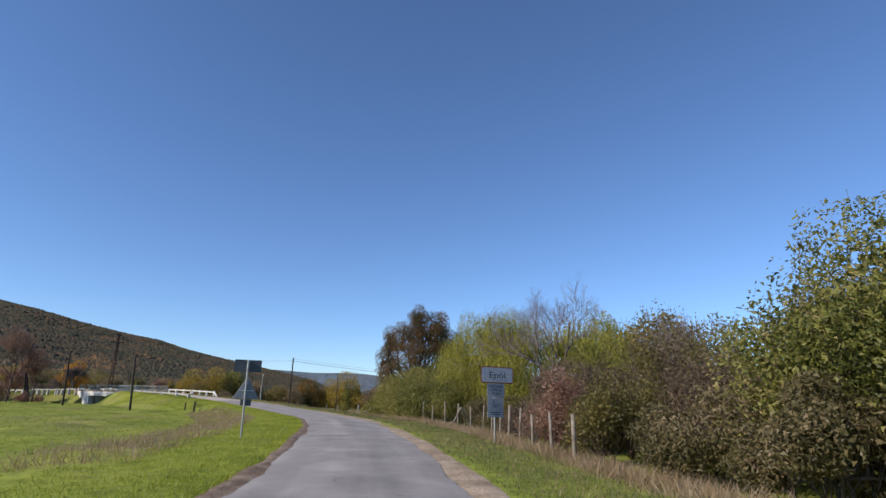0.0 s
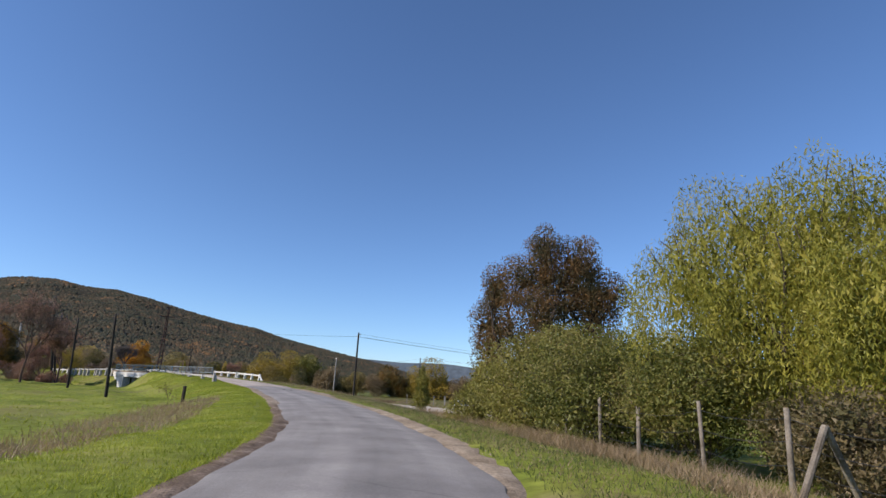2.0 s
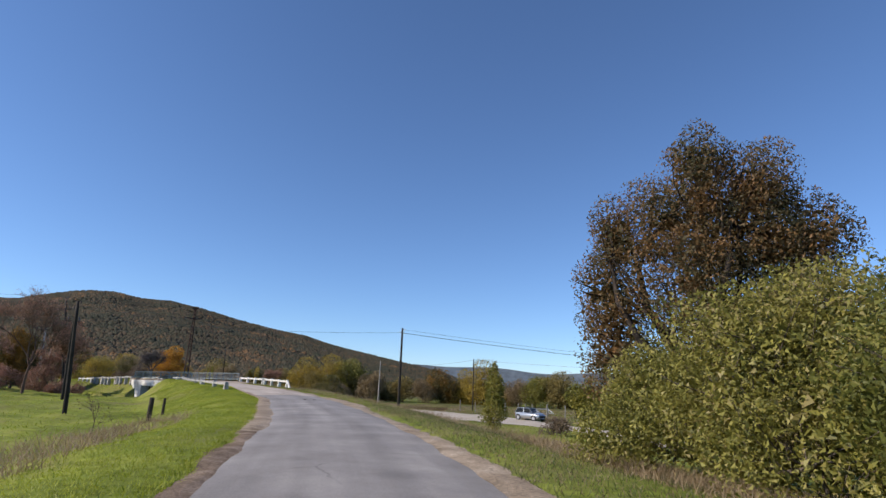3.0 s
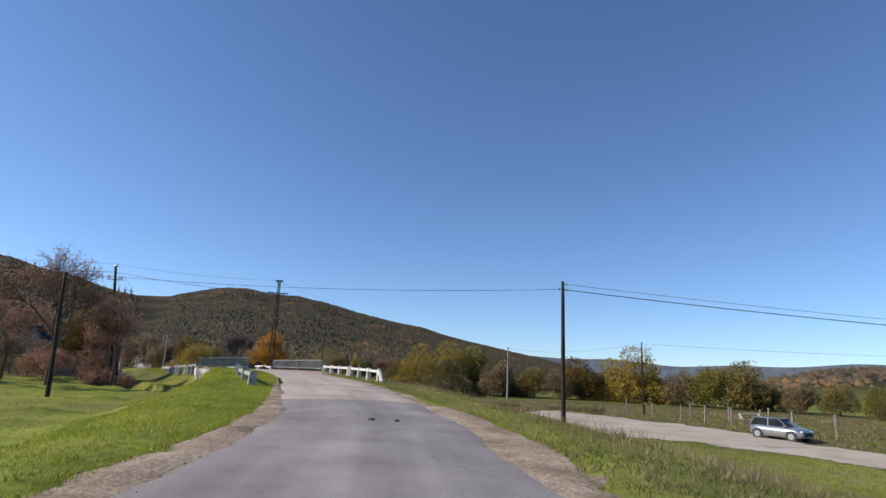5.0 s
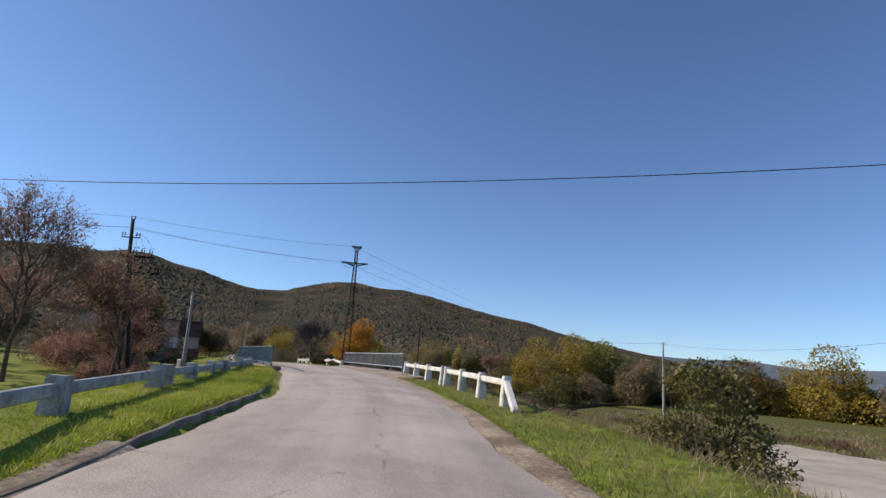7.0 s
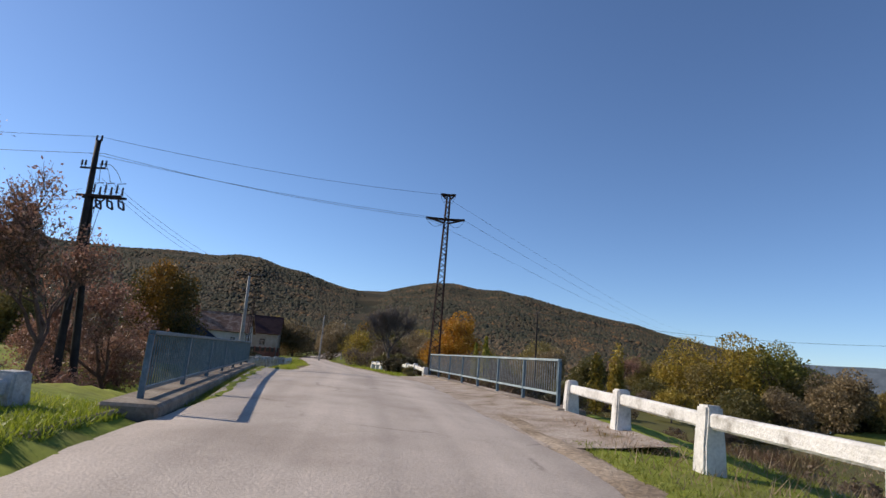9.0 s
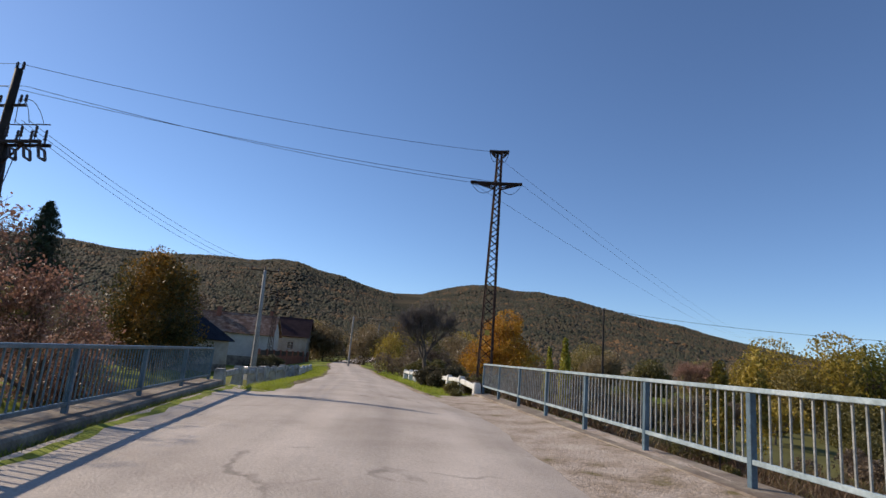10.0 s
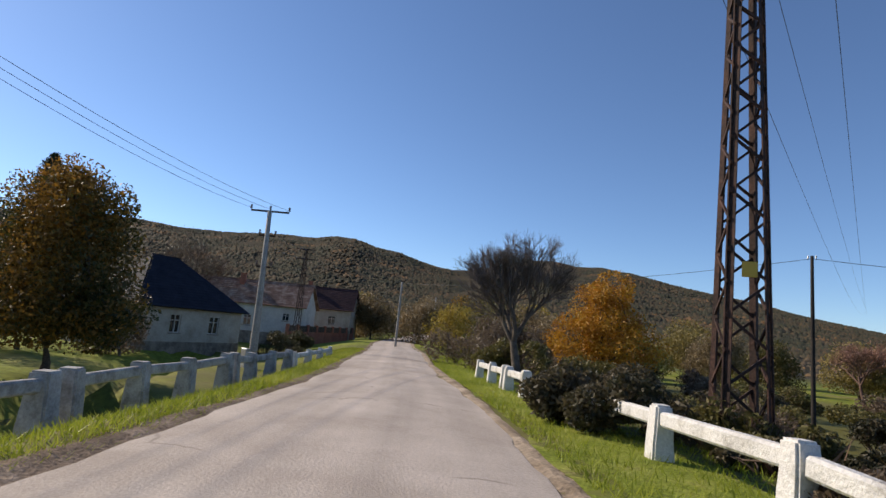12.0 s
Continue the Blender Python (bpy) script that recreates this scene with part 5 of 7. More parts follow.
pts = [(-0.16, -1.72), (-0.16, -1.52), (-0.11, -1.4), (-0.06, -1.52), (-0.06, -1.72), (0.02, -1.6), (0.1, -1.7), (0.15, -1.55), (0.2, -1.68)]
for (xa, za), (xb, zb) in zip(pts, pts[1:]):
    beam(bm, (xa, -0.016, zt + za), (xb, -0.016, zt + zb), 0.014, 0.006)
beam(bm, (-0.2, -0.016, zt - 1.78), (0.24, -0.016, zt - 1.76), 0.01, 0.006)
part("drawing", bm, M["ink"], sg)
for i, w in enumerate((0.56, 0.44)):
    bm = bmesh.new()
    box(bm, -w / 2, w / 2, -0.017, -0.013, zt - 1.92 - i * 0.08, zt - 1.89 - i * 0.08)
    part("writing_bar", bm, M["ink"], sg)

LS = Vector((-5.0, 21.78, land1(-5.0, 21.78)))
ls = thing("road_sign", LS, "dark square and triangular sign backs on a steel post", "road sign", "", 12)
V, F = tube([(0, 0, -0.3), (-0.03, -0.03, 1.4), (-0.05, -0.08, 2.76 - LS.z)], [0.04, 0.04, 0.04], 10)
hang("post", np_mesh("post", V, F), M["steel"], ls, "", True)
zt = 2.77 - LS.z
plate(1.02, 0.47, 0.02, 0.03, (-0.05, -0.02, zt - 0.24), "sign_back", ls, "board", "dark grey back of a board")
bm = bmesh.new()
tri_ = [bm.verts.new(p) for p in ((-0.5, 0, zt - 1.5), (0.5, 0, zt - 1.5), (0.0, 0, zt - 0.64))]
f = bm.faces.new(tri_)
e = bmesh.ops.extrude_face_region(bm, geom=[f])
for v in e["geom"]:
    if isinstance(v, bmesh.types.BMVert):
        v.co.y += 0.02
bmesh.ops.recalc_face_normals(bm, faces=bm.faces[:])
soften(bm, 0.006)
part("triangle", bm, M["sign_grey"], ls, "pale grey back of a triangular sign")
plate(0.4, 0.24, 0.015, 0.02, (0.02, 0, zt - 1.63), "sign_back", ls, "small_plate", "dark back of a small plate")
for zb in (0.3, 1.2):
    bm = bmesh.new()
    box(bm, -0.3, 0.3, -0.015, 0.0, zt - zb, zt - zb + 0.04)
    part("bracket", bm, M["steel"], ls)

# two dark stumps of an old fence on the bank
for x, y, h, r in ((-20.3, 67.8, 1.15, 0.13), (-22.9, 73.0, 0.95, 0.09)):
    z = land1(x, y)
    bm = bmesh.new()
    cyl(bm, r, -0.3, h, 9, r * 0.86)
    for v in bm.verts:
        v.co.x += 0.02 * math.sin(v.co.z * 7)
    soften(bm, 0.012)
    ob = part("wooden_post", bm, M["dark_wood"], None)
    ob.location = (x, y, z)
    tagged(ob, "short dark wooden post on the grassy bank", "post", "posts on the bank")

# ---- wooden fence with wire by the hedge ----
FENCE = smooth_line([(6.2, 15.6, 0, 0), (6.3, 19, 0, 0), (6.5, 24, 0, 0), (6.7, 32, 0, 0), (6.2, 37, 0, 0), (5.4, 41, 0, 0), (4.2, 46, 0, 0), (3.2, 50, 0, 0)], 0.5)[:, :2]
fs = np.r_[0, np.cumsum(np.linalg.norm(np.diff(FENCE, axis=0), axis=1))]
fx = lambda s: np.array([np.interp(s, fs, FENCE[:, 0]), np.interp(s, fs, FENCE[:, 1])])
f0 = fx(0)
fence = thing("wire_fence", (*f0, land1(*f0)), "old wooden post and wire fence along the hedge", "fence")
rng = np.random.default_rng(12)
tops = []
s = 0.6
while s < fs[-1]:
    x, y = fx(s)
    h = rng.uniform(1.35, 1.75)
    r = rng.uniform(0.045, 0.075)
    z = land1(x, y)
    lx, ly = rng.uniform(-0.07, 0.07, 2)
    V, F = tube([(0, 0, -0.3), (lx * 0.4, ly * 0.4, h * 0.4), (lx, ly, h)], [r, r * 0.95, r * 0.85], 9)
    ob = hang("post", np_mesh("post", V, list(map(tuple, F)) + [tuple(range(18, 27))]), M["grey_wood"], fence, "", True)
    ob.location = (x - f0[0], y - f0[1], z - land1(*f0))
    tops.append((x + lx - f0[0], y + ly - f0[1], z - land1(*f0), h))
    s += rng.uniform(2.2, 2.9)
for frac in (0.35, 0.62, 0.88):
    pts = []
    for a, b in zip(tops, tops[1:]):
        for u in (0, 0.33, 0.66):
            p = [a[i] + (b[i] - a[i]) * u for i in range(4)]
            pts.append((p[0], p[1] - 0.0, p[2] + p[3] * frac - 0.12 * u * (1 - u) * 4))
    V, F = tube(pts, np.full(len(pts), 0.006), 4)
    hang("wire", np_mesh("wire", V, F), M["cable"], fence, "slack rusty wire")
for x, y in ((8.0, 24.5), (6.0, 37.5)):
    for dx, dy in ((0.9, 0.5), (-0.9, -0.4)):
        V, F = tube([(x - f0[0], y - f0[1], 1.35), (x + dx - f0[0], y + dy - f0[1], -0.2)], [0.06, 0.06], 8)
        hang("strut", np_mesh("strut", V, F), M["grey_wood"], fence)

# concrete fence posts along the far side of the gravel lot
rng = np.random.default_rng(5)
for i, (x, y) in enumerate([(-11.2, 145.1), (-8.2, 140.5), (-5.3, 137.0), (-3.1, 134.6), (-1.0, 131.4), (1.0, 128.3), (3.0, 125.2), (5.2, 121.5), (7.6, 117), (10, 112.5), (12.5, 108), (-3.5, 146), (0.5, 143), (4, 139.5)]):
    bm = bmesh.new()
    box(bm, -0.07, 0.07, -0.07, 0.07, -0.3, rng.uniform(1.75, 2.05))
    soften(bm, 0.015)
    ob = part("concrete_post", bm, M["post_concrete"], None)
    ob.matrix_basis = pose(x, y, land1(x, y), rng.uniform(-3, 3), rng.uniform(-3, 3), rng.uniform(0, 40))
    tagged(ob, "weathered concrete fence post beside the gravel lot", "fence post", "posts beside the lot")
# low white frame lying in the grass
fr = thing("white_frame", (4.1, 150.0, land1(4.1, 150)), "low white-painted tubular frame standing on grass", "frame", "", 20)
for a, b in (((-1.6, -0.8, 0.05), (1.6, -0.8, 0.05)), ((-1.2, 0.6, 0.75), (1.2, 0.6, 0.75)), ((-1.6, -0.8, 0.05), (-1.2, 0.6, 0.75)), ((1.6, -0.8, 0.05), (1.2, 0.6, 0.75)), ((-1.2, 0.6, 0.75), (-1.2, 0.6, 0)), ((1.2, 0.6, 0.75), (1.2, 0.6, 0))):
    V, F = tube([a, b], [0.07, 0.07], 8)
    hang("tube", np_mesh("tube", V, F), M["sign_white"], fr)


# loose clods on the asphalt
rng = np.random.default_rng(8)
for x, y, r in ((-16.69, 79.54, 0.1), (-16.11, 79.79, 0.08), (-19.3, 90.5, 0.05), (-21.5, 93.3, 0.05)):
    bm = bmesh.new()
    bmesh.ops.create_icosphere(bm, subdivisions=2, radius=r)
    for v in bm.verts:
        v.co *= rng.uniform(0.75, 1.2)
        v.co.z *= 0.45
    k = row_near(x, y)
    ob = part("dirt_clod", bm, M["dark_wood"], None)
    ob.location = (x, y, CL[k, 2] + 0.03)
    tagged(ob, "small dark dirt clod lying on the road", "clod", "clods on the road")


# ---- silver car ----
def car(at, turn):
    t = thing("car", at, "silver compact SUV parked on pale gravel", "car", "", turn)
    sect = [(-2.05, 0.62, 0.45, 0.95), (-1.95, 0.78, 0.3, 1.0), (-1.3, 0.88, 0.22, 1.02), (0.0, 0.9, 0.22, 0.98), (0.9, 0.9, 0.22, 0.97), (1.5, 0.88, 0.24, 0.93), (1.95, 0.78, 0.28, 0.82), (2.1, 0.6, 0.4, 0.68)]
    bm = bmesh.new()
    rings = []
    for x, w, z0, z1 in sect:
        zm = (z0 + z1) / 2
        rings.append([bm.verts.new(p) for p in ((x, -w * 0.94, z0), (x, -w, zm), (x, -w * 0.93, z1), (x, -w * 0.5, z1 + 0.03), (x, w * 0.5, z1 + 0.03), (x, w * 0.93, z1), (x, w, zm), (x, w * 0.94, z0))])
    for a, b in zip(rings, rings[1:]):
        for i in range(8):
            bm.faces.new((a[i], a[(i + 1) % 8], b[(i + 1) % 8], b[i]))
    bm.faces.new(rings[0])
    bm.faces.new(rings[-1][::-1])
    soften(bm, 0.03, 2)
    part("body", bm, M["car_paint"], t, "", True)

    def cabin(rows, mat, name, grow=0.0):
        b2 = bmesh.new()
        lower = [b2.verts.new((x + (grow if x > 0 else -grow), s * (w + grow), z)) for x, w, z in rows[:2] for s in (-1, 1)]
        upper = [b2.verts.new((x + (grow if x > 0 else -grow), s * (w + grow), z)) for x, w, z in rows[2:] for s in (-1, 1)]
        for q in ((lower[0], lower[1], upper[1], upper[0]), (lower[3], lower[2], upper[2], upper[3]), (lower[2], lower[0], upper[0], upper[2]), (lower[1], lower[3], upper[3], upper[1]), upper[0:2] + [upper[3], upper[2]]):
            b2.faces.new(q)
        bmesh.ops.recalc_face_normals(b2, faces=b2.faces[:])
        soften(b2, 0.05, 2)
        return part(name, b2, M[mat], t, "", True)

    cabin([(-1.9, 0.8, 0.98), (1.05, 0.8, 0.97), (-1.6, 0.66, 1.5), (0.3, 0.66, 1.52)], "pane", "glasshouse")
    bm = bmesh.new()
    v = box(bm, -1.68, 0.36, -0.68, 0.68, 1.5, 1.58)
    soften(bm, 0.03, 2)
    part("roof", bm, M["car_paint"], t, "", True)
    for xa, xb in ((1.08, 0.32), (-0.45, -0.5), (-1.92, -1.62)):
        for s in (-1, 1):
            bm = bmesh.new()
            beam(bm, (xa, s * 0.81, 0.97), (xb, s * 0.675, 1.52), 0.07, 0.05)
            part("pillar", bm, M["car_paint"], t)
    for x in (-1.3, 1.3):
        for s in (-1, 1):
            bm = bmesh.new()
            m = pose(0, 0, 0, 90, 0, 0)
            cyl(bm, 0.34, -0.11, 0.11, 20, None, m)
            soften(bm, 0.03, 1)
            w = part("wheel", bm, M["rubber"], t, "", True)
            w.location = (x, s * 0.8, 0.34)
            bm = bmesh.new()
            cyl(bm, 0.22, -0.005, 0.015, 16, None, pose(0, s * 0.115, 0, 90, 0, 0))
            part("rim", bm, M["alloy"], w)
            bm = bmesh.new()
            cyl(bm, 0.41, -0.03, 0.03, 20, None, pose(x, s * 0.885, 0.36, 90, 0, 0))
            part("wheel_arch", bm, M["trim"], t)
    for s in (-1, 1):
        for x, mat, name in ((2.0, "lens", "headlight"), (-2.0, "lamp_red", "tail_light")):
            bm = bmesh.new()
            box(bm, x - 0.09, x + 0.06, s * 0.62 - 0.14, s * 0.62 + 0.14, 0.66, 0.8)
            soften(bm, 0.025)
            part(name, bm, M[mat], t)
        bm = bmesh.new()
        box(bm, 0.82, 0.98, s * 0.98 - 0.09, s * 0.98 + 0.09, 0.98, 1.1)
        soften(bm, 0.03)
        part("mirror", bm, M["car_paint"], t)
    bm = bmesh.new()
    box(bm, 2.02, 2.12, -0.45, 0.45, 0.42, 0.62)
    soften(bm, 0.02)
    part("grille", bm, M["trim"], t)
    bm = bmesh.new()
    box(bm, 2.11, 2.13, -0.26, 0.26, 0.32, 0.42)
    part("number_plate", bm, M["sign_white"], t, "white number plate")
    return t


car((0.3, 117.4, land1(0.3, 117.4) + 0.035), math.degrees(math.atan2(-0.68, 0.73)))


# ---- houses ----
def house(corner, along, length, depth, base, eave, ridge, wall, roof, label, hip=0.0, windows=(), door=None, chimney=None):
    """corner: the front wall's first corner; along: the wall's direction in degrees; the house lies to the left of it."""
    t = thing("house", (*corner, base), label, "house", "village houses", along)
    h, e, r = 0, eave - base, ridge - base
    th = 0.3
    for name, x0, x1, y0, y1 in (("front_wall", 0, length, 0, th), ("back_wall", 0, length, depth - th, depth), ("side_wall", 0, th, th, depth - th), ("side_wall", length - th, length, th, depth - th)):
        bm = bmesh.new()
        if name == "front_wall" and windows:
            # wall with openings
            xs = [x0] + sorted(v for w in windows for v in (w[0], w[0] + w[2])) + [x1]
            for i in range(len(xs) - 1):
                if i % 2 == 0:
                    box(bm, xs[i], xs[i + 1], y0, y1, -1, e)
                else:
                    w = [w for w in windows if abs(w[0] - xs[i]) < 1e-6][0]
                    box(bm, xs[i], xs[i + 1], y0, y1, -1, w[1])
                    box(bm, xs[i], xs[i + 1], y0, y1, w[1] + w[3], e)
        else:
            box(bm, x0, x1, y0, y1, -1, e)
        part(name, bm, M[wall], t)
    bm = bmesh.new()
    box(bm, -0.04, length + 0.04, -0.04, 0.0, -1, 0.5)
    part("plinth", bm, M["concrete"], t, "darker base course")
    for wx, wz, ww, wh in windows:
        bm = bmesh.new()
        box(bm, wx, wx + ww, 0.18, 0.22, wz, wz + wh)
        win = part("window", bm, M["pane"], t, "dark window pane")
        bm = bmesh.new()
        f = 0.07
        box(bm, wx, wx + f, 0.08, 0.17, wz, wz + wh)
        box(bm, wx + ww - f, wx + ww, 0.08, 0.17, wz, wz + wh)
        box(bm, wx + ww / 2 - f / 2, wx + ww / 2 + f / 2, 0.08, 0.17, wz, wz + wh)
        box(bm, wx + f, wx + ww - f, 0.09, 0.16, wz, wz + f)
        box(bm, wx + f, wx + ww - f, 0.09, 0.16, wz + wh - f, wz + wh)
        box(bm, wx + f, wx + ww - f, 0.09, 0.16, wz + wh * 0.65, wz + wh * 0.65 + f)
        part("frame", bm, M["plaster_white"], win)
        bm = bmesh.new()
        box(bm, wx - 0.08, wx + ww + 0.08, -0.1, 0.1, wz - 0.08, wz - 0.003)
        part("sill", bm, M["concrete"], win)
    o = 0.45
    yr = depth / 2
    A, B, C, D = (-o, -o, e - 0.1), (length + o, -o, e - 0.1), (length + o, depth + o, e - 0.1), (-o, depth + o, e - 0.1)
    ra, rb = (hip * yr if hip else -o * 0.6, yr, r), (length - hip * yr if hip else length + o * 0.6, yr, r)
    if not hip:
        for x in (0, length):
            bm = bmesh.new()
            q = 0 if x == 0 else -th
            va = [bm.verts.new((x + q + dx, yy, zz)) for dx in (0, th) for yy, zz in ((0, e), (depth, e), (yr, r - 0.25))]
            for f in ((0, 1, 2), (3, 5, 4), (0, 2, 5, 3), (2, 1, 4, 5), (1, 0, 3, 4)):
                bm.faces.new([va[i] for i in f])
            part("gable", bm, M[wall], t)
    faces = [(A, B, rb, ra), (C, D, ra, rb)] + ([(D, A, ra), (B, C, rb)] if hip else [])
    for f in faces:
        bm = bmesh.new()
        vs = [bm.verts.new(p) for p in f]
        fc = bm.faces.new(vs)
        bm.normal_update()
        nrm = fc.normal.copy()
        ex = bmesh.ops.extrude_face_region(bm, geom=[fc])
        for v in ex["geom"]:
            if isinstance(v, bmesh.types.BMVert):
                v.co += nrm * 0.14
        bmesh.ops.recalc_face_normals(bm, faces=bm.faces[:])
        part("roof", bm, M[roof], t)
        if len(f) == 4:
            n = int((Vector(f[3]) - Vector(f[0])).length / 0.42)
            a0, a1, b0, b1 = Vector(f[0]), Vector(f[3]), Vector(f[1]), Vector(f[2])
            for i in range(1, n):
                u = i / n
                bm = bmesh.new()
                beam(bm, a0.lerp(a1, u) + nrm * 0.15, b0.lerp(b1, u) + nrm * 0.15, 0.09, 0.035)
                part("tile_course", bm, M[roof], t)
    bm = bmesh.new()
    beam(bm, Vector(ra) + Vector((0, 0, 0.16)), Vector(rb) + Vector((0, 0, 0.16)), 0.25, 0.14)
    part("ridge_cap", bm, M[roof], t)
    if chimney:
        bm = bmesh.new()
        box(bm, chimney - 0.3, chimney + 0.3, yr - 1.1, yr - 0.5, e, r + 0.8)
        box(bm, chimney - 0.36, chimney + 0.36, yr - 1.16, yr - 0.44, r + 0.8, r + 0.92)
        part("chimney", bm, M["brick"], t)
    if door:
        bm = bmesh.new()
        box(bm, door, door + 1.0, -0.05, 0.0, 0.15, 2.2)
        part("door", bm, M["timber"], t)
    return t


W1 = [(3.3, 1.25, 1.05, 1.55), (7.5, 1.25, 1.15, 1.55)]
house((-102.5, 134.0), 116, 11.4, 9.0, -0.6, 2.8, 7.1, "plaster", "slate", "cream plastered house with a dark blue hipped roof", 0.95, W1)
house((-128.0, 144.7), 50, 15.0, 7.2, 0.2, 4.1, 7.1, "plaster_white", "tile", "long old house with a weathered clay tile roof", 0.0, [(3.4, 1.2, 1.0, 1.3), (7.6, 1.2, 1.0, 1.3), (12.4, 2.1, 0.9, 0.95)], None, 6.0)
house((-137.2, 160.2), 50, 12.5, 8.0, 1.1, 4.6, 8.0, "plaster", "tile_dark", "cream house with a dark brown roof behind a brick wall", 0.0, [(4.0, 1.2, 1.1, 1.3), (9.0, 1.2, 1.2, 1.3)], None, 5)
house((-212, 232), 55, 9.0, 7.5, land1(-207, 236), land1(-207, 236) + 4.2, land1(-207, 236) + 7.4, "plaster_white", "tile_dark", "small white house at the far end of the road", 0.0, [(3.5, 1.2, 1.2, 1.4)])
for x, y, turn, n in ((-168, 182, 48, 10), (-186, 158, 62, 11), (-232, 214, 40, 10), (-255, 252, 70, 12), (-300, 232, 55, 11)):
    house((x, y), turn, n, 7.5, land1(x, y), land1(x, y) + 3.6, land1(x, y) + 6.8, ("plaster_white", "plaster")[n % 2], ("tile", "tile_dark")[n % 2], "pale village house half hidden by gardens", 0.0, [(2.0, 1.2, 1.1, 1.3), (6.0, 1.2, 1.1, 1.3)])
# brick garden wall with wooden pickets along the village street
gw = thing("garden_fence", (-115.6, 153.0, 0.35), "red brick garden wall topped with brown pickets", "fence", "", 129.6)
bm = bmesh.new()
box(bm, 0, 24, -0.12, 0.12, -0.9, 0.8)
part("wall", bm, M["brick"], gw)
pk = None
for i in range(120):
    if pk is None:
        bm = bmesh.new()
        box(bm, -0.05, 0.05, -0.02, 0.02, 0.805, 1.55)
        pk = part("picket", bm, M["timber"], gw).data
    else:
        hang("picket", pk, None, gw).location.x = i * 0.2
for i in range(9):
    bm = bmesh.new()
    box(bm, -0.17, 0.17, -0.17, 0.17, -0.9, 1.7)
    soften(bm, 0.02)
    part("pier", bm, M["brick"], gw).location.x = i * 3.0


# ---- trees and shrubs ----
def limbs(pile, rng, a, b, r, bend=0.25, sides=6, n=5):
    """A bent tapered limb from a to b."""
    a, b = np.array(a, float), np.array(b, float)
    L = np.linalg.norm(b - a)
    off = rng.normal(size=3) * L * bend * 0.3
    u = np.linspace(0, 1, n)[:, None]
    P = a + (b - a) * u + off * np.sin(u * np.pi)
    pile.add(*tube(P, r * (1 - 0.75 * u[:, 0]), sides))
    return P


def leafy(name, at, lobes, leaves, size, leaf, label, category="tree", trunk=0.15, bark="bark", seed=1, gap=-0.35, f=1.1, group="", droop=0.0, wide=0.85, stem=None, twigs=0, sink=0.0, shell=0.45, fine=5, corners=3, core=None):
    """A tree or shrub: trunk with limbs into each lobe, and a crown of single leaves. Lobes are relative to its foot."""
    rng = np.random.default_rng(seed)
    size *= 1.15 if corners == 3 else 1.0
    if group == "hedge shrubs":                       # close to the road: finer leaves
        leaves, size = int(leaves * 1.6), size * 0.8
        core = 1500 if core is None and gap < -0.15 else core
    z = land1(at[0], at[1]) - sink
    t = thing(name, (at[0], at[1], z), label, category, group)
    lobes = np.asarray(lobes, float)
    pile = Pile()
    mid = lobes[:, :3].mean(0)
    top = stem or max(0.3, lobes[:, 2].min() * 0.8)
    T = limbs(pile, rng, (0, 0, -0.3), (mid[0] * 0.3, mid[1] * 0.3, top), trunk * 1.4, 0.15, 9, 6)
    hub = T[-1]
    for l in lobes:
        P = limbs(pile, rng, hub, l[:3], trunk * 0.75, 0.3, 6, 6)
        for k in range(fine):
            d = rng.normal(size=3)
            d[2] = abs(d[2])
            d /= np.linalg.norm(d)
            limbs(pile, rng, P[rng.integers(2, 6)], l[:3] + d * l[3:] * 0.85, trunk * 0.28, 0.3, 4, 4)
    for k in range(twigs):
        l = lobes[rng.integers(len(lobes))]
        d = rng.normal(size=3)
        d[2] = abs(d[2]) + 0.3
        d /= np.linalg.norm(d)
        limbs(pile, rng, l[:3] * (0.6, 0.6, 0.2), l[:3] + d * l[3:] * rng.uniform(0.85, 1.15), 0.018, 0.25, 3, 4)
    hang("trunk", pile.mesh("trunk", True), M[bark], t)
    P = lobe_points(lobes, leaves, rng, gap, f, seed * 1.37, shell)
    P = P[P[:, 2] > 0.02]
    V, F = leaf_cloud(P, size, rng, wide, droop, 0.4, corners)
    if core:                                          # larger shaded leaves close the inside of a dense crown
        d = rng.normal(size=(core, 3))
        d *= (rng.uniform(0.1, 0.62, core) / np.linalg.norm(d, axis=1))[:, None]
        l = lobes[rng.integers(0, len(lobes), core)]
        Q = l[:, :3] + d * l[:, 3:]
        Q = Q[Q[:, 2] > 0.15]
        V2, F2 = leaf_cloud(Q, min(0.4, size * 2.6), rng, 0.8, 0.0, 0.3, corners)
        V, F = np.concatenate([V, V2]), np.concatenate([F, F2 + len(V)])
    hang("crown", np_mesh("crown", V, F), M[leaf], t)
    return t


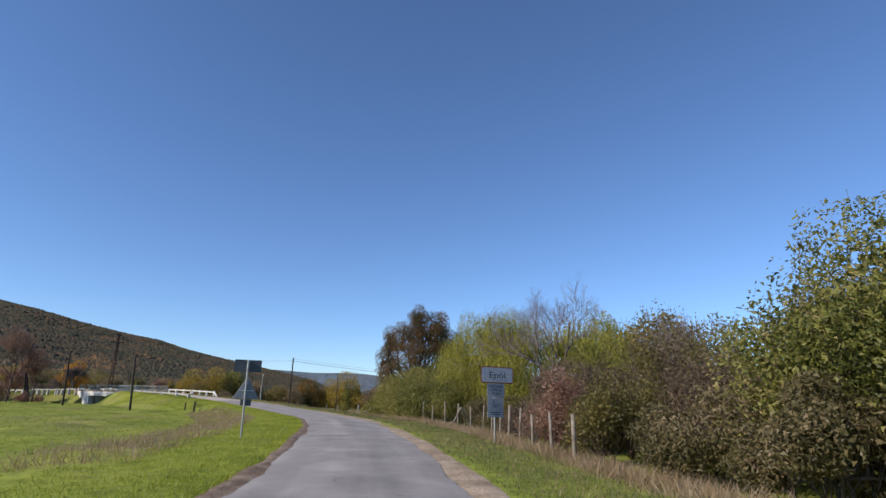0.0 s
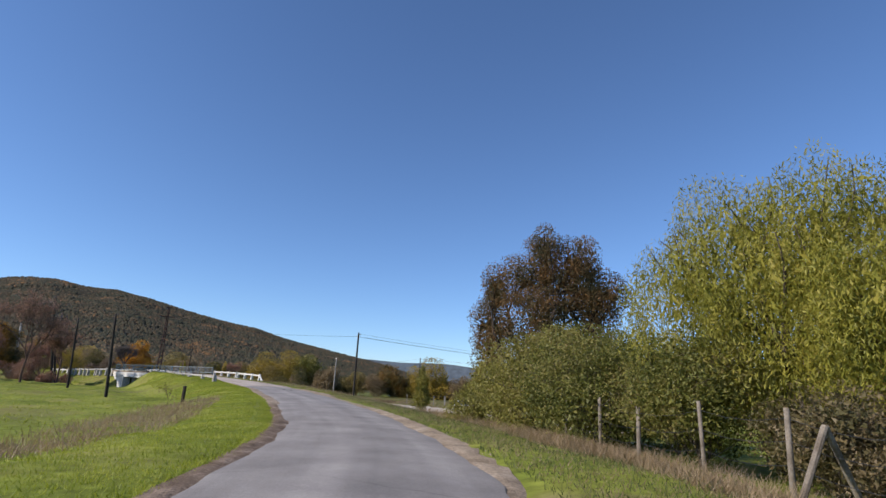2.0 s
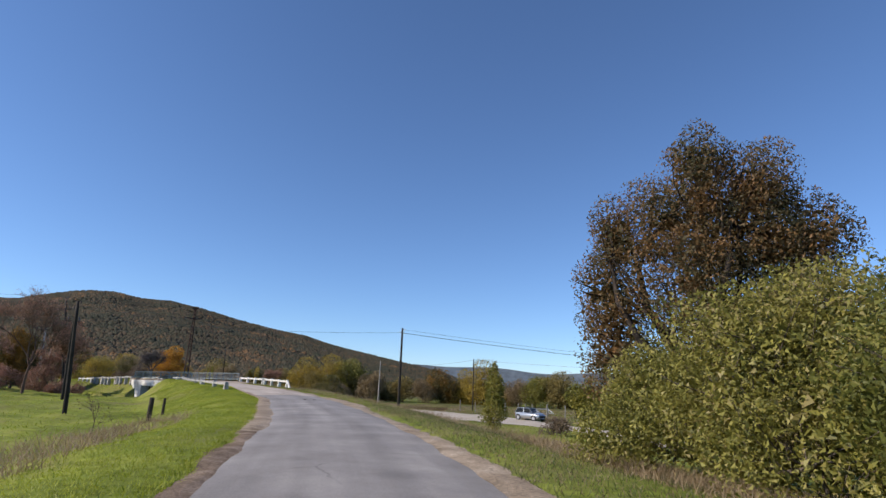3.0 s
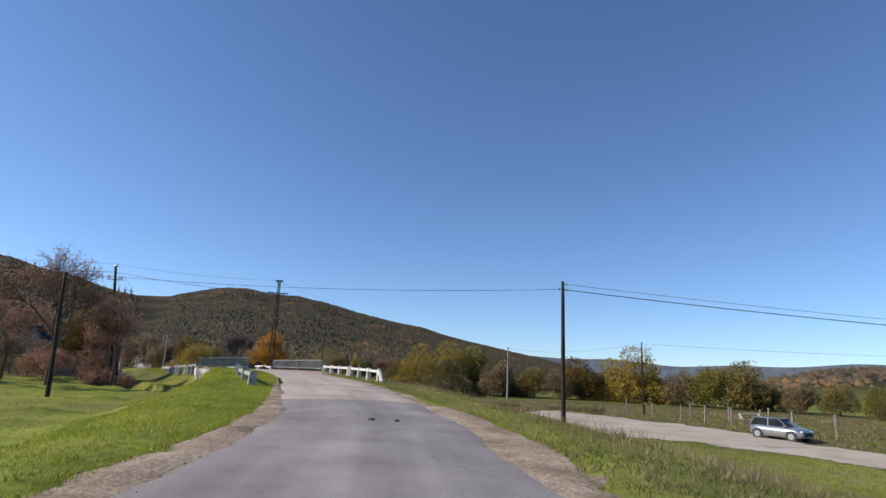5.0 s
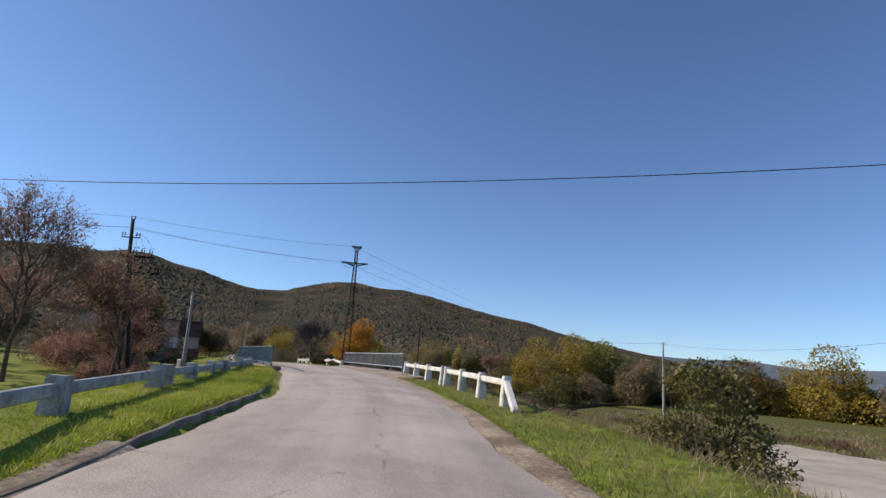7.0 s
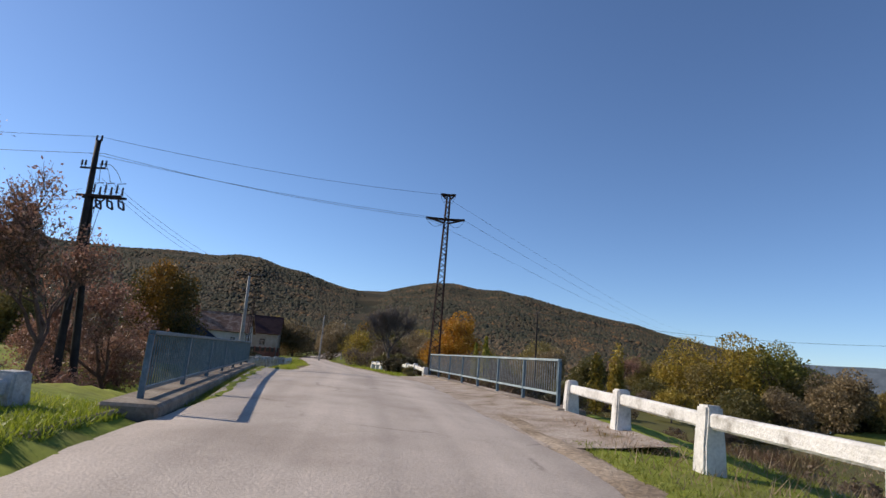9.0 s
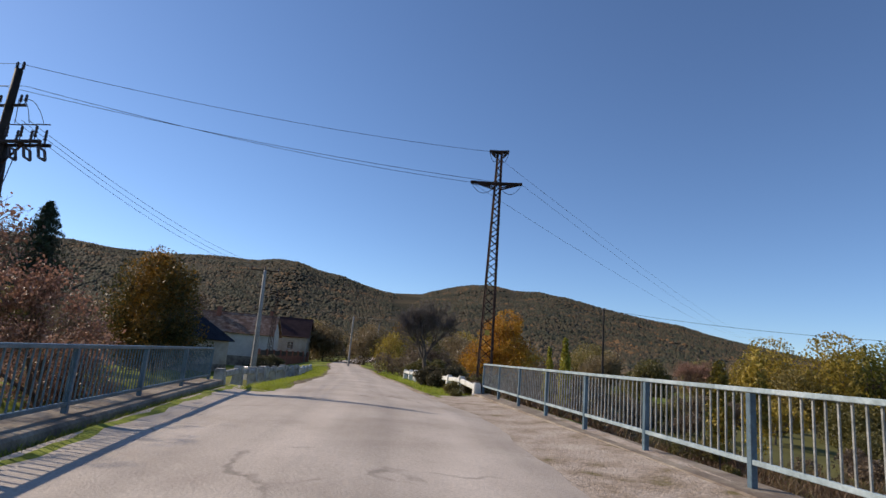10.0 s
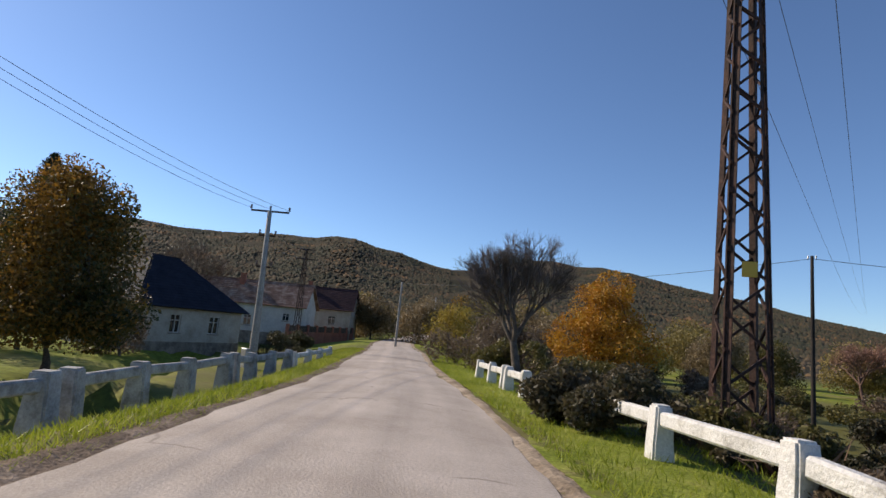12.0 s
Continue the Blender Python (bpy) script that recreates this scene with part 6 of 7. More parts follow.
def bare(name, at, height, spread, r, label, bark="bark", twig="twig_grey", seed=1, depth=5, group="", leaves=0, leaf=None, leaf_size=0.12, lean=(0, 0), forks=4, low=0.36):
    """A leafless or nearly leafless tree grown by forking."""
    rng = np.random.default_rng(seed)
    t = thing(name, (at[0], at[1], land1(*at)), label, "tree", group)
    wood, thin, tips = Pile(), Pile(), []

    def grow(a, d, L, rad, lev):
        n = 4 if lev < 3 else 2
        P = [np.array(a)]
        dd = d.copy()
        for i in range(n):
            dd = dd + rng.normal(size=3) * 0.13
            dd[2] += 0.05
            dd /= np.linalg.norm(dd)
            P.append(P[-1] + dd * L / n)
        P = np.array(P)
        pile = wood if lev < 3 else thin
        pile.add(*tube(P, np.linspace(rad, rad * 0.55, n + 1), (8, 6, 5, 3, 3, 3, 3)[lev]))
        if lev >= 3:
            tips.extend(P[1:])
        if lev >= depth:
            return
        for k in range(forks + (lev > 1)):
            u = rng.uniform(0.45, 1.0) if lev else rng.uniform(0.55, 1.0)
            base = P[0] + (P[-1] - P[0]) * 0
            i = min(n - 1, int(u * n))
            base = P[i] + (P[i + 1] - P[i]) * (u * n - i)
            side = rng.normal(size=3)
            side -= side @ dd * dd
            side /= np.linalg.norm(side)
            nd = dd * (1 - spread) + side * spread * rng.uniform(0.6, 1.2)
            nd[2] += 0.1
            grow(base, nd / np.linalg.norm(nd), L * rng.uniform(0.58, 0.8), rad * 0.55, lev + 1)

    d0 = np.array((lean[0], lean[1], 1.0))
    grow(np.array((0, 0, -0.2)), d0 / np.linalg.norm(d0), height * low + 0.2, r, 0)
    hang("trunk", wood.mesh("trunk", True), M[bark], t)
    hang("twig_fan", thin.mesh("twigs"), M[twig], t)
    if leaves:
        tips = np.array(tips)
        P = tips[rng.integers(0, len(tips), leaves)] + rng.normal(size=(leaves, 3)) * 0.14
        V, F = leaf_cloud(P, leaf_size, rng)
        hang("leaves", np_mesh("leaves", V, F), M[leaf], t)
    return t


def willow(at, lobes, strands, label, seed, leaf="lf_willow", size=0.15, length=(1.2, 3.0), trunk=0.3, group="willows"):
    """Drooping strands of narrow leaves from a domed crown."""
    rng = np.random.default_rng(seed)
    t = thing("willow_tree", (at[0], at[1], land1(*at)), label, "tree", group)
    lobes = np.asarray(lobes, float)
    pile = Pile()
    T = limbs(pile, rng, (0, 0, -0.3), (0.2, 0, lobes[:, 2].min() * 0.6), trunk * 1.3, 0.2, 9, 5)
    for l in lobes:
        P = limbs(pile, rng, T[-1], l[:3], trunk * 0.6, 0.3, 6, 6)
        for k in range(6):
            d = rng.normal(size=3)
            d[2] = abs(d[2])
            d /= np.linalg.norm(d)
            limbs(pile, rng, P[rng.integers(2, 6)], l[:3] + d * l[3:] * 0.9, trunk * 0.2, 0.35, 4, 5)
    hang("trunk", pile.mesh("trunk", True), M["bark"], t)
    S = lobe_points(lobes, strands, rng, -0.5, 0.7, seed, 0.75)
    n = 11
    L = rng.uniform(*length, strands)
    drift = rng.normal(size=(strands, 2)) * 0.25
    u = np.linspace(0, 1, n)
    P = np.repeat(S[:, None], n, 1)
    P[..., 2] -= L[:, None] * u
    P[..., :2] += drift[:, None] * np.sin(u * 1.6)[None, :, None]
    P = (P + rng.normal(size=P.shape) * 0.05).reshape(-1, 3)
    P = P[P[:, 2] > 0.15]
    V, F = leaf_cloud(P, size * 1.15, rng, 0.42, 0.5, 0.4, 3)
    d = rng.normal(size=(2500, 3))
    d *= (rng.uniform(0.1, 0.75, 2500) / np.linalg.norm(d, axis=1))[:, None]
    l = lobes[rng.integers(0, len(lobes), 2500)]
    V2, F2 = leaf_cloud(l[:, :3] + d * l[:, 3:], 0.38, rng, 0.5, 0.6, 0.4, 3)
    V, F = np.concatenate([V, V2]), np.concatenate([F, F2 + len(V)])
    hang("crown", np_mesh("crown", V, F), M[leaf], t)
    return t


def conifer(at, height, width, label, seed, group=""):
    rng = np.random.default_rng(seed)
    t = thing("spruce_tree", (at[0], at[1], land1(*at)), label, "tree", group)
    pile, P = Pile(), []
    pile.add(*tube([(0, 0, -0.3), (0, 0, height * 0.5), (0, 0, height)], [0.28, 0.16, 0.03], 8))
    for z in np.arange(1.2, height, 0.45):
        reach = width * (1 - z / height) ** 0.85 + 0.15
        for k in range(13):
            a = rng.uniform(0, 2 * np.pi)
            R = reach * rng.uniform(0.6, 1.1)
            end = np.array((R * math.cos(a), R * math.sin(a), z - 0.25 * R + rng.normal() * 0.1))
            pile.add(*tube([(0, 0, z), end * (0.5, 0.5, 1) + (0, 0, 0.1), end], [0.05, 0.03, 0.01], 3))
            u = rng.uniform(0.1, 1.05, 26)[:, None]
            P.append(np.array((0, 0, z)) + (end - (0, 0, z)) * u + rng.normal(size=(26, 3)) * 0.16)
    hang("trunk", pile.mesh("trunk"), M["bark"], t)
    V, F = leaf_cloud(np.concatenate(P), 0.7, rng, 0.4, 0.3, 0.4, 3)
    hang("crown", np_mesh("crown", V, F), M["needles"], t)
    return t


def mound(rng, n, rx, ry, h, low=0.35):
    """Lobes heaped over an oblong foot."""
    out = []
    for i in range(n):
        x, y = rng.uniform(-1, 1, 2)
        k = 1 - 0.45 * (x * x + y * y)
        z = h * k * rng.uniform(low, 0.72)
        rr = rng.uniform(0.28, 0.42) * h * 0.8
        out.append((x * rx, y * ry, z, min(rr, rx + 0.6), min(rr, ry + 0.6), rr * rng.uniform(0.7, 1.0)))
    return out


# hedge along the wooden fence, in order along the road
rng = np.random.default_rng(21)
leafy("oleaster_shrub", (11.2, 5.0), mound(rng, 9, 1.6, 2.2, 6.4), 15000, 0.14, "lf_oleaster", "tall grey-green shrub overgrowing the wire fence", "shrub", 0.09, seed=2, group="hedge shrubs", twigs=60, sink=0.1, gap=-0.8, core=3000)
leafy("oleaster_shrub", (12.4, 10.2), mound(rng, 16, 2.1, 2.3, 9.0, 0.3), 34000, 0.15, "lf_hedge", "tall dark green shrub behind the fence", "shrub", 0.09, seed=3, group="hedge shrubs", twigs=70, sink=0.1, gap=-0.9, core=5000)
leafy("oleaster_shrub", (8.9, 8.8), mound(rng, 8, 1.1, 1.8, 3.2), 11000, 0.12, "lf_oleaster", "grey-green shrub with pale leaves at the fence", "shrub", 0.06, seed=85, group="hedge shrubs", twigs=60)
leafy("hedge_shrub", (8.6, 13.6), mound(rng, 9, 1.1, 1.9, 3.1), 12000, 0.12, "lf_oleaster", "olive shrub with pale leaves behind the fence", "shrub", 0.06, seed=4, group="hedge shrubs", twigs=80)
leafy("hedge_shrub", (8.3, 18.2), mound(rng, 8, 1.1, 1.9, 3.6), 9000, 0.12, "lf_olive", "half-bare olive shrub behind the fence", "shrub", 0.07, "twig_brown", seed=5, group="hedge shrubs", twigs=200, gap=-0.1)
leafy("red_shrub", (8.0, 22.9), mound(rng, 8, 0.55, 0.9, 4.0), 11000, 0.09, "lf_red", "reddish autumn shrub behind the town sign", "shrub", 0.06, "twig_brown", seed=6, group="hedge shrubs", twigs=120, gap=-0.2)
leafy("hedge_shrub", (9.4, 25.6), mound(rng, 8, 1.2, 2.0, 4.6), 8000, 0.12, "lf_brown", "half-bare brown shrub with thin twigs", "shrub", 0.07, "twig_brown", seed=7, group="hedge shrubs", twigs=200, gap=0.0)
bare("bare_tree", (10.2, 27.5), 9.0, 0.42, 0.13, "leafless grey tree behind the hedge", "bark", "twig_purple", 31, 6, "bare trees", 250, "lf_brown", 0.08, forks=3)
bare("bare_tree", (12.0, 24.0), 8.2, 0.42, 0.12, "leafless grey tree behind the hedge", "bark", "twig_purple", 32, 6, "bare trees", 250, "lf_brown", 0.08, forks=3)
bare("bare_tree", (15.5, 16.5), 8.0, 0.45, 0.12, "half-bare tree with brown leaves", "bark", "twig_brown", 33, 5, "bare trees", 5000, "lf_brown", 0.12)
leafy("yellow_tree", (17.0, 17.0), mound(rng, 9, 2.2, 2.6, 8.0), 12000, 0.17, "lf_yellow", "orange-yellow tree behind the hedge", "tree", 0.14, seed=9, group="trees behind the hedge")
leafy("yellow_tree", (20.0, 12.0), mound(rng, 9, 2.6, 2.6, 8.6), 11000, 0.2, "lf_olive", "olive-brown tree behind the hedge", "tree", 0.16, seed=10, group="trees behind the hedge")
leafy("yellow_tree", (21.0, 30.0), mound(rng, 9, 2.8, 3.0, 8.5), 11000, 0.22, "lf_yellowgreen", "yellowing tree behind the hedge", "tree", 0.18, seed=11, group="trees behind the hedge")
willow((9.7, 45.3), [(-2.4, 0.6, 5.6, 2.2, 2.4, 2.3), (-0.6, 0.4, 7.4, 2.4, 2.6, 2.5), (1.2, -1.2, 7.6, 2.6, 2.6, 2.5), (2.4, -2.6, 6.4, 2.3, 2.4, 2.3), (-0.8, -1.8, 5.2, 2.4, 2.4, 2.2), (1.4, 1.4, 5.8, 2.6, 2.6, 2.4), (0.4, -4.2, 4.6, 2.2, 2.2, 2.0)], 10500, "big yellow-green weeping willow behind the fence", 41, size=0.135, length=(1.2, 3.0))
for i, (x, y, h) in enumerate(((10.6, 24.6, 4.7), (11.6, 20.6, 6.4), (11.4, 16.2, 5.6), (13.2, 30.0, 7.4))):
    leafy("brown_shrub", (x, y), mound(rng, 10, 1.5, 2.0, h), 9500, 0.12, ("lf_brown", "lf_olive", "lf_brown", "lf_willow")[i], ("tall half-bare brown thicket behind the fence", "tall olive thicket behind the fence", "tall half-bare brown thicket behind the fence", "tall yellow-green willow thicket behind the fence")[i], "shrub", 0.06, "twig_brown", seed=140 + i, group="hedge shrubs", gap=-0.05, twigs=300)
willow((17.5, 44.5), [(-1.8, 0, 6.4, 2.8, 2.8, 2.6), (1.4, 0.5, 7.6, 3.0, 3.0, 2.8), (0.2, -1.6, 5.8, 2.8, 2.6, 2.4)], 1900, "tall yellow-green willow further back", 43, size=0.24)
leafy("hedge_shrub", (9.2, 31.5), mound(rng, 8, 1.2, 1.9, 2.9), 8000, 0.12, "lf_brown", "dry brown thicket of twigs behind the fence", "shrub", 0.05, "twig_brown", seed=12, group="hedge shrubs", twigs=260, gap=0.05)
leafy("hedge_shrub", (8.9, 36.0), mound(rng, 8, 1.1, 1.8, 2.8), 8000, 0.12, "lf_olive", "olive thicket with dry twigs behind the fence", "shrub", 0.05, "twig_brown", seed=13, group="hedge shrubs", twigs=200, gap=-0.1)
leafy("hedge_shrub", (8.0, 40.2), mound(rng, 8, 1.2, 1.9, 3.2), 9000, 0.12, "lf_oleaster", "dry brown-green shrub behind the fence", "shrub", 0.06, seed=14, group="hedge shrubs", twigs=70)
leafy("hedge_shrub", (6.8, 44.5), mound(rng, 10, 1.4, 2.0, 4.6), 16000, 0.12, "lf_hedge", "dense dark green shrub behind the fence", "shrub", 0.07, seed=15, group="hedge shrubs", twigs=70, gap=-0.65)
leafy("hedge_shrub", (5.2, 49.3), mound(rng, 13, 1.7, 2.4, 6.2), 28000, 0.12, "lf_hedge", "dense green hedge shrub close to the road", "shrub", 0.08, seed=16, group="hedge shrubs", twigs=60, gap=-0.6)
leafy("hedge_shrub", (3.7, 53.8), mound(rng, 13, 1.8, 2.4, 6.4), 29000, 0.12, "lf_hedge2", "dense yellow-green hedge shrub close to the road", "shrub", 0.08, seed=17, group="hedge shrubs", twigs=60, gap=-0.55)
leafy("hedge_shrub", (1.7, 57.6), mound(rng, 11, 1.7, 2.0, 4.6), 22000, 0.12, "lf_hedge2", "yellow-green end of the dense hedge", "shrub", 0.08, seed=18, group="hedge shrubs", twigs=50)
leafy("hedge_shrub", (7.5, 56.5), mound(rng, 11, 2.0, 2.6, 8.2), 22000, 0.16, "lf_hedge", "tall green hedge shrub under the linden", "shrub", 0.08, seed=19, group="hedge shrubs", twigs=40, gap=-0.65)
leafy("linden_tree", (5.0, 63.2), [(-0.2, -0.6, 11.4, 1.5, 1.6, 1.9), (-1.2, 0.2, 9.6, 2.0, 2.0, 2.2), (2.0, -0.4, 10.7, 1.7, 1.8, 2.2), (1.2, -0.2, 9.2, 2.2, 2.2, 2.2), (3.6, -0.6, 8.8, 1.7, 1.8, 1.7), (2.9, 0.2, 7.2, 2.2, 2.3, 2.3), (-3.2, 1.1, 9.0, 1.2, 1.3, 1.9), (-3.5, 1.1, 6.6, 1.6, 1.7, 2.2), (-3.3, 1.0, 4.2, 1.7, 1.8, 2.1), (-0.6, -0.4, 6.9, 2.6, 2.5, 2.4), (0.4, 0.2, 4.4, 3.0, 2.6, 2.2), (2.6, 0.4, 4.6, 2.3, 2.3, 2.2), (-2.2, 0.6, 2.2, 1.6, 1.6, 1.6)], 84000, 0.125, "lf_linden",
      "big linden tree with browning leaves", "tree", 0.26, "bark_dark", seed=20, gap=-0.34, f=1.4, stem=2.2, shell=0.35, core=4500)
for x, y, tip, wide_, n, sd in ((-51.3, 129.75, 3.95, 0.24, 2600, 61), (-52.01, 129.8, 3.58, 0.2, 1900, 62)):
    h = tip - land1(x, y)
    spire = [(0.03 * math.sin(k * 2.1 + sd), 0.03 * math.cos(k * 1.7), h - 0.22 - 0.4 * k, wide_ * (0.45 + 0.25 * min(k, 3)), wide_ * (0.45 + 0.25 * min(k, 3)), 0.32) for k in range(max(3, int((h - 0.5) / 0.4)))]
    leafy("young_poplar", (x, y), spire, n, 0.085, "lf_poplar", "slender young yellow-green poplar rising behind the railing", "tree", 0.025, seed=sd, group="young poplars", corners=4)
leafy("young_tree", (-3.4, 71.6), [(0, 0, 1.2, 0.75, 0.75, 1.0), (0.05, 0, 2.3, 0.55, 0.55, 0.9), (0, 0, 3.2, 0.26, 0.26, 0.6)], 3600, 0.12, "lf_yellowgreen", "slender young yellow-green tree on the verge", "tree", 0.035, seed=22, group="young trees", gap=-0.2, stem=0.5)
leafy("young_tree", (1.9, 74.6), [(0, 0, 2.6, 1.1, 1.1, 1.0), (0.5, 0.2, 3.4, 0.8, 0.8, 0.7), (-0.6, 0, 3.0, 0.8, 0.8, 0.7)], 3800, 0.13, "lf_yellowgreen", "young yellow-green tree with a thin forked stem", "tree", 0.04, seed=23, group="young trees", gap=-0.15, stem=1.3)
leafy("young_shrub", (1.2, 88.0), mound(rng, 6, 0.8, 0.8, 2.4), 2600, 0.13, "lf_brown", "small brown shrub at the lot", "shrub", 0.05, seed=24, twigs=50)
leafy("road_bush", (-22.1, 102.6), mound(rng, 10, 1.1, 1.1, 3.5), 9000, 0.12, "lf_olive", "olive bush with dark lower leaves on the bank", "shrub", 0.06, seed=25, gap=-0.15, twigs=60)
leafy("road_bush", (-20.9, 104.8), mound(rng, 6, 0.8, 0.8, 2.3), 3000, 0.12, "lf_brown", "small half-bare bush on the bank", "shrub", 0.04, "twig_brown", seed=26, gap=0.0, twigs=90)

for i, (x, y, h) in enumerate(((-19.6, 106.2, 0.9), (-18.2, 106.9, 0.7), (-16.9, 107.3, 1.1), (-15.6, 107.2, 1.2), (-13.2, 107.6, 0.7), (-11.4, 107.4, 0.8), (-23.5, 108.8, 0.7), (-24.8, 111.3, 0.8), (-21.2, 108.2, 0.8))):
    leafy("dry_weed", (x, y), mound(rng, 4, 0.45, 0.45, h, 0.3), 700, 0.05, "straw" if i % 2 else "lf_brown", "dry brown weed at the edge of the gravel", "weed", 0.012, "twig_brown", seed=150 + i, group="dry weeds", gap=-0.1, twigs=45, fine=2)
bare("sapling", (-17.6, 60.6), 1.7, 0.45, 0.02, "small bare sapling in the meadow", "twig_brown", "twig_brown", 160, 3, "", 40, "lf_olive", 0.08)

# bare and rosy trees in the left meadow
for i, (x, y, h, lf) in enumerate(((-79, 117.5, 6.0, "lf_pink"), (-87, 121.5, 6.0, "lf_brown"), (-76, 105, 5.0, "lf_pink"), (-90, 112, 7.0, "lf_brown"))):
    leafy("meadow_shrub", (x, y), mound(rng, 9, 2.4, 2.4, h), 7000, 0.17, lf, "rosy brown thicket among the meadow trees", "shrub", 0.08, "twig_brown", seed=165 + i, group="meadow thickets", gap=-0.1, twigs=90)
for i, (x, y, h, s) in enumerate([(-62.2, 105.2, 14.5, 51), (-61.6, 111.6, 9.5, 52), (-70.5, 101, 12, 53), (-75.5, 110, 11.5, 54), (-69.5, 118.0, 9.0, 55), (-81, 99, 12.5, 56), (-85, 108, 11.5, 57), (-80, 92, 12, 58), (-94, 92, 12.5, 59), (-100, 100, 12, 60)]):
    bare("rosy_tree", (x, y), h, 0.44, 0.17, "nearly leafless tree with rosy brown leaves in the meadow", "bark_red", "twig_brown", s, 5, "meadow trees", 6500, "lf_pink", 0.15, (0.05, 0.05), 4 if i < 2 else 3)
leafy("meadow_shrub", (-62.6, 112.4), mound(rng, 7, 1.6, 1.6, 3.6), 5000, 0.14, "lf_pink", "rosy brown shrub under the pole", "shrub", 0.06, "twig_brown", seed=61, gap=0.0, twigs=90)
leafy("red_shrub", (-73.0, 119.0), mound(rng, 9, 2.6, 2.2, 5.0), 9000, 0.16, "lf_red", "red autumn shrub beyond the bridge railing", "shrub", 0.08, "twig_brown", seed=62, gap=-0.2, twigs=60)
leafy("garden_tree", (-84.8, 126.7), [(0, 0, 4.2, 3.7, 3.7, 2.7), (-0.6, -0.4, 6.6, 3.0, 3.0, 2.3), (0.8, 0.6, 7.2, 2.5, 2.5, 2.0), (0, 0, 8.9, 1.5, 1.5, 1.3), (0.2, 0.2, 2.6, 3.0, 3.0, 1.5), (1.7, 1.4, 3.2, 2.4, 2.4, 1.9), (-1.9, -1.2, 3.8, 2.2, 2.2, 1.8)], 32000, 0.19, "lf_amber", "round tree turning from green to amber", "tree", 0.22, seed=63, gap=-0.4, stem=1.4, shell=0.3, core=2500)
leafy("garden_tree", (-99, 126.8), mound(rng, 9, 2.6, 2.6, 8.4), 8000, 0.2, "lf_brown", "tall brown garden tree hiding the gable", "tree", 0.14, seed=195, gap=-0.3, twigs=60)
leafy("garden_tree", (-98.3, 132.6), mound(rng, 9, 1.5, 1.5, 5.4), 8000, 0.18, "lf_brown", "brown garden tree beside the house", "tree", 0.12, seed=64, gap=-0.1, twigs=60)
bare("bare_tree", (-68.8, 140.2), 11.2, 0.38, 0.2, "upright leafless tree with fine twigs beside the barrier", "bark", "twig_grey", 65, 6, "bare trees", 0, None, 0.1, (0.12, 0.05), 4, 0.2)
leafy("orange_tree", (-82, 166.9), [(0, 0, 5.5, 3.2, 3.2, 2.8), (-1.0, 0.5, 7.6, 2.6, 2.6, 2.2), (1.0, -0.6, 8.8, 1.9, 1.9, 1.7), (1.8, 0.8, 4.0, 3.2, 3.2, 2.4), (-2.2, -1.4, 4.2, 2.6, 2.6, 2.2)], 16000, 0.24, "lf_orange", "bright orange autumn tree", "tree", 0.18, seed=66, gap=-0.4, stem=2.5)
leafy("yellow_shrub", (-79.5, 163.5), mound(rng, 8, 2.6, 2.0, 4.2), 8000, 0.2, "lf_olive", "olive-yellow shrub below the orange tree", "shrub", 0.08, seed=67, gap=-0.2)
leafy("ivy_clump", (-60.0, 132.4), mound(rng, 10, 1.1, 0.8, 1.7, 0.25), 14000, 0.1, "lf_ivy", "dark ivy clump swallowing the barrier", "shrub", 0.05, seed=68, gap=-0.6, shell=0.6)
leafy("bramble", (-57.6, 132.9), mound(rng, 9, 1.0, 0.9, max(1.2, 2.5 - land1(-57.6, 132.9)), 0.25), 9000, 0.1, "lf_olive", "olive-brown bramble round the foot of the pylon", "shrub", 0.04, "twig_brown", seed=70, gap=-0.2, twigs=90)
leafy("bramble", (-55.3, 129.6), mound(rng, 7, 0.6, 0.4, max(0.9, 2.0 - land1(-55.3, 129.6)), 0.25), 6000, 0.085, "lf_brown", "brown bramble climbing over the barrier rail", "shrub", 0.03, "twig_brown", seed=71, gap=-0.2, twigs=60)
leafy("bramble", (-54.6, 127.5), mound(rng, 6, 0.35, 0.35, 0.75, 0.3), 2600, 0.06, "lf_olive", "small leafy tuft at the foot of the last post", "shrub", 0.02, "twig_brown", seed=401, gap=-0.4, twigs=30)
leafy("bramble", (-56.6, 131.4), mound(rng, 7, 0.9, 0.6, max(0.8, 1.4 - land1(-56.6, 131.4)), 0.25), 6000, 0.09, "lf_ivy", "dark bramble behind the barrier", "shrub", 0.03, "twig_brown", seed=69, gap=-0.3, twigs=40)
leafy("garden_shrub", (-102.5, 146.3), mound(rng, 8, 1.4, 1.4, 3.0), 6000, 0.15, "lf_dark", "dark evergreen shrub before the old house", "shrub", 0.05, seed=172, gap=-0.4)
leafy("garden_shrub", (-106.5, 150.2), mound(rng, 8, 1.2, 1.2, 2.6), 5000, 0.15, "lf_dark", "dark evergreen shrub before the old house", "shrub", 0.05, seed=173, gap=-0.4)
leafy("bramble", (-52.2, 130.9), mound(rng, 10, 2.6, 1.2, 3.5, 0.2), 14000, 0.12, "lf_brown", "dry bramble below the bridge railing", "shrub", 0.04, "twig_brown", seed=72, gap=-0.1, twigs=120)
leafy("bramble", (-40.0, 121.5), mound(rng, 8, 2.0, 1.6, 1.8, 0.2), 8000, 0.11, "lf_olive", "weedy bramble below the barrier", "shrub", 0.04, "twig_brown", seed=73, gap=-0.1, twigs=80)
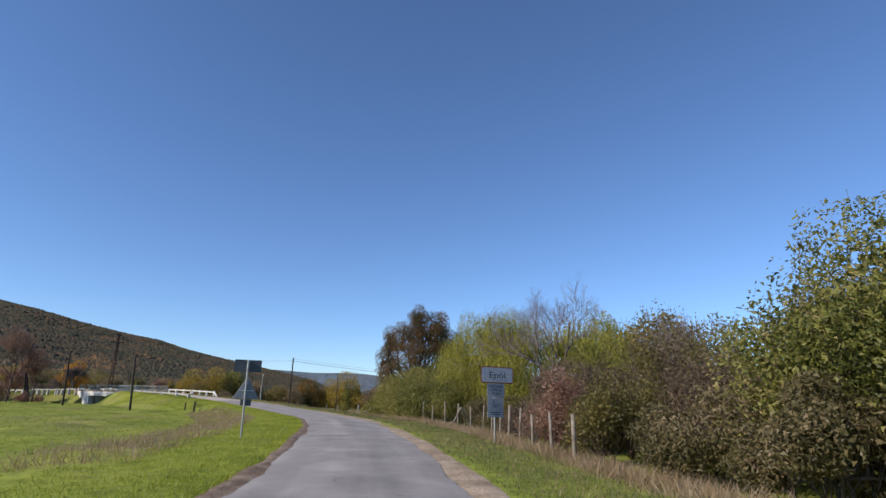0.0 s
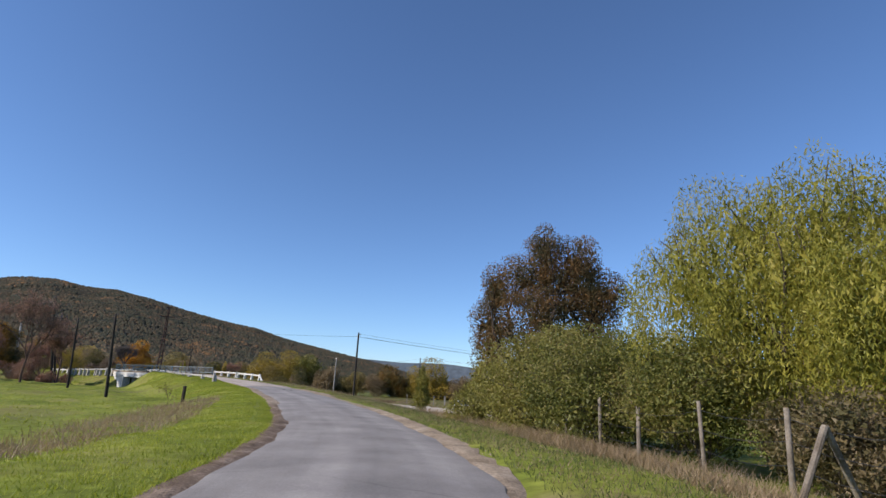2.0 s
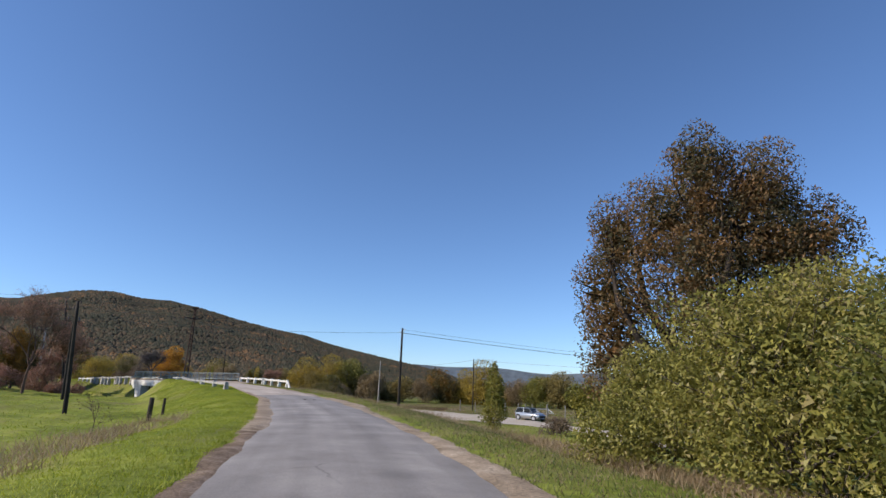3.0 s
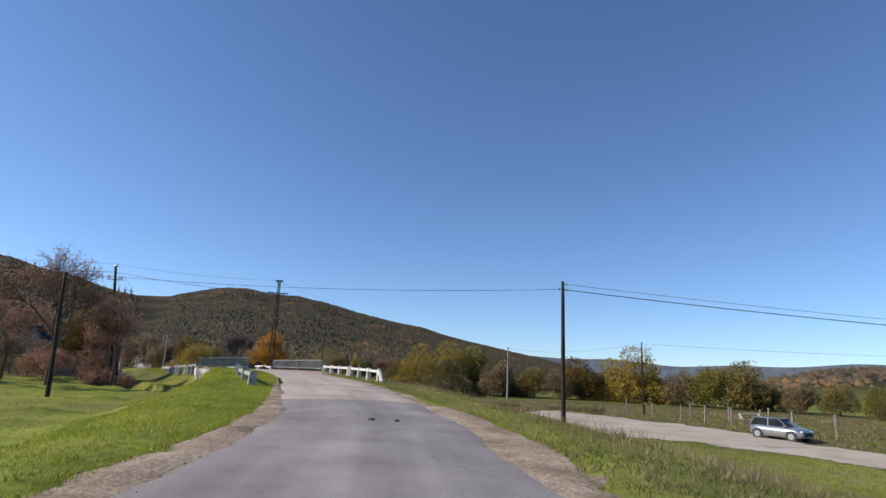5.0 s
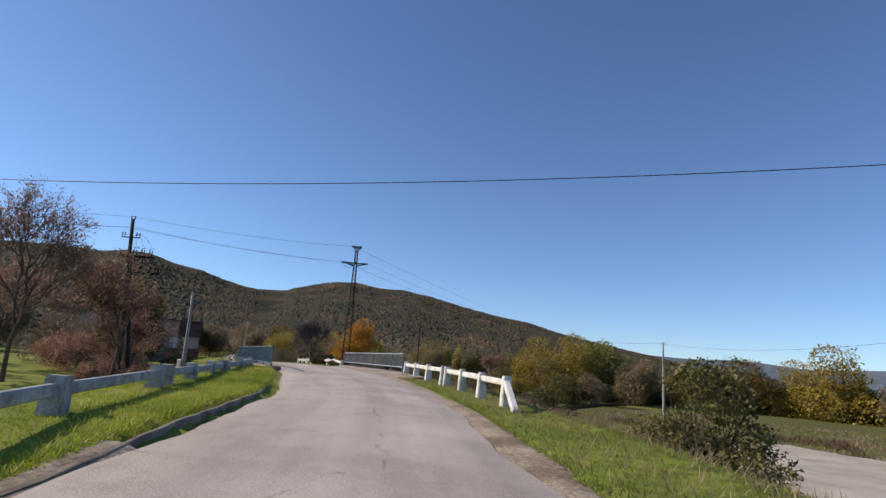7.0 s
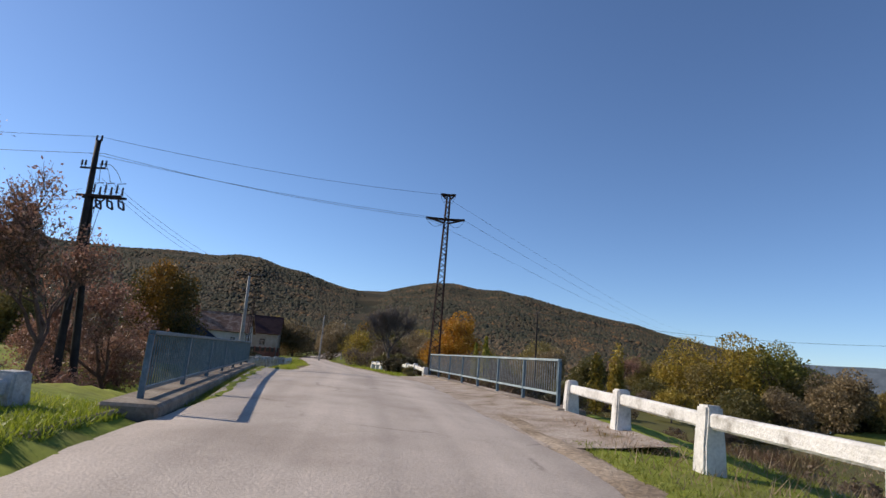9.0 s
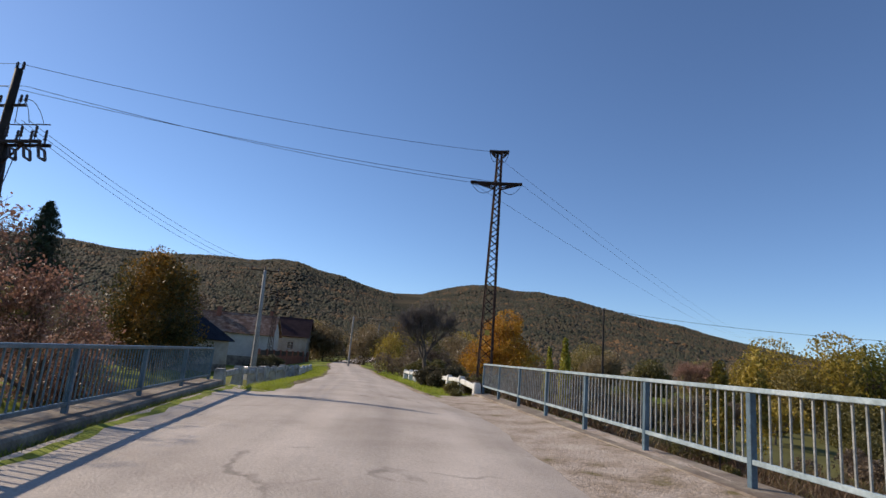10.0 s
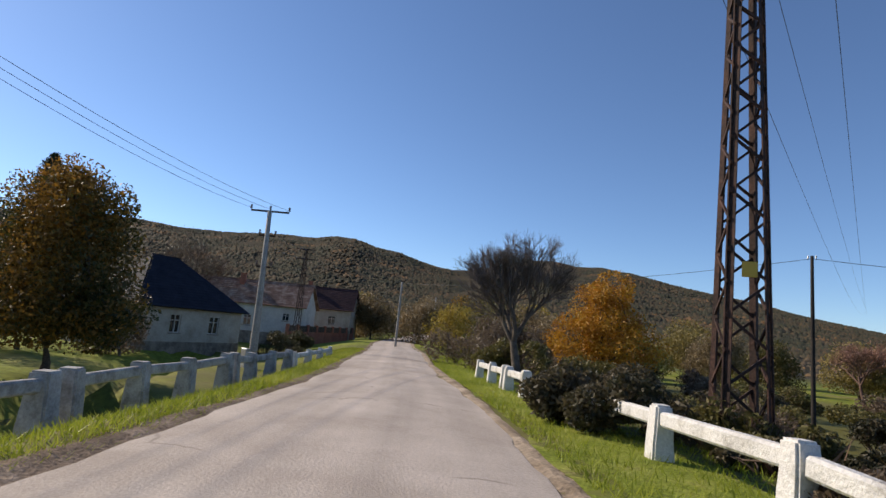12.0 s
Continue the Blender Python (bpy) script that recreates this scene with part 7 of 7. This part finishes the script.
leafy("bramble", (-36, 117.5), mound(rng, 8, 2.6, 1.6, 1.3, 0.2), 7000, 0.1, "lf_brown", "dry weeds below the barrier", "shrub", 0.03, "twig_brown", seed=74, gap=-0.1, twigs=120)
for i, (x, y, h) in enumerate(((-55.0, 134.2, 1.7), (-53.2, 136.6, 1.5), (-57.2, 137.6, 2.0), (-60.4, 139.4, 1.8), (-50.8, 134.6, 1.8), (-62.8, 142.6, 2.2), (-56.2, 141.6, 1.6), (-49.0, 139.0, 1.6), (-59.0, 146.0, 2.4), (-66.0, 148.5, 2.4))):
    leafy("bramble", (x, y), mound(rng, 8, 1.7, 1.4, h, 0.25), 4200, 0.13, ("lf_brown", "lf_olive", "lf_ivy")[i % 3], ("dry brown", "olive-brown", "dark leafy")[i % 3] + " bramble in the rough field", "shrub", 0.03, "twig_brown", seed=180 + i, group="field brambles", gap=-0.15, twigs=70)
for x, y, h, s in ((-46.6, 136.5, 6.4, 75), (-48.2, 137.4, 5.8, 76)):
    leafy("young_tree", (x, y), [(0, 0, h * 0.55, 0.55, 0.55, h * 0.2), (0, 0, h * 0.8, 0.4, 0.4, h * 0.2)], 1800, 0.17, "lf_yellow", "slender young yellow tree below the bridge", "tree", 0.04, seed=s, group="young trees", gap=-0.1)
leafy("round_shrub", (-52.5, 166), mound(rng, 8, 2.2, 2.2, 4.2), 6000, 0.18, "lf_yellow", "round yellow shrub in the field", "shrub", 0.08, seed=77, gap=-0.3)
bare("rosy_tree", (-69.5, 196), 9.5, 0.46, 0.2, "round leafless reddish tree in the field", "bark_red", "twig_brown", 78, 5, "field trees", 6000, "lf_pink", 0.16)
leafy("roadside_shrub", (-78, 148.0), mound(rng, 9, 2.0, 3.0, 4.6), 9000, 0.16, "lf_brown", "brown roadside thicket past the bare tree", "shrub", 0.08, "twig_brown", seed=79, gap=-0.1, twigs=120)
leafy("roadside_shrub", (-88, 157), mound(rng, 9, 2.2, 3.0, 7.5), 9000, 0.18, "lf_olive", "olive roadside thicket beside the village road", "shrub", 0.1, seed=80, gap=-0.2, twigs=60)
leafy("roadside_shrub", (-101, 168), mound(rng, 9, 2.4, 3.4, 8.5), 9000, 0.2, "lf_yellow", "yellowing roadside thicket beside the village road", "shrub", 0.1, seed=81, gap=-0.2, twigs=60)
leafy("roadside_shrub", (-72, 144), mound(rng, 9, 3.0, 2.0, 2.6), 7000, 0.15, "lf_olive", "olive weeds behind the barrier", "shrub", 0.06, "twig_brown", seed=82, gap=-0.1, twigs=100)
conifer((-150, 130.5), 23.5, 12.5, "dark tall spruce behind the houses", 83)
bare("bare_tree", (-130, 148.5), 16.5, 0.46, 0.24, "dark leafless tree behind the blue roof", "bark", "twig_brown", 84, 5, "bare trees", 2500, "lf_brown", 0.16)

# rough scrub on the field beyond the pylon
rngs = np.random.default_rng(301)
scrub = [leafy("field_shrub", (x, y), mound(np.random.default_rng(310 + i), 9, 1.7, 1.7, h), 4200, 0.17, lf, lb, "shrub", 0.05, "twig_brown", seed=320 + i, group="field scrub", gap=-0.15, twigs=70)
         for i, (x, y, h, lf, lb) in enumerate(((-63, 150, 3.0, "lf_brown", "brown scrub on the rough field"), (-70, 154, 2.6, "lf_olive", "olive scrub on the rough field"), (-58, 152, 2.4, "lf_ivy", "dark scrub on the rough field")))]
for x, y, k, sc in ((-66, 158, 1, 1.1), (-74, 158, 0, 1.2), (-61, 158, 2, 1.2), (-56, 159, 0, 0.9), (-69, 165, 2, 1.4), (-77, 171, 0, 1.3), (-63, 168, 1, 1.2), (-72, 177, 1, 1.3), (-57, 174, 0, 1.2), (-84, 178, 2, 1.3), (-64, 181, 0, 1.4), (-78, 150, 1, 0.9), (-52, 147, 1, 0.9), (-46, 152, 0, 0.9), (-90, 172, 0, 1.3), (-67, 145.5, 0, 0.8), (-50, 182, 2, 1.1)):
    o = scrub[k]
    o.scale = (sc * rngs.uniform(0.9, 1.3), sc * rngs.uniform(0.9, 1.3), sc * rngs.uniform(0.8, 1.1))
    copy_thing(o, pose(x, y, land1(x, y) - 0.1, 0, 0, rngs.uniform(0, 360)))
    o.scale = (1, 1, 1)

# trees of the valley, from a handful of grown ones
kinds = []
for i, (leaf, h, w, nm, lb) in enumerate((("lf_yellow", 9, 3.2, "yellow_tree", "yellow autumn tree in the belt along the stream"), ("lf_belt", 8, 3.4, "olive_tree", "olive-brown tree in the belt along the stream"), ("lf_amber", 9.5, 3.0, "amber_tree", "green and amber tree in the belt along the stream"), ("lf_olive", 7, 2.6, "dark_tree", "dark tree in the belt along the stream"), ("lf_belt_brown", 7.5, 3.0, "brown_tree", "brown half-bare tree in the belt along the stream"), ("lf_yellowgreen", 8.5, 3.2, "yellow_green_tree", "yellow-green tree in the belt along the stream"))):
    lobes = mound(np.random.default_rng(90 + i), 12, w * 0.6, w * 0.6, h, 0.3)
    kinds.append((nm, lobes, leaf, lb, i))
belt = [(-45, 158, 3, 0.4), (-48, 176, 3, 0.7), (-44, 178, 4, 0.6), (-52, 196, 0, 1.15), (-49, 205, 5, 1.4), (-45, 201, 3, 1.15), (-60, 197, 0, 0.95), (-56, 193, 1, 0.8), (-133, 176.5, 4, 1.0), (-104, 184, 4, 1.0), (-108.5, 189, 4, 0.9), (-40, 196, 4, 1.0), (-33, 206, 1, 0.9), (-38, 212, 3, 1.0), (-27, 204, 4, 0.8), (-22, 208, 2, 1.1), (-15, 209, 0, 0.95), (-19, 215, 3, 1.1), (-9, 206, 0, 1.2), (-4, 210, 3, 1.0), (0, 204, 4, 0.9), (5, 202, 5, 1.15), (11, 200, 1, 1.2), (16, 203, 3, 0.9), (21, 196, 4, 0.7), (27, 194, 1, 0.65), (33, 190, 5, 0.7), (30, 180, 3, 0.6), (38, 178, 1, 0.8), (44, 168, 4, 1.1), (40, 160, 2, 1.1), (47, 155, 1, 1.2), (46, 142, 3, 1.2), (52, 132, 5, 1.1), (50, 120, 1, 1.2), (46, 108, 3, 1.1), (44, 96, 5, 1.2), (40, 84, 1, 1.2), (34, 74, 4, 1.1), (30, 62, 2, 1.2), (28, 52, 1, 1.2),
        (-56, 205, 4, 1.0), (-64, 222, 2, 1.0), (-74, 215, 1, 0.9), (-88, 205, 4, 0.9), (-60, 182, 3, 0.6), (-92, 190, 5, 0.8), (-104, 196, 1, 1.0), (-100, 180, 4, 0.9), (-112, 186, 3, 0.8), (-118, 200, 0, 1.0), (-108, 176, 5, 0.9), (-128, 196, 2, 1.1), (-122, 178, 4, 0.9), (-96, 214, 1, 1.0), (-130, 220, 1, 1.1), (-146, 212, 0, 1.0), (-150, 228, 3, 1.0), (-140, 165, 4, 1.0), (-150, 176, 1, 1.1), (-158, 190, 2, 1.0), (-132, 152, 4, 0.9), (-146, 150, 3, 1.2), (-156, 160, 1, 1.1), (-120, 118, 4, 0.8), (-112, 104, 3, 1.0), (-126, 104, 4, 1.1), (-140, 128, 1, 1.1), (-150, 134, 3, 1.0), (-104, 108, 4, 0.9), (-110, 94, 1, 1.0), (-122, 84, 4, 1.2), (-104, 82, 4, 1.1), (-115, 70, 1, 1.1), (-170, 150, 4, 1.3), (-170, 220, 4, 1.2), (-180, 205, 1, 1.2), (-196, 226, 3, 1.2), (-118, 214, 4, 1.1), (-90, 228, 3, 1.1), (-76, 238, 4, 1.2), (-106, 236, 1, 1.2), (-130, 245, 4, 1.2), (-160, 255, 1, 1.3)]
first = {}
rngb = np.random.default_rng(99)
for x, y, k, sc in belt:
    sc *= 1.32
    nm, lobes, leaf, lb, i = kinds[k]
    if k not in first:
        first[k] = leafy(nm, (x, y), lobes, 11000, 0.205, leaf, lb, "tree", 0.16, seed=100 + k, gap=-0.55, f=0.8, shell=0.6, group="valley trees", twigs=20, fine=2, corners=3, wide=1.3)
        first[k].scale = (sc, sc, sc)
        continue
    o = first[k]
    keepit = o.scale.copy()
    o.scale = (sc * rngb.uniform(0.9, 1.15), sc * rngb.uniform(0.9, 1.15), sc * rngb.uniform(0.9, 1.1))
    copy_thing(o, pose(x, y, land1(x, y) - 0.1, 0, 0, rngb.uniform(0, 360)))
    o.scale = keepit


# ---- woods on the hills ----
def woods(name, n, bear, dist, size, seed, label, cut=-0.2, mat="forest", tall=1.0):
    """Many small crowns, each an uneven faceted dome of its own shape."""
    rng = np.random.default_rng(seed)
    b = np.radians(rng.uniform(*bear, n))
    d = np.sqrt(rng.uniform(dist[0] ** 2, dist[1] ** 2, n))
    xy = EYE0 + np.stack([-np.sin(b) * d, np.cos(b) * d], 1)
    xy = xy[wav(np.c_[xy, xy[:, :1] * 0], 0.013, seed) + 0.25 * rng.normal(size=n) > cut]
    n = len(xy)
    z = land(xy)
    r = rng.uniform(size[0], size[1], n)
    k = 5
    a = np.arange(k) * 2 * np.pi / k + rng.uniform(0, 6, (n, 1))
    wide = 1 + 0.25 * rng.normal(size=(n, k, 1)).clip(-1.2, 1.2)
    ring = np.stack([np.cos(a), np.sin(a), 0 * a], -1)
    mid = ring * wide
    mid[..., 2] = tall * (0.1 + 0.2 * rng.normal(size=(n, k)).clip(-1, 1)) - 0.2
    top = np.stack([0.2 * rng.normal(size=n), 0.2 * rng.normal(size=n), tall * rng.uniform(0.7, 1.25, n)], 1)
    V = np.concatenate([top[:, None], mid], 1) * r[:, None, None] + np.c_[xy, z][:, None]
    i = np.arange(1, k + 1)
    F = np.stack([0 * i, i, i % k + 1], 1)[None] + (np.arange(n) * (k + 1))[:, None, None]
    ob = hang(name, np_mesh(name, V.reshape(-1, 3), F.reshape(-1, 3), True), M[mat], None)
    return tagged(ob, label, "woods", kind="stuff")


woods("woods", 60000, (0, 52), (520, 1330), (1.8, 3.8), 3, "autumn woods covering the hill ahead", -0.75, "forest", 0.85)
woods("woods", 52000, (44, 118), (560, 1230), (1.9, 3.9), 4, "autumn woods covering the further ridge", -0.75, "forest", 0.85)
woods("thicket", 14000, (4, 100), (300, 620), (1.2, 3.0), 5, "orange and brown scrub on the lower slopes", -0.15, "forest_low", 0.8)
woods("thicket", 2600, (-70, -8), (240, 380), (1.2, 3.0), 6, "scrub and trees on the field slope", 0.0, "forest_low", 0.8)


# ---- grass ----
def blades(name, xy, height, mat, label, seed, width=0.007, lean=0.6, z=None):
    rng = np.random.default_rng(seed)
    n = len(xy)
    z = land(xy) if z is None else z
    P = np.c_[xy, z - 0.02]
    a = rng.uniform(0, 2 * np.pi, n)
    w = np.stack([np.cos(a), np.sin(a), 0 * a], 1)
    h = height[0] + (height[1] - height[0]) * rng.uniform(0, 1, n) ** 1.6
    tip = P + np.stack([lean * h * rng.normal(size=n), lean * h * rng.normal(size=n), h], 1)
    ww = width * (0.6 + h / height[1])[:, None]
    V = np.stack([P - w * ww, P + w * ww, tip], 1).reshape(-1, 3)
    ob = hang(name, np_mesh(name, V, np.arange(3 * n).reshape(n, 3)), M[mat], None)
    return tagged(ob, label, "grass", kind="stuff")


def verge_xy(rng, n, s0, s1, a0, a1, side, power=1.0):
    s = s0 + (s1 - s0) * rng.uniform(0, 1, n)
    hw = np.interp(s, CL_S, CL[:, 3])
    a = side * (hw + a0 + (a1 - a0) * rng.uniform(0, 1, n) ** power)
    x, y = np.interp(s, CL_S, CL[:, 0]), np.interp(s, CL_S, CL[:, 1])
    nx, ny = np.interp(s, CL_S, CL_N[:, 0]), np.interp(s, CL_S, CL_N[:, 1])
    return np.stack([x + nx * a, y + ny * a], 1)


SY = lambda x, y: float(CL_S[row_near(x, y)])
rng = np.random.default_rng(77)
sa, sb, sc_, sd, se = SY(0, 2), SY(-15, 76), SY(-40, 110), SY(-56, 124), SY(-90, 150)
blades("grass", verge_xy(rng, 130000, sa, sb, 0.3, 4.0, 1, 1.3), (0.025, 0.1), "grass", "bright green verge grass", 1)
blades("grass", verge_xy(rng, 170000, sb, sc_, 0.32, 6.5, 1, 1.4), (0.025, 0.11), "grass", "bright green grass on the bank", 2)
blades("grass", verge_xy(rng, 90000, SY(-53.5, 122.2), se, 0.12, 6.0, 1, 1.6), (0.04, 0.16), "grass", "bright green grass by the barriers", 3)
blades("grass", verge_xy(rng, 45000, sa, sb, 0.7, 5.0, -1, 1.0), (0.04, 0.15), "grass_dull", "dull green verge grass", 4)
blades("grass", verge_xy(rng, 120000, sb, sc_, 0.5, 12.0, -1, 1.3), (0.03, 0.1), "grass_mid", "green verge grass above the lot", 5)
blades("grass", verge_xy(rng, 30000, sd, se, 0.35, 3.0, -1, 1.1), (0.05, 0.2), "grass", "green grass below the barriers", 6)
blades("dry_grass", verge_xy(rng, 22000, sa, SY(-4, 47), 3.6, 5.6, -1, 0.8), (0.12, 0.5), "straw", "tall dry grass at the foot of the fence", 7)
blades("dry_grass", verge_xy(rng, 15000, SY(-0.5, 14), SY(-12, 69), 3.4, 7.2, 1, 1.0), (0.1, 0.5), "straw", "band of dry grass along the meadow", 8)
blades("dry_grass", verge_xy(rng, 9000, SY(-8, 58), SY(-26, 93), 5.0, 9.5, -1, 1.0), (0.15, 0.6), "straw", "dry weeds on the bank above the lot", 9)
blades("dry_grass", verge_xy(rng, 9000, SY(-39.5, 110), SY(-55, 123.5), 1.1, 2.1, -1, 0.6), (0.03, 0.22), "tawny", "tawny dry weeds along the bridge kerb", 10)
q_ = rng.uniform(-1, 19.2, 15000)
gut = la + np.outer(q_, lu) + np.outer(0.34 + 0.5 * rng.uniform(0, 1, len(q_)) ** 1.3 + 0.06 * np.sin(q_ * 1.9), ln)
zg = near_road(gut)[2]
blades("grass", gut, (0.04, 0.16), "grass_mid", "grass in the gutter along the bridge kerb", 11, z=zg - 0.16)

def stones(name, xy, z, size, label, seed):
    """Loose angular stones, half sunk."""
    rng = np.random.default_rng(seed)
    n = len(xy)
    base = np.array([(1, 0, 0), (0, 1, 0), (-1, 0, 0), (0, -1, 0), (0, 0, 0.7)], float)
    F0 = np.array([(0, 1, 4), (1, 2, 4), (2, 3, 4), (3, 0, 4)])
    r = size[0] + (size[1] - size[0]) * rng.uniform(0, 1, n) ** 2.5
    a = rng.uniform(0, 6.28, n)
    V = base[None] * (1 + 0.3 * rng.normal(size=(n, 5, 3)).clip(-1.5, 1.5)) * r[:, None, None]
    x, y = V[..., 0].copy(), V[..., 1].copy()
    V[..., 0], V[..., 1] = x * np.cos(a)[:, None] - y * np.sin(a)[:, None], x * np.sin(a)[:, None] + y * np.cos(a)[:, None]
    V += np.c_[xy, z - 0.006][:, None]
    F = F0[None] + (np.arange(n) * 5)[:, None, None]
    return tagged(hang(name, np_mesh(name, V.reshape(-1, 3), F.reshape(-1, 3)), M["stone"], None), label, "stones", kind="stuff")


def on_shoulder(xy, side):
    s_, d_, zr_, hw_ = near_road(xy)
    w = (edge_left(xy[:, 1]) if side > 0 else edge_right(xy[:, 1])) + 0.12
    u = np.clip((np.abs(d_) - hw_) / w, 0, 1)
    return (zr_ - 0.062) * (1 - u) + (land(xy) - 0.02) * u + 0.025 * np.sin(u * np.pi)


xy = verge_xy(rng, 5200, SY(-8, 59), SY(-23, 90), -0.1, 0.8, 1, 0.9)
stones("stones", xy, on_shoulder(xy, 1), (0.008, 0.05), "loose grey stones on the road shoulder", 21)
xy = verge_xy(rng, 3200, SY(-2, 38), SY(-27, 96), -0.05, 0.9, -1, 0.9)
stones("stones", xy, on_shoulder(xy, -1), (0.006, 0.035), "loose gravel on the sandy shoulder", 22)
xy = verge_xy(rng, 2200, SY(-0.4, 3), SY(-8, 59), -0.05, 0.4, 1, 0.9)
stones("stones", xy, on_shoulder(xy, 1), (0.006, 0.03), "crumbled asphalt along the ragged edge", 23)

xy = np.stack([rng.uniform(-60, -8, 60000), rng.uniform(12, 108, 60000)], 1)
s_, d_, _, hw_ = near_road(xy)
blades("meadow_grass", xy[(d_ > hw_ + 4)], (0.04, 0.14), "grass", "short meadow grass", 12, 0.02)

xy = np.stack([rng.uniform(-22, 10, 60000), rng.uniform(74, 112, 60000)], 1)
s_, d_, _, hw_ = near_road(xy)
blades("meadow_grass", xy[(d_ < -hw_ - 5) & ~inside(LOT, xy)], (0.04, 0.16), "grass_mid", "short green grass on the slope above the lot", 18, 0.012)

xy = np.stack([rng.uniform(-38, -14, 30000), rng.uniform(116, 152, 30000)], 1)
keepw = ~inside(LOT, xy) & (wav(np.c_[xy, xy[:, :1] * 0], 0.25, 4.0) > -0.15)
blades("dry_weeds", xy[keepw], (0.15, 0.6), "weeds", "reddish brown weeds on the field beyond the lot", 13, 0.025)

# rough grass on the field beyond the lot
xy = np.stack([rng.uniform(-40, 34, 52000), rng.uniform(112, 176, 52000)], 1)
s_, d_, _, hw_ = near_road(xy)
clump = wav(np.c_[xy, xy[:, :1] * 0], 0.5, 9.0)
rough = (d_ < -hw_ - 6) & ~inside(LOT, xy)
blades("field_grass", xy[rough & (clump > -0.1)], (0.08, 0.3), "grass_mid", "rough green grass on the field beyond the lot", 19, 0.04)
blades("field_grass", xy[rough & (clump <= -0.1)], (0.08, 0.38), "straw", "pale dry grass on the field beyond the lot", 20, 0.03)

blades("dry_grass", verge_xy(rng, 12000, SY(-3, 42), SY(-8, 60), 3.4, 6.0, -1, 0.8), (0.1, 0.45), "straw", "dry grass at the foot of the hedge", 14)
xy = np.stack([rng.uniform(-66, -38, 46000), rng.uniform(124, 150, 46000)], 1)
s_, d_, _, hw_ = near_road(xy)
keepw = (d_ < -hw_ - 3.4) & (wav(np.c_[xy, xy[:, :1] * 0], 0.3, 2.0) > -0.35)
blades("dry_weeds", xy[keepw], (0.15, 0.85), "weeds", "brown and olive weeds below the bridge and pylon", 15, 0.03)
blades("dry_grass", verge_xy(rng, 26000, sa, sb, 0.9, 4.6, -1, 1.0), (0.03, 0.14), "straw", "straw mixed into the verge grass", 16)
blades("dry_grass", verge_xy(rng, 8000, sb, sc_, 0.8, 4.0, -1, 0.8), (0.05, 0.3), "straw", "straw on the bank above the lot", 17)
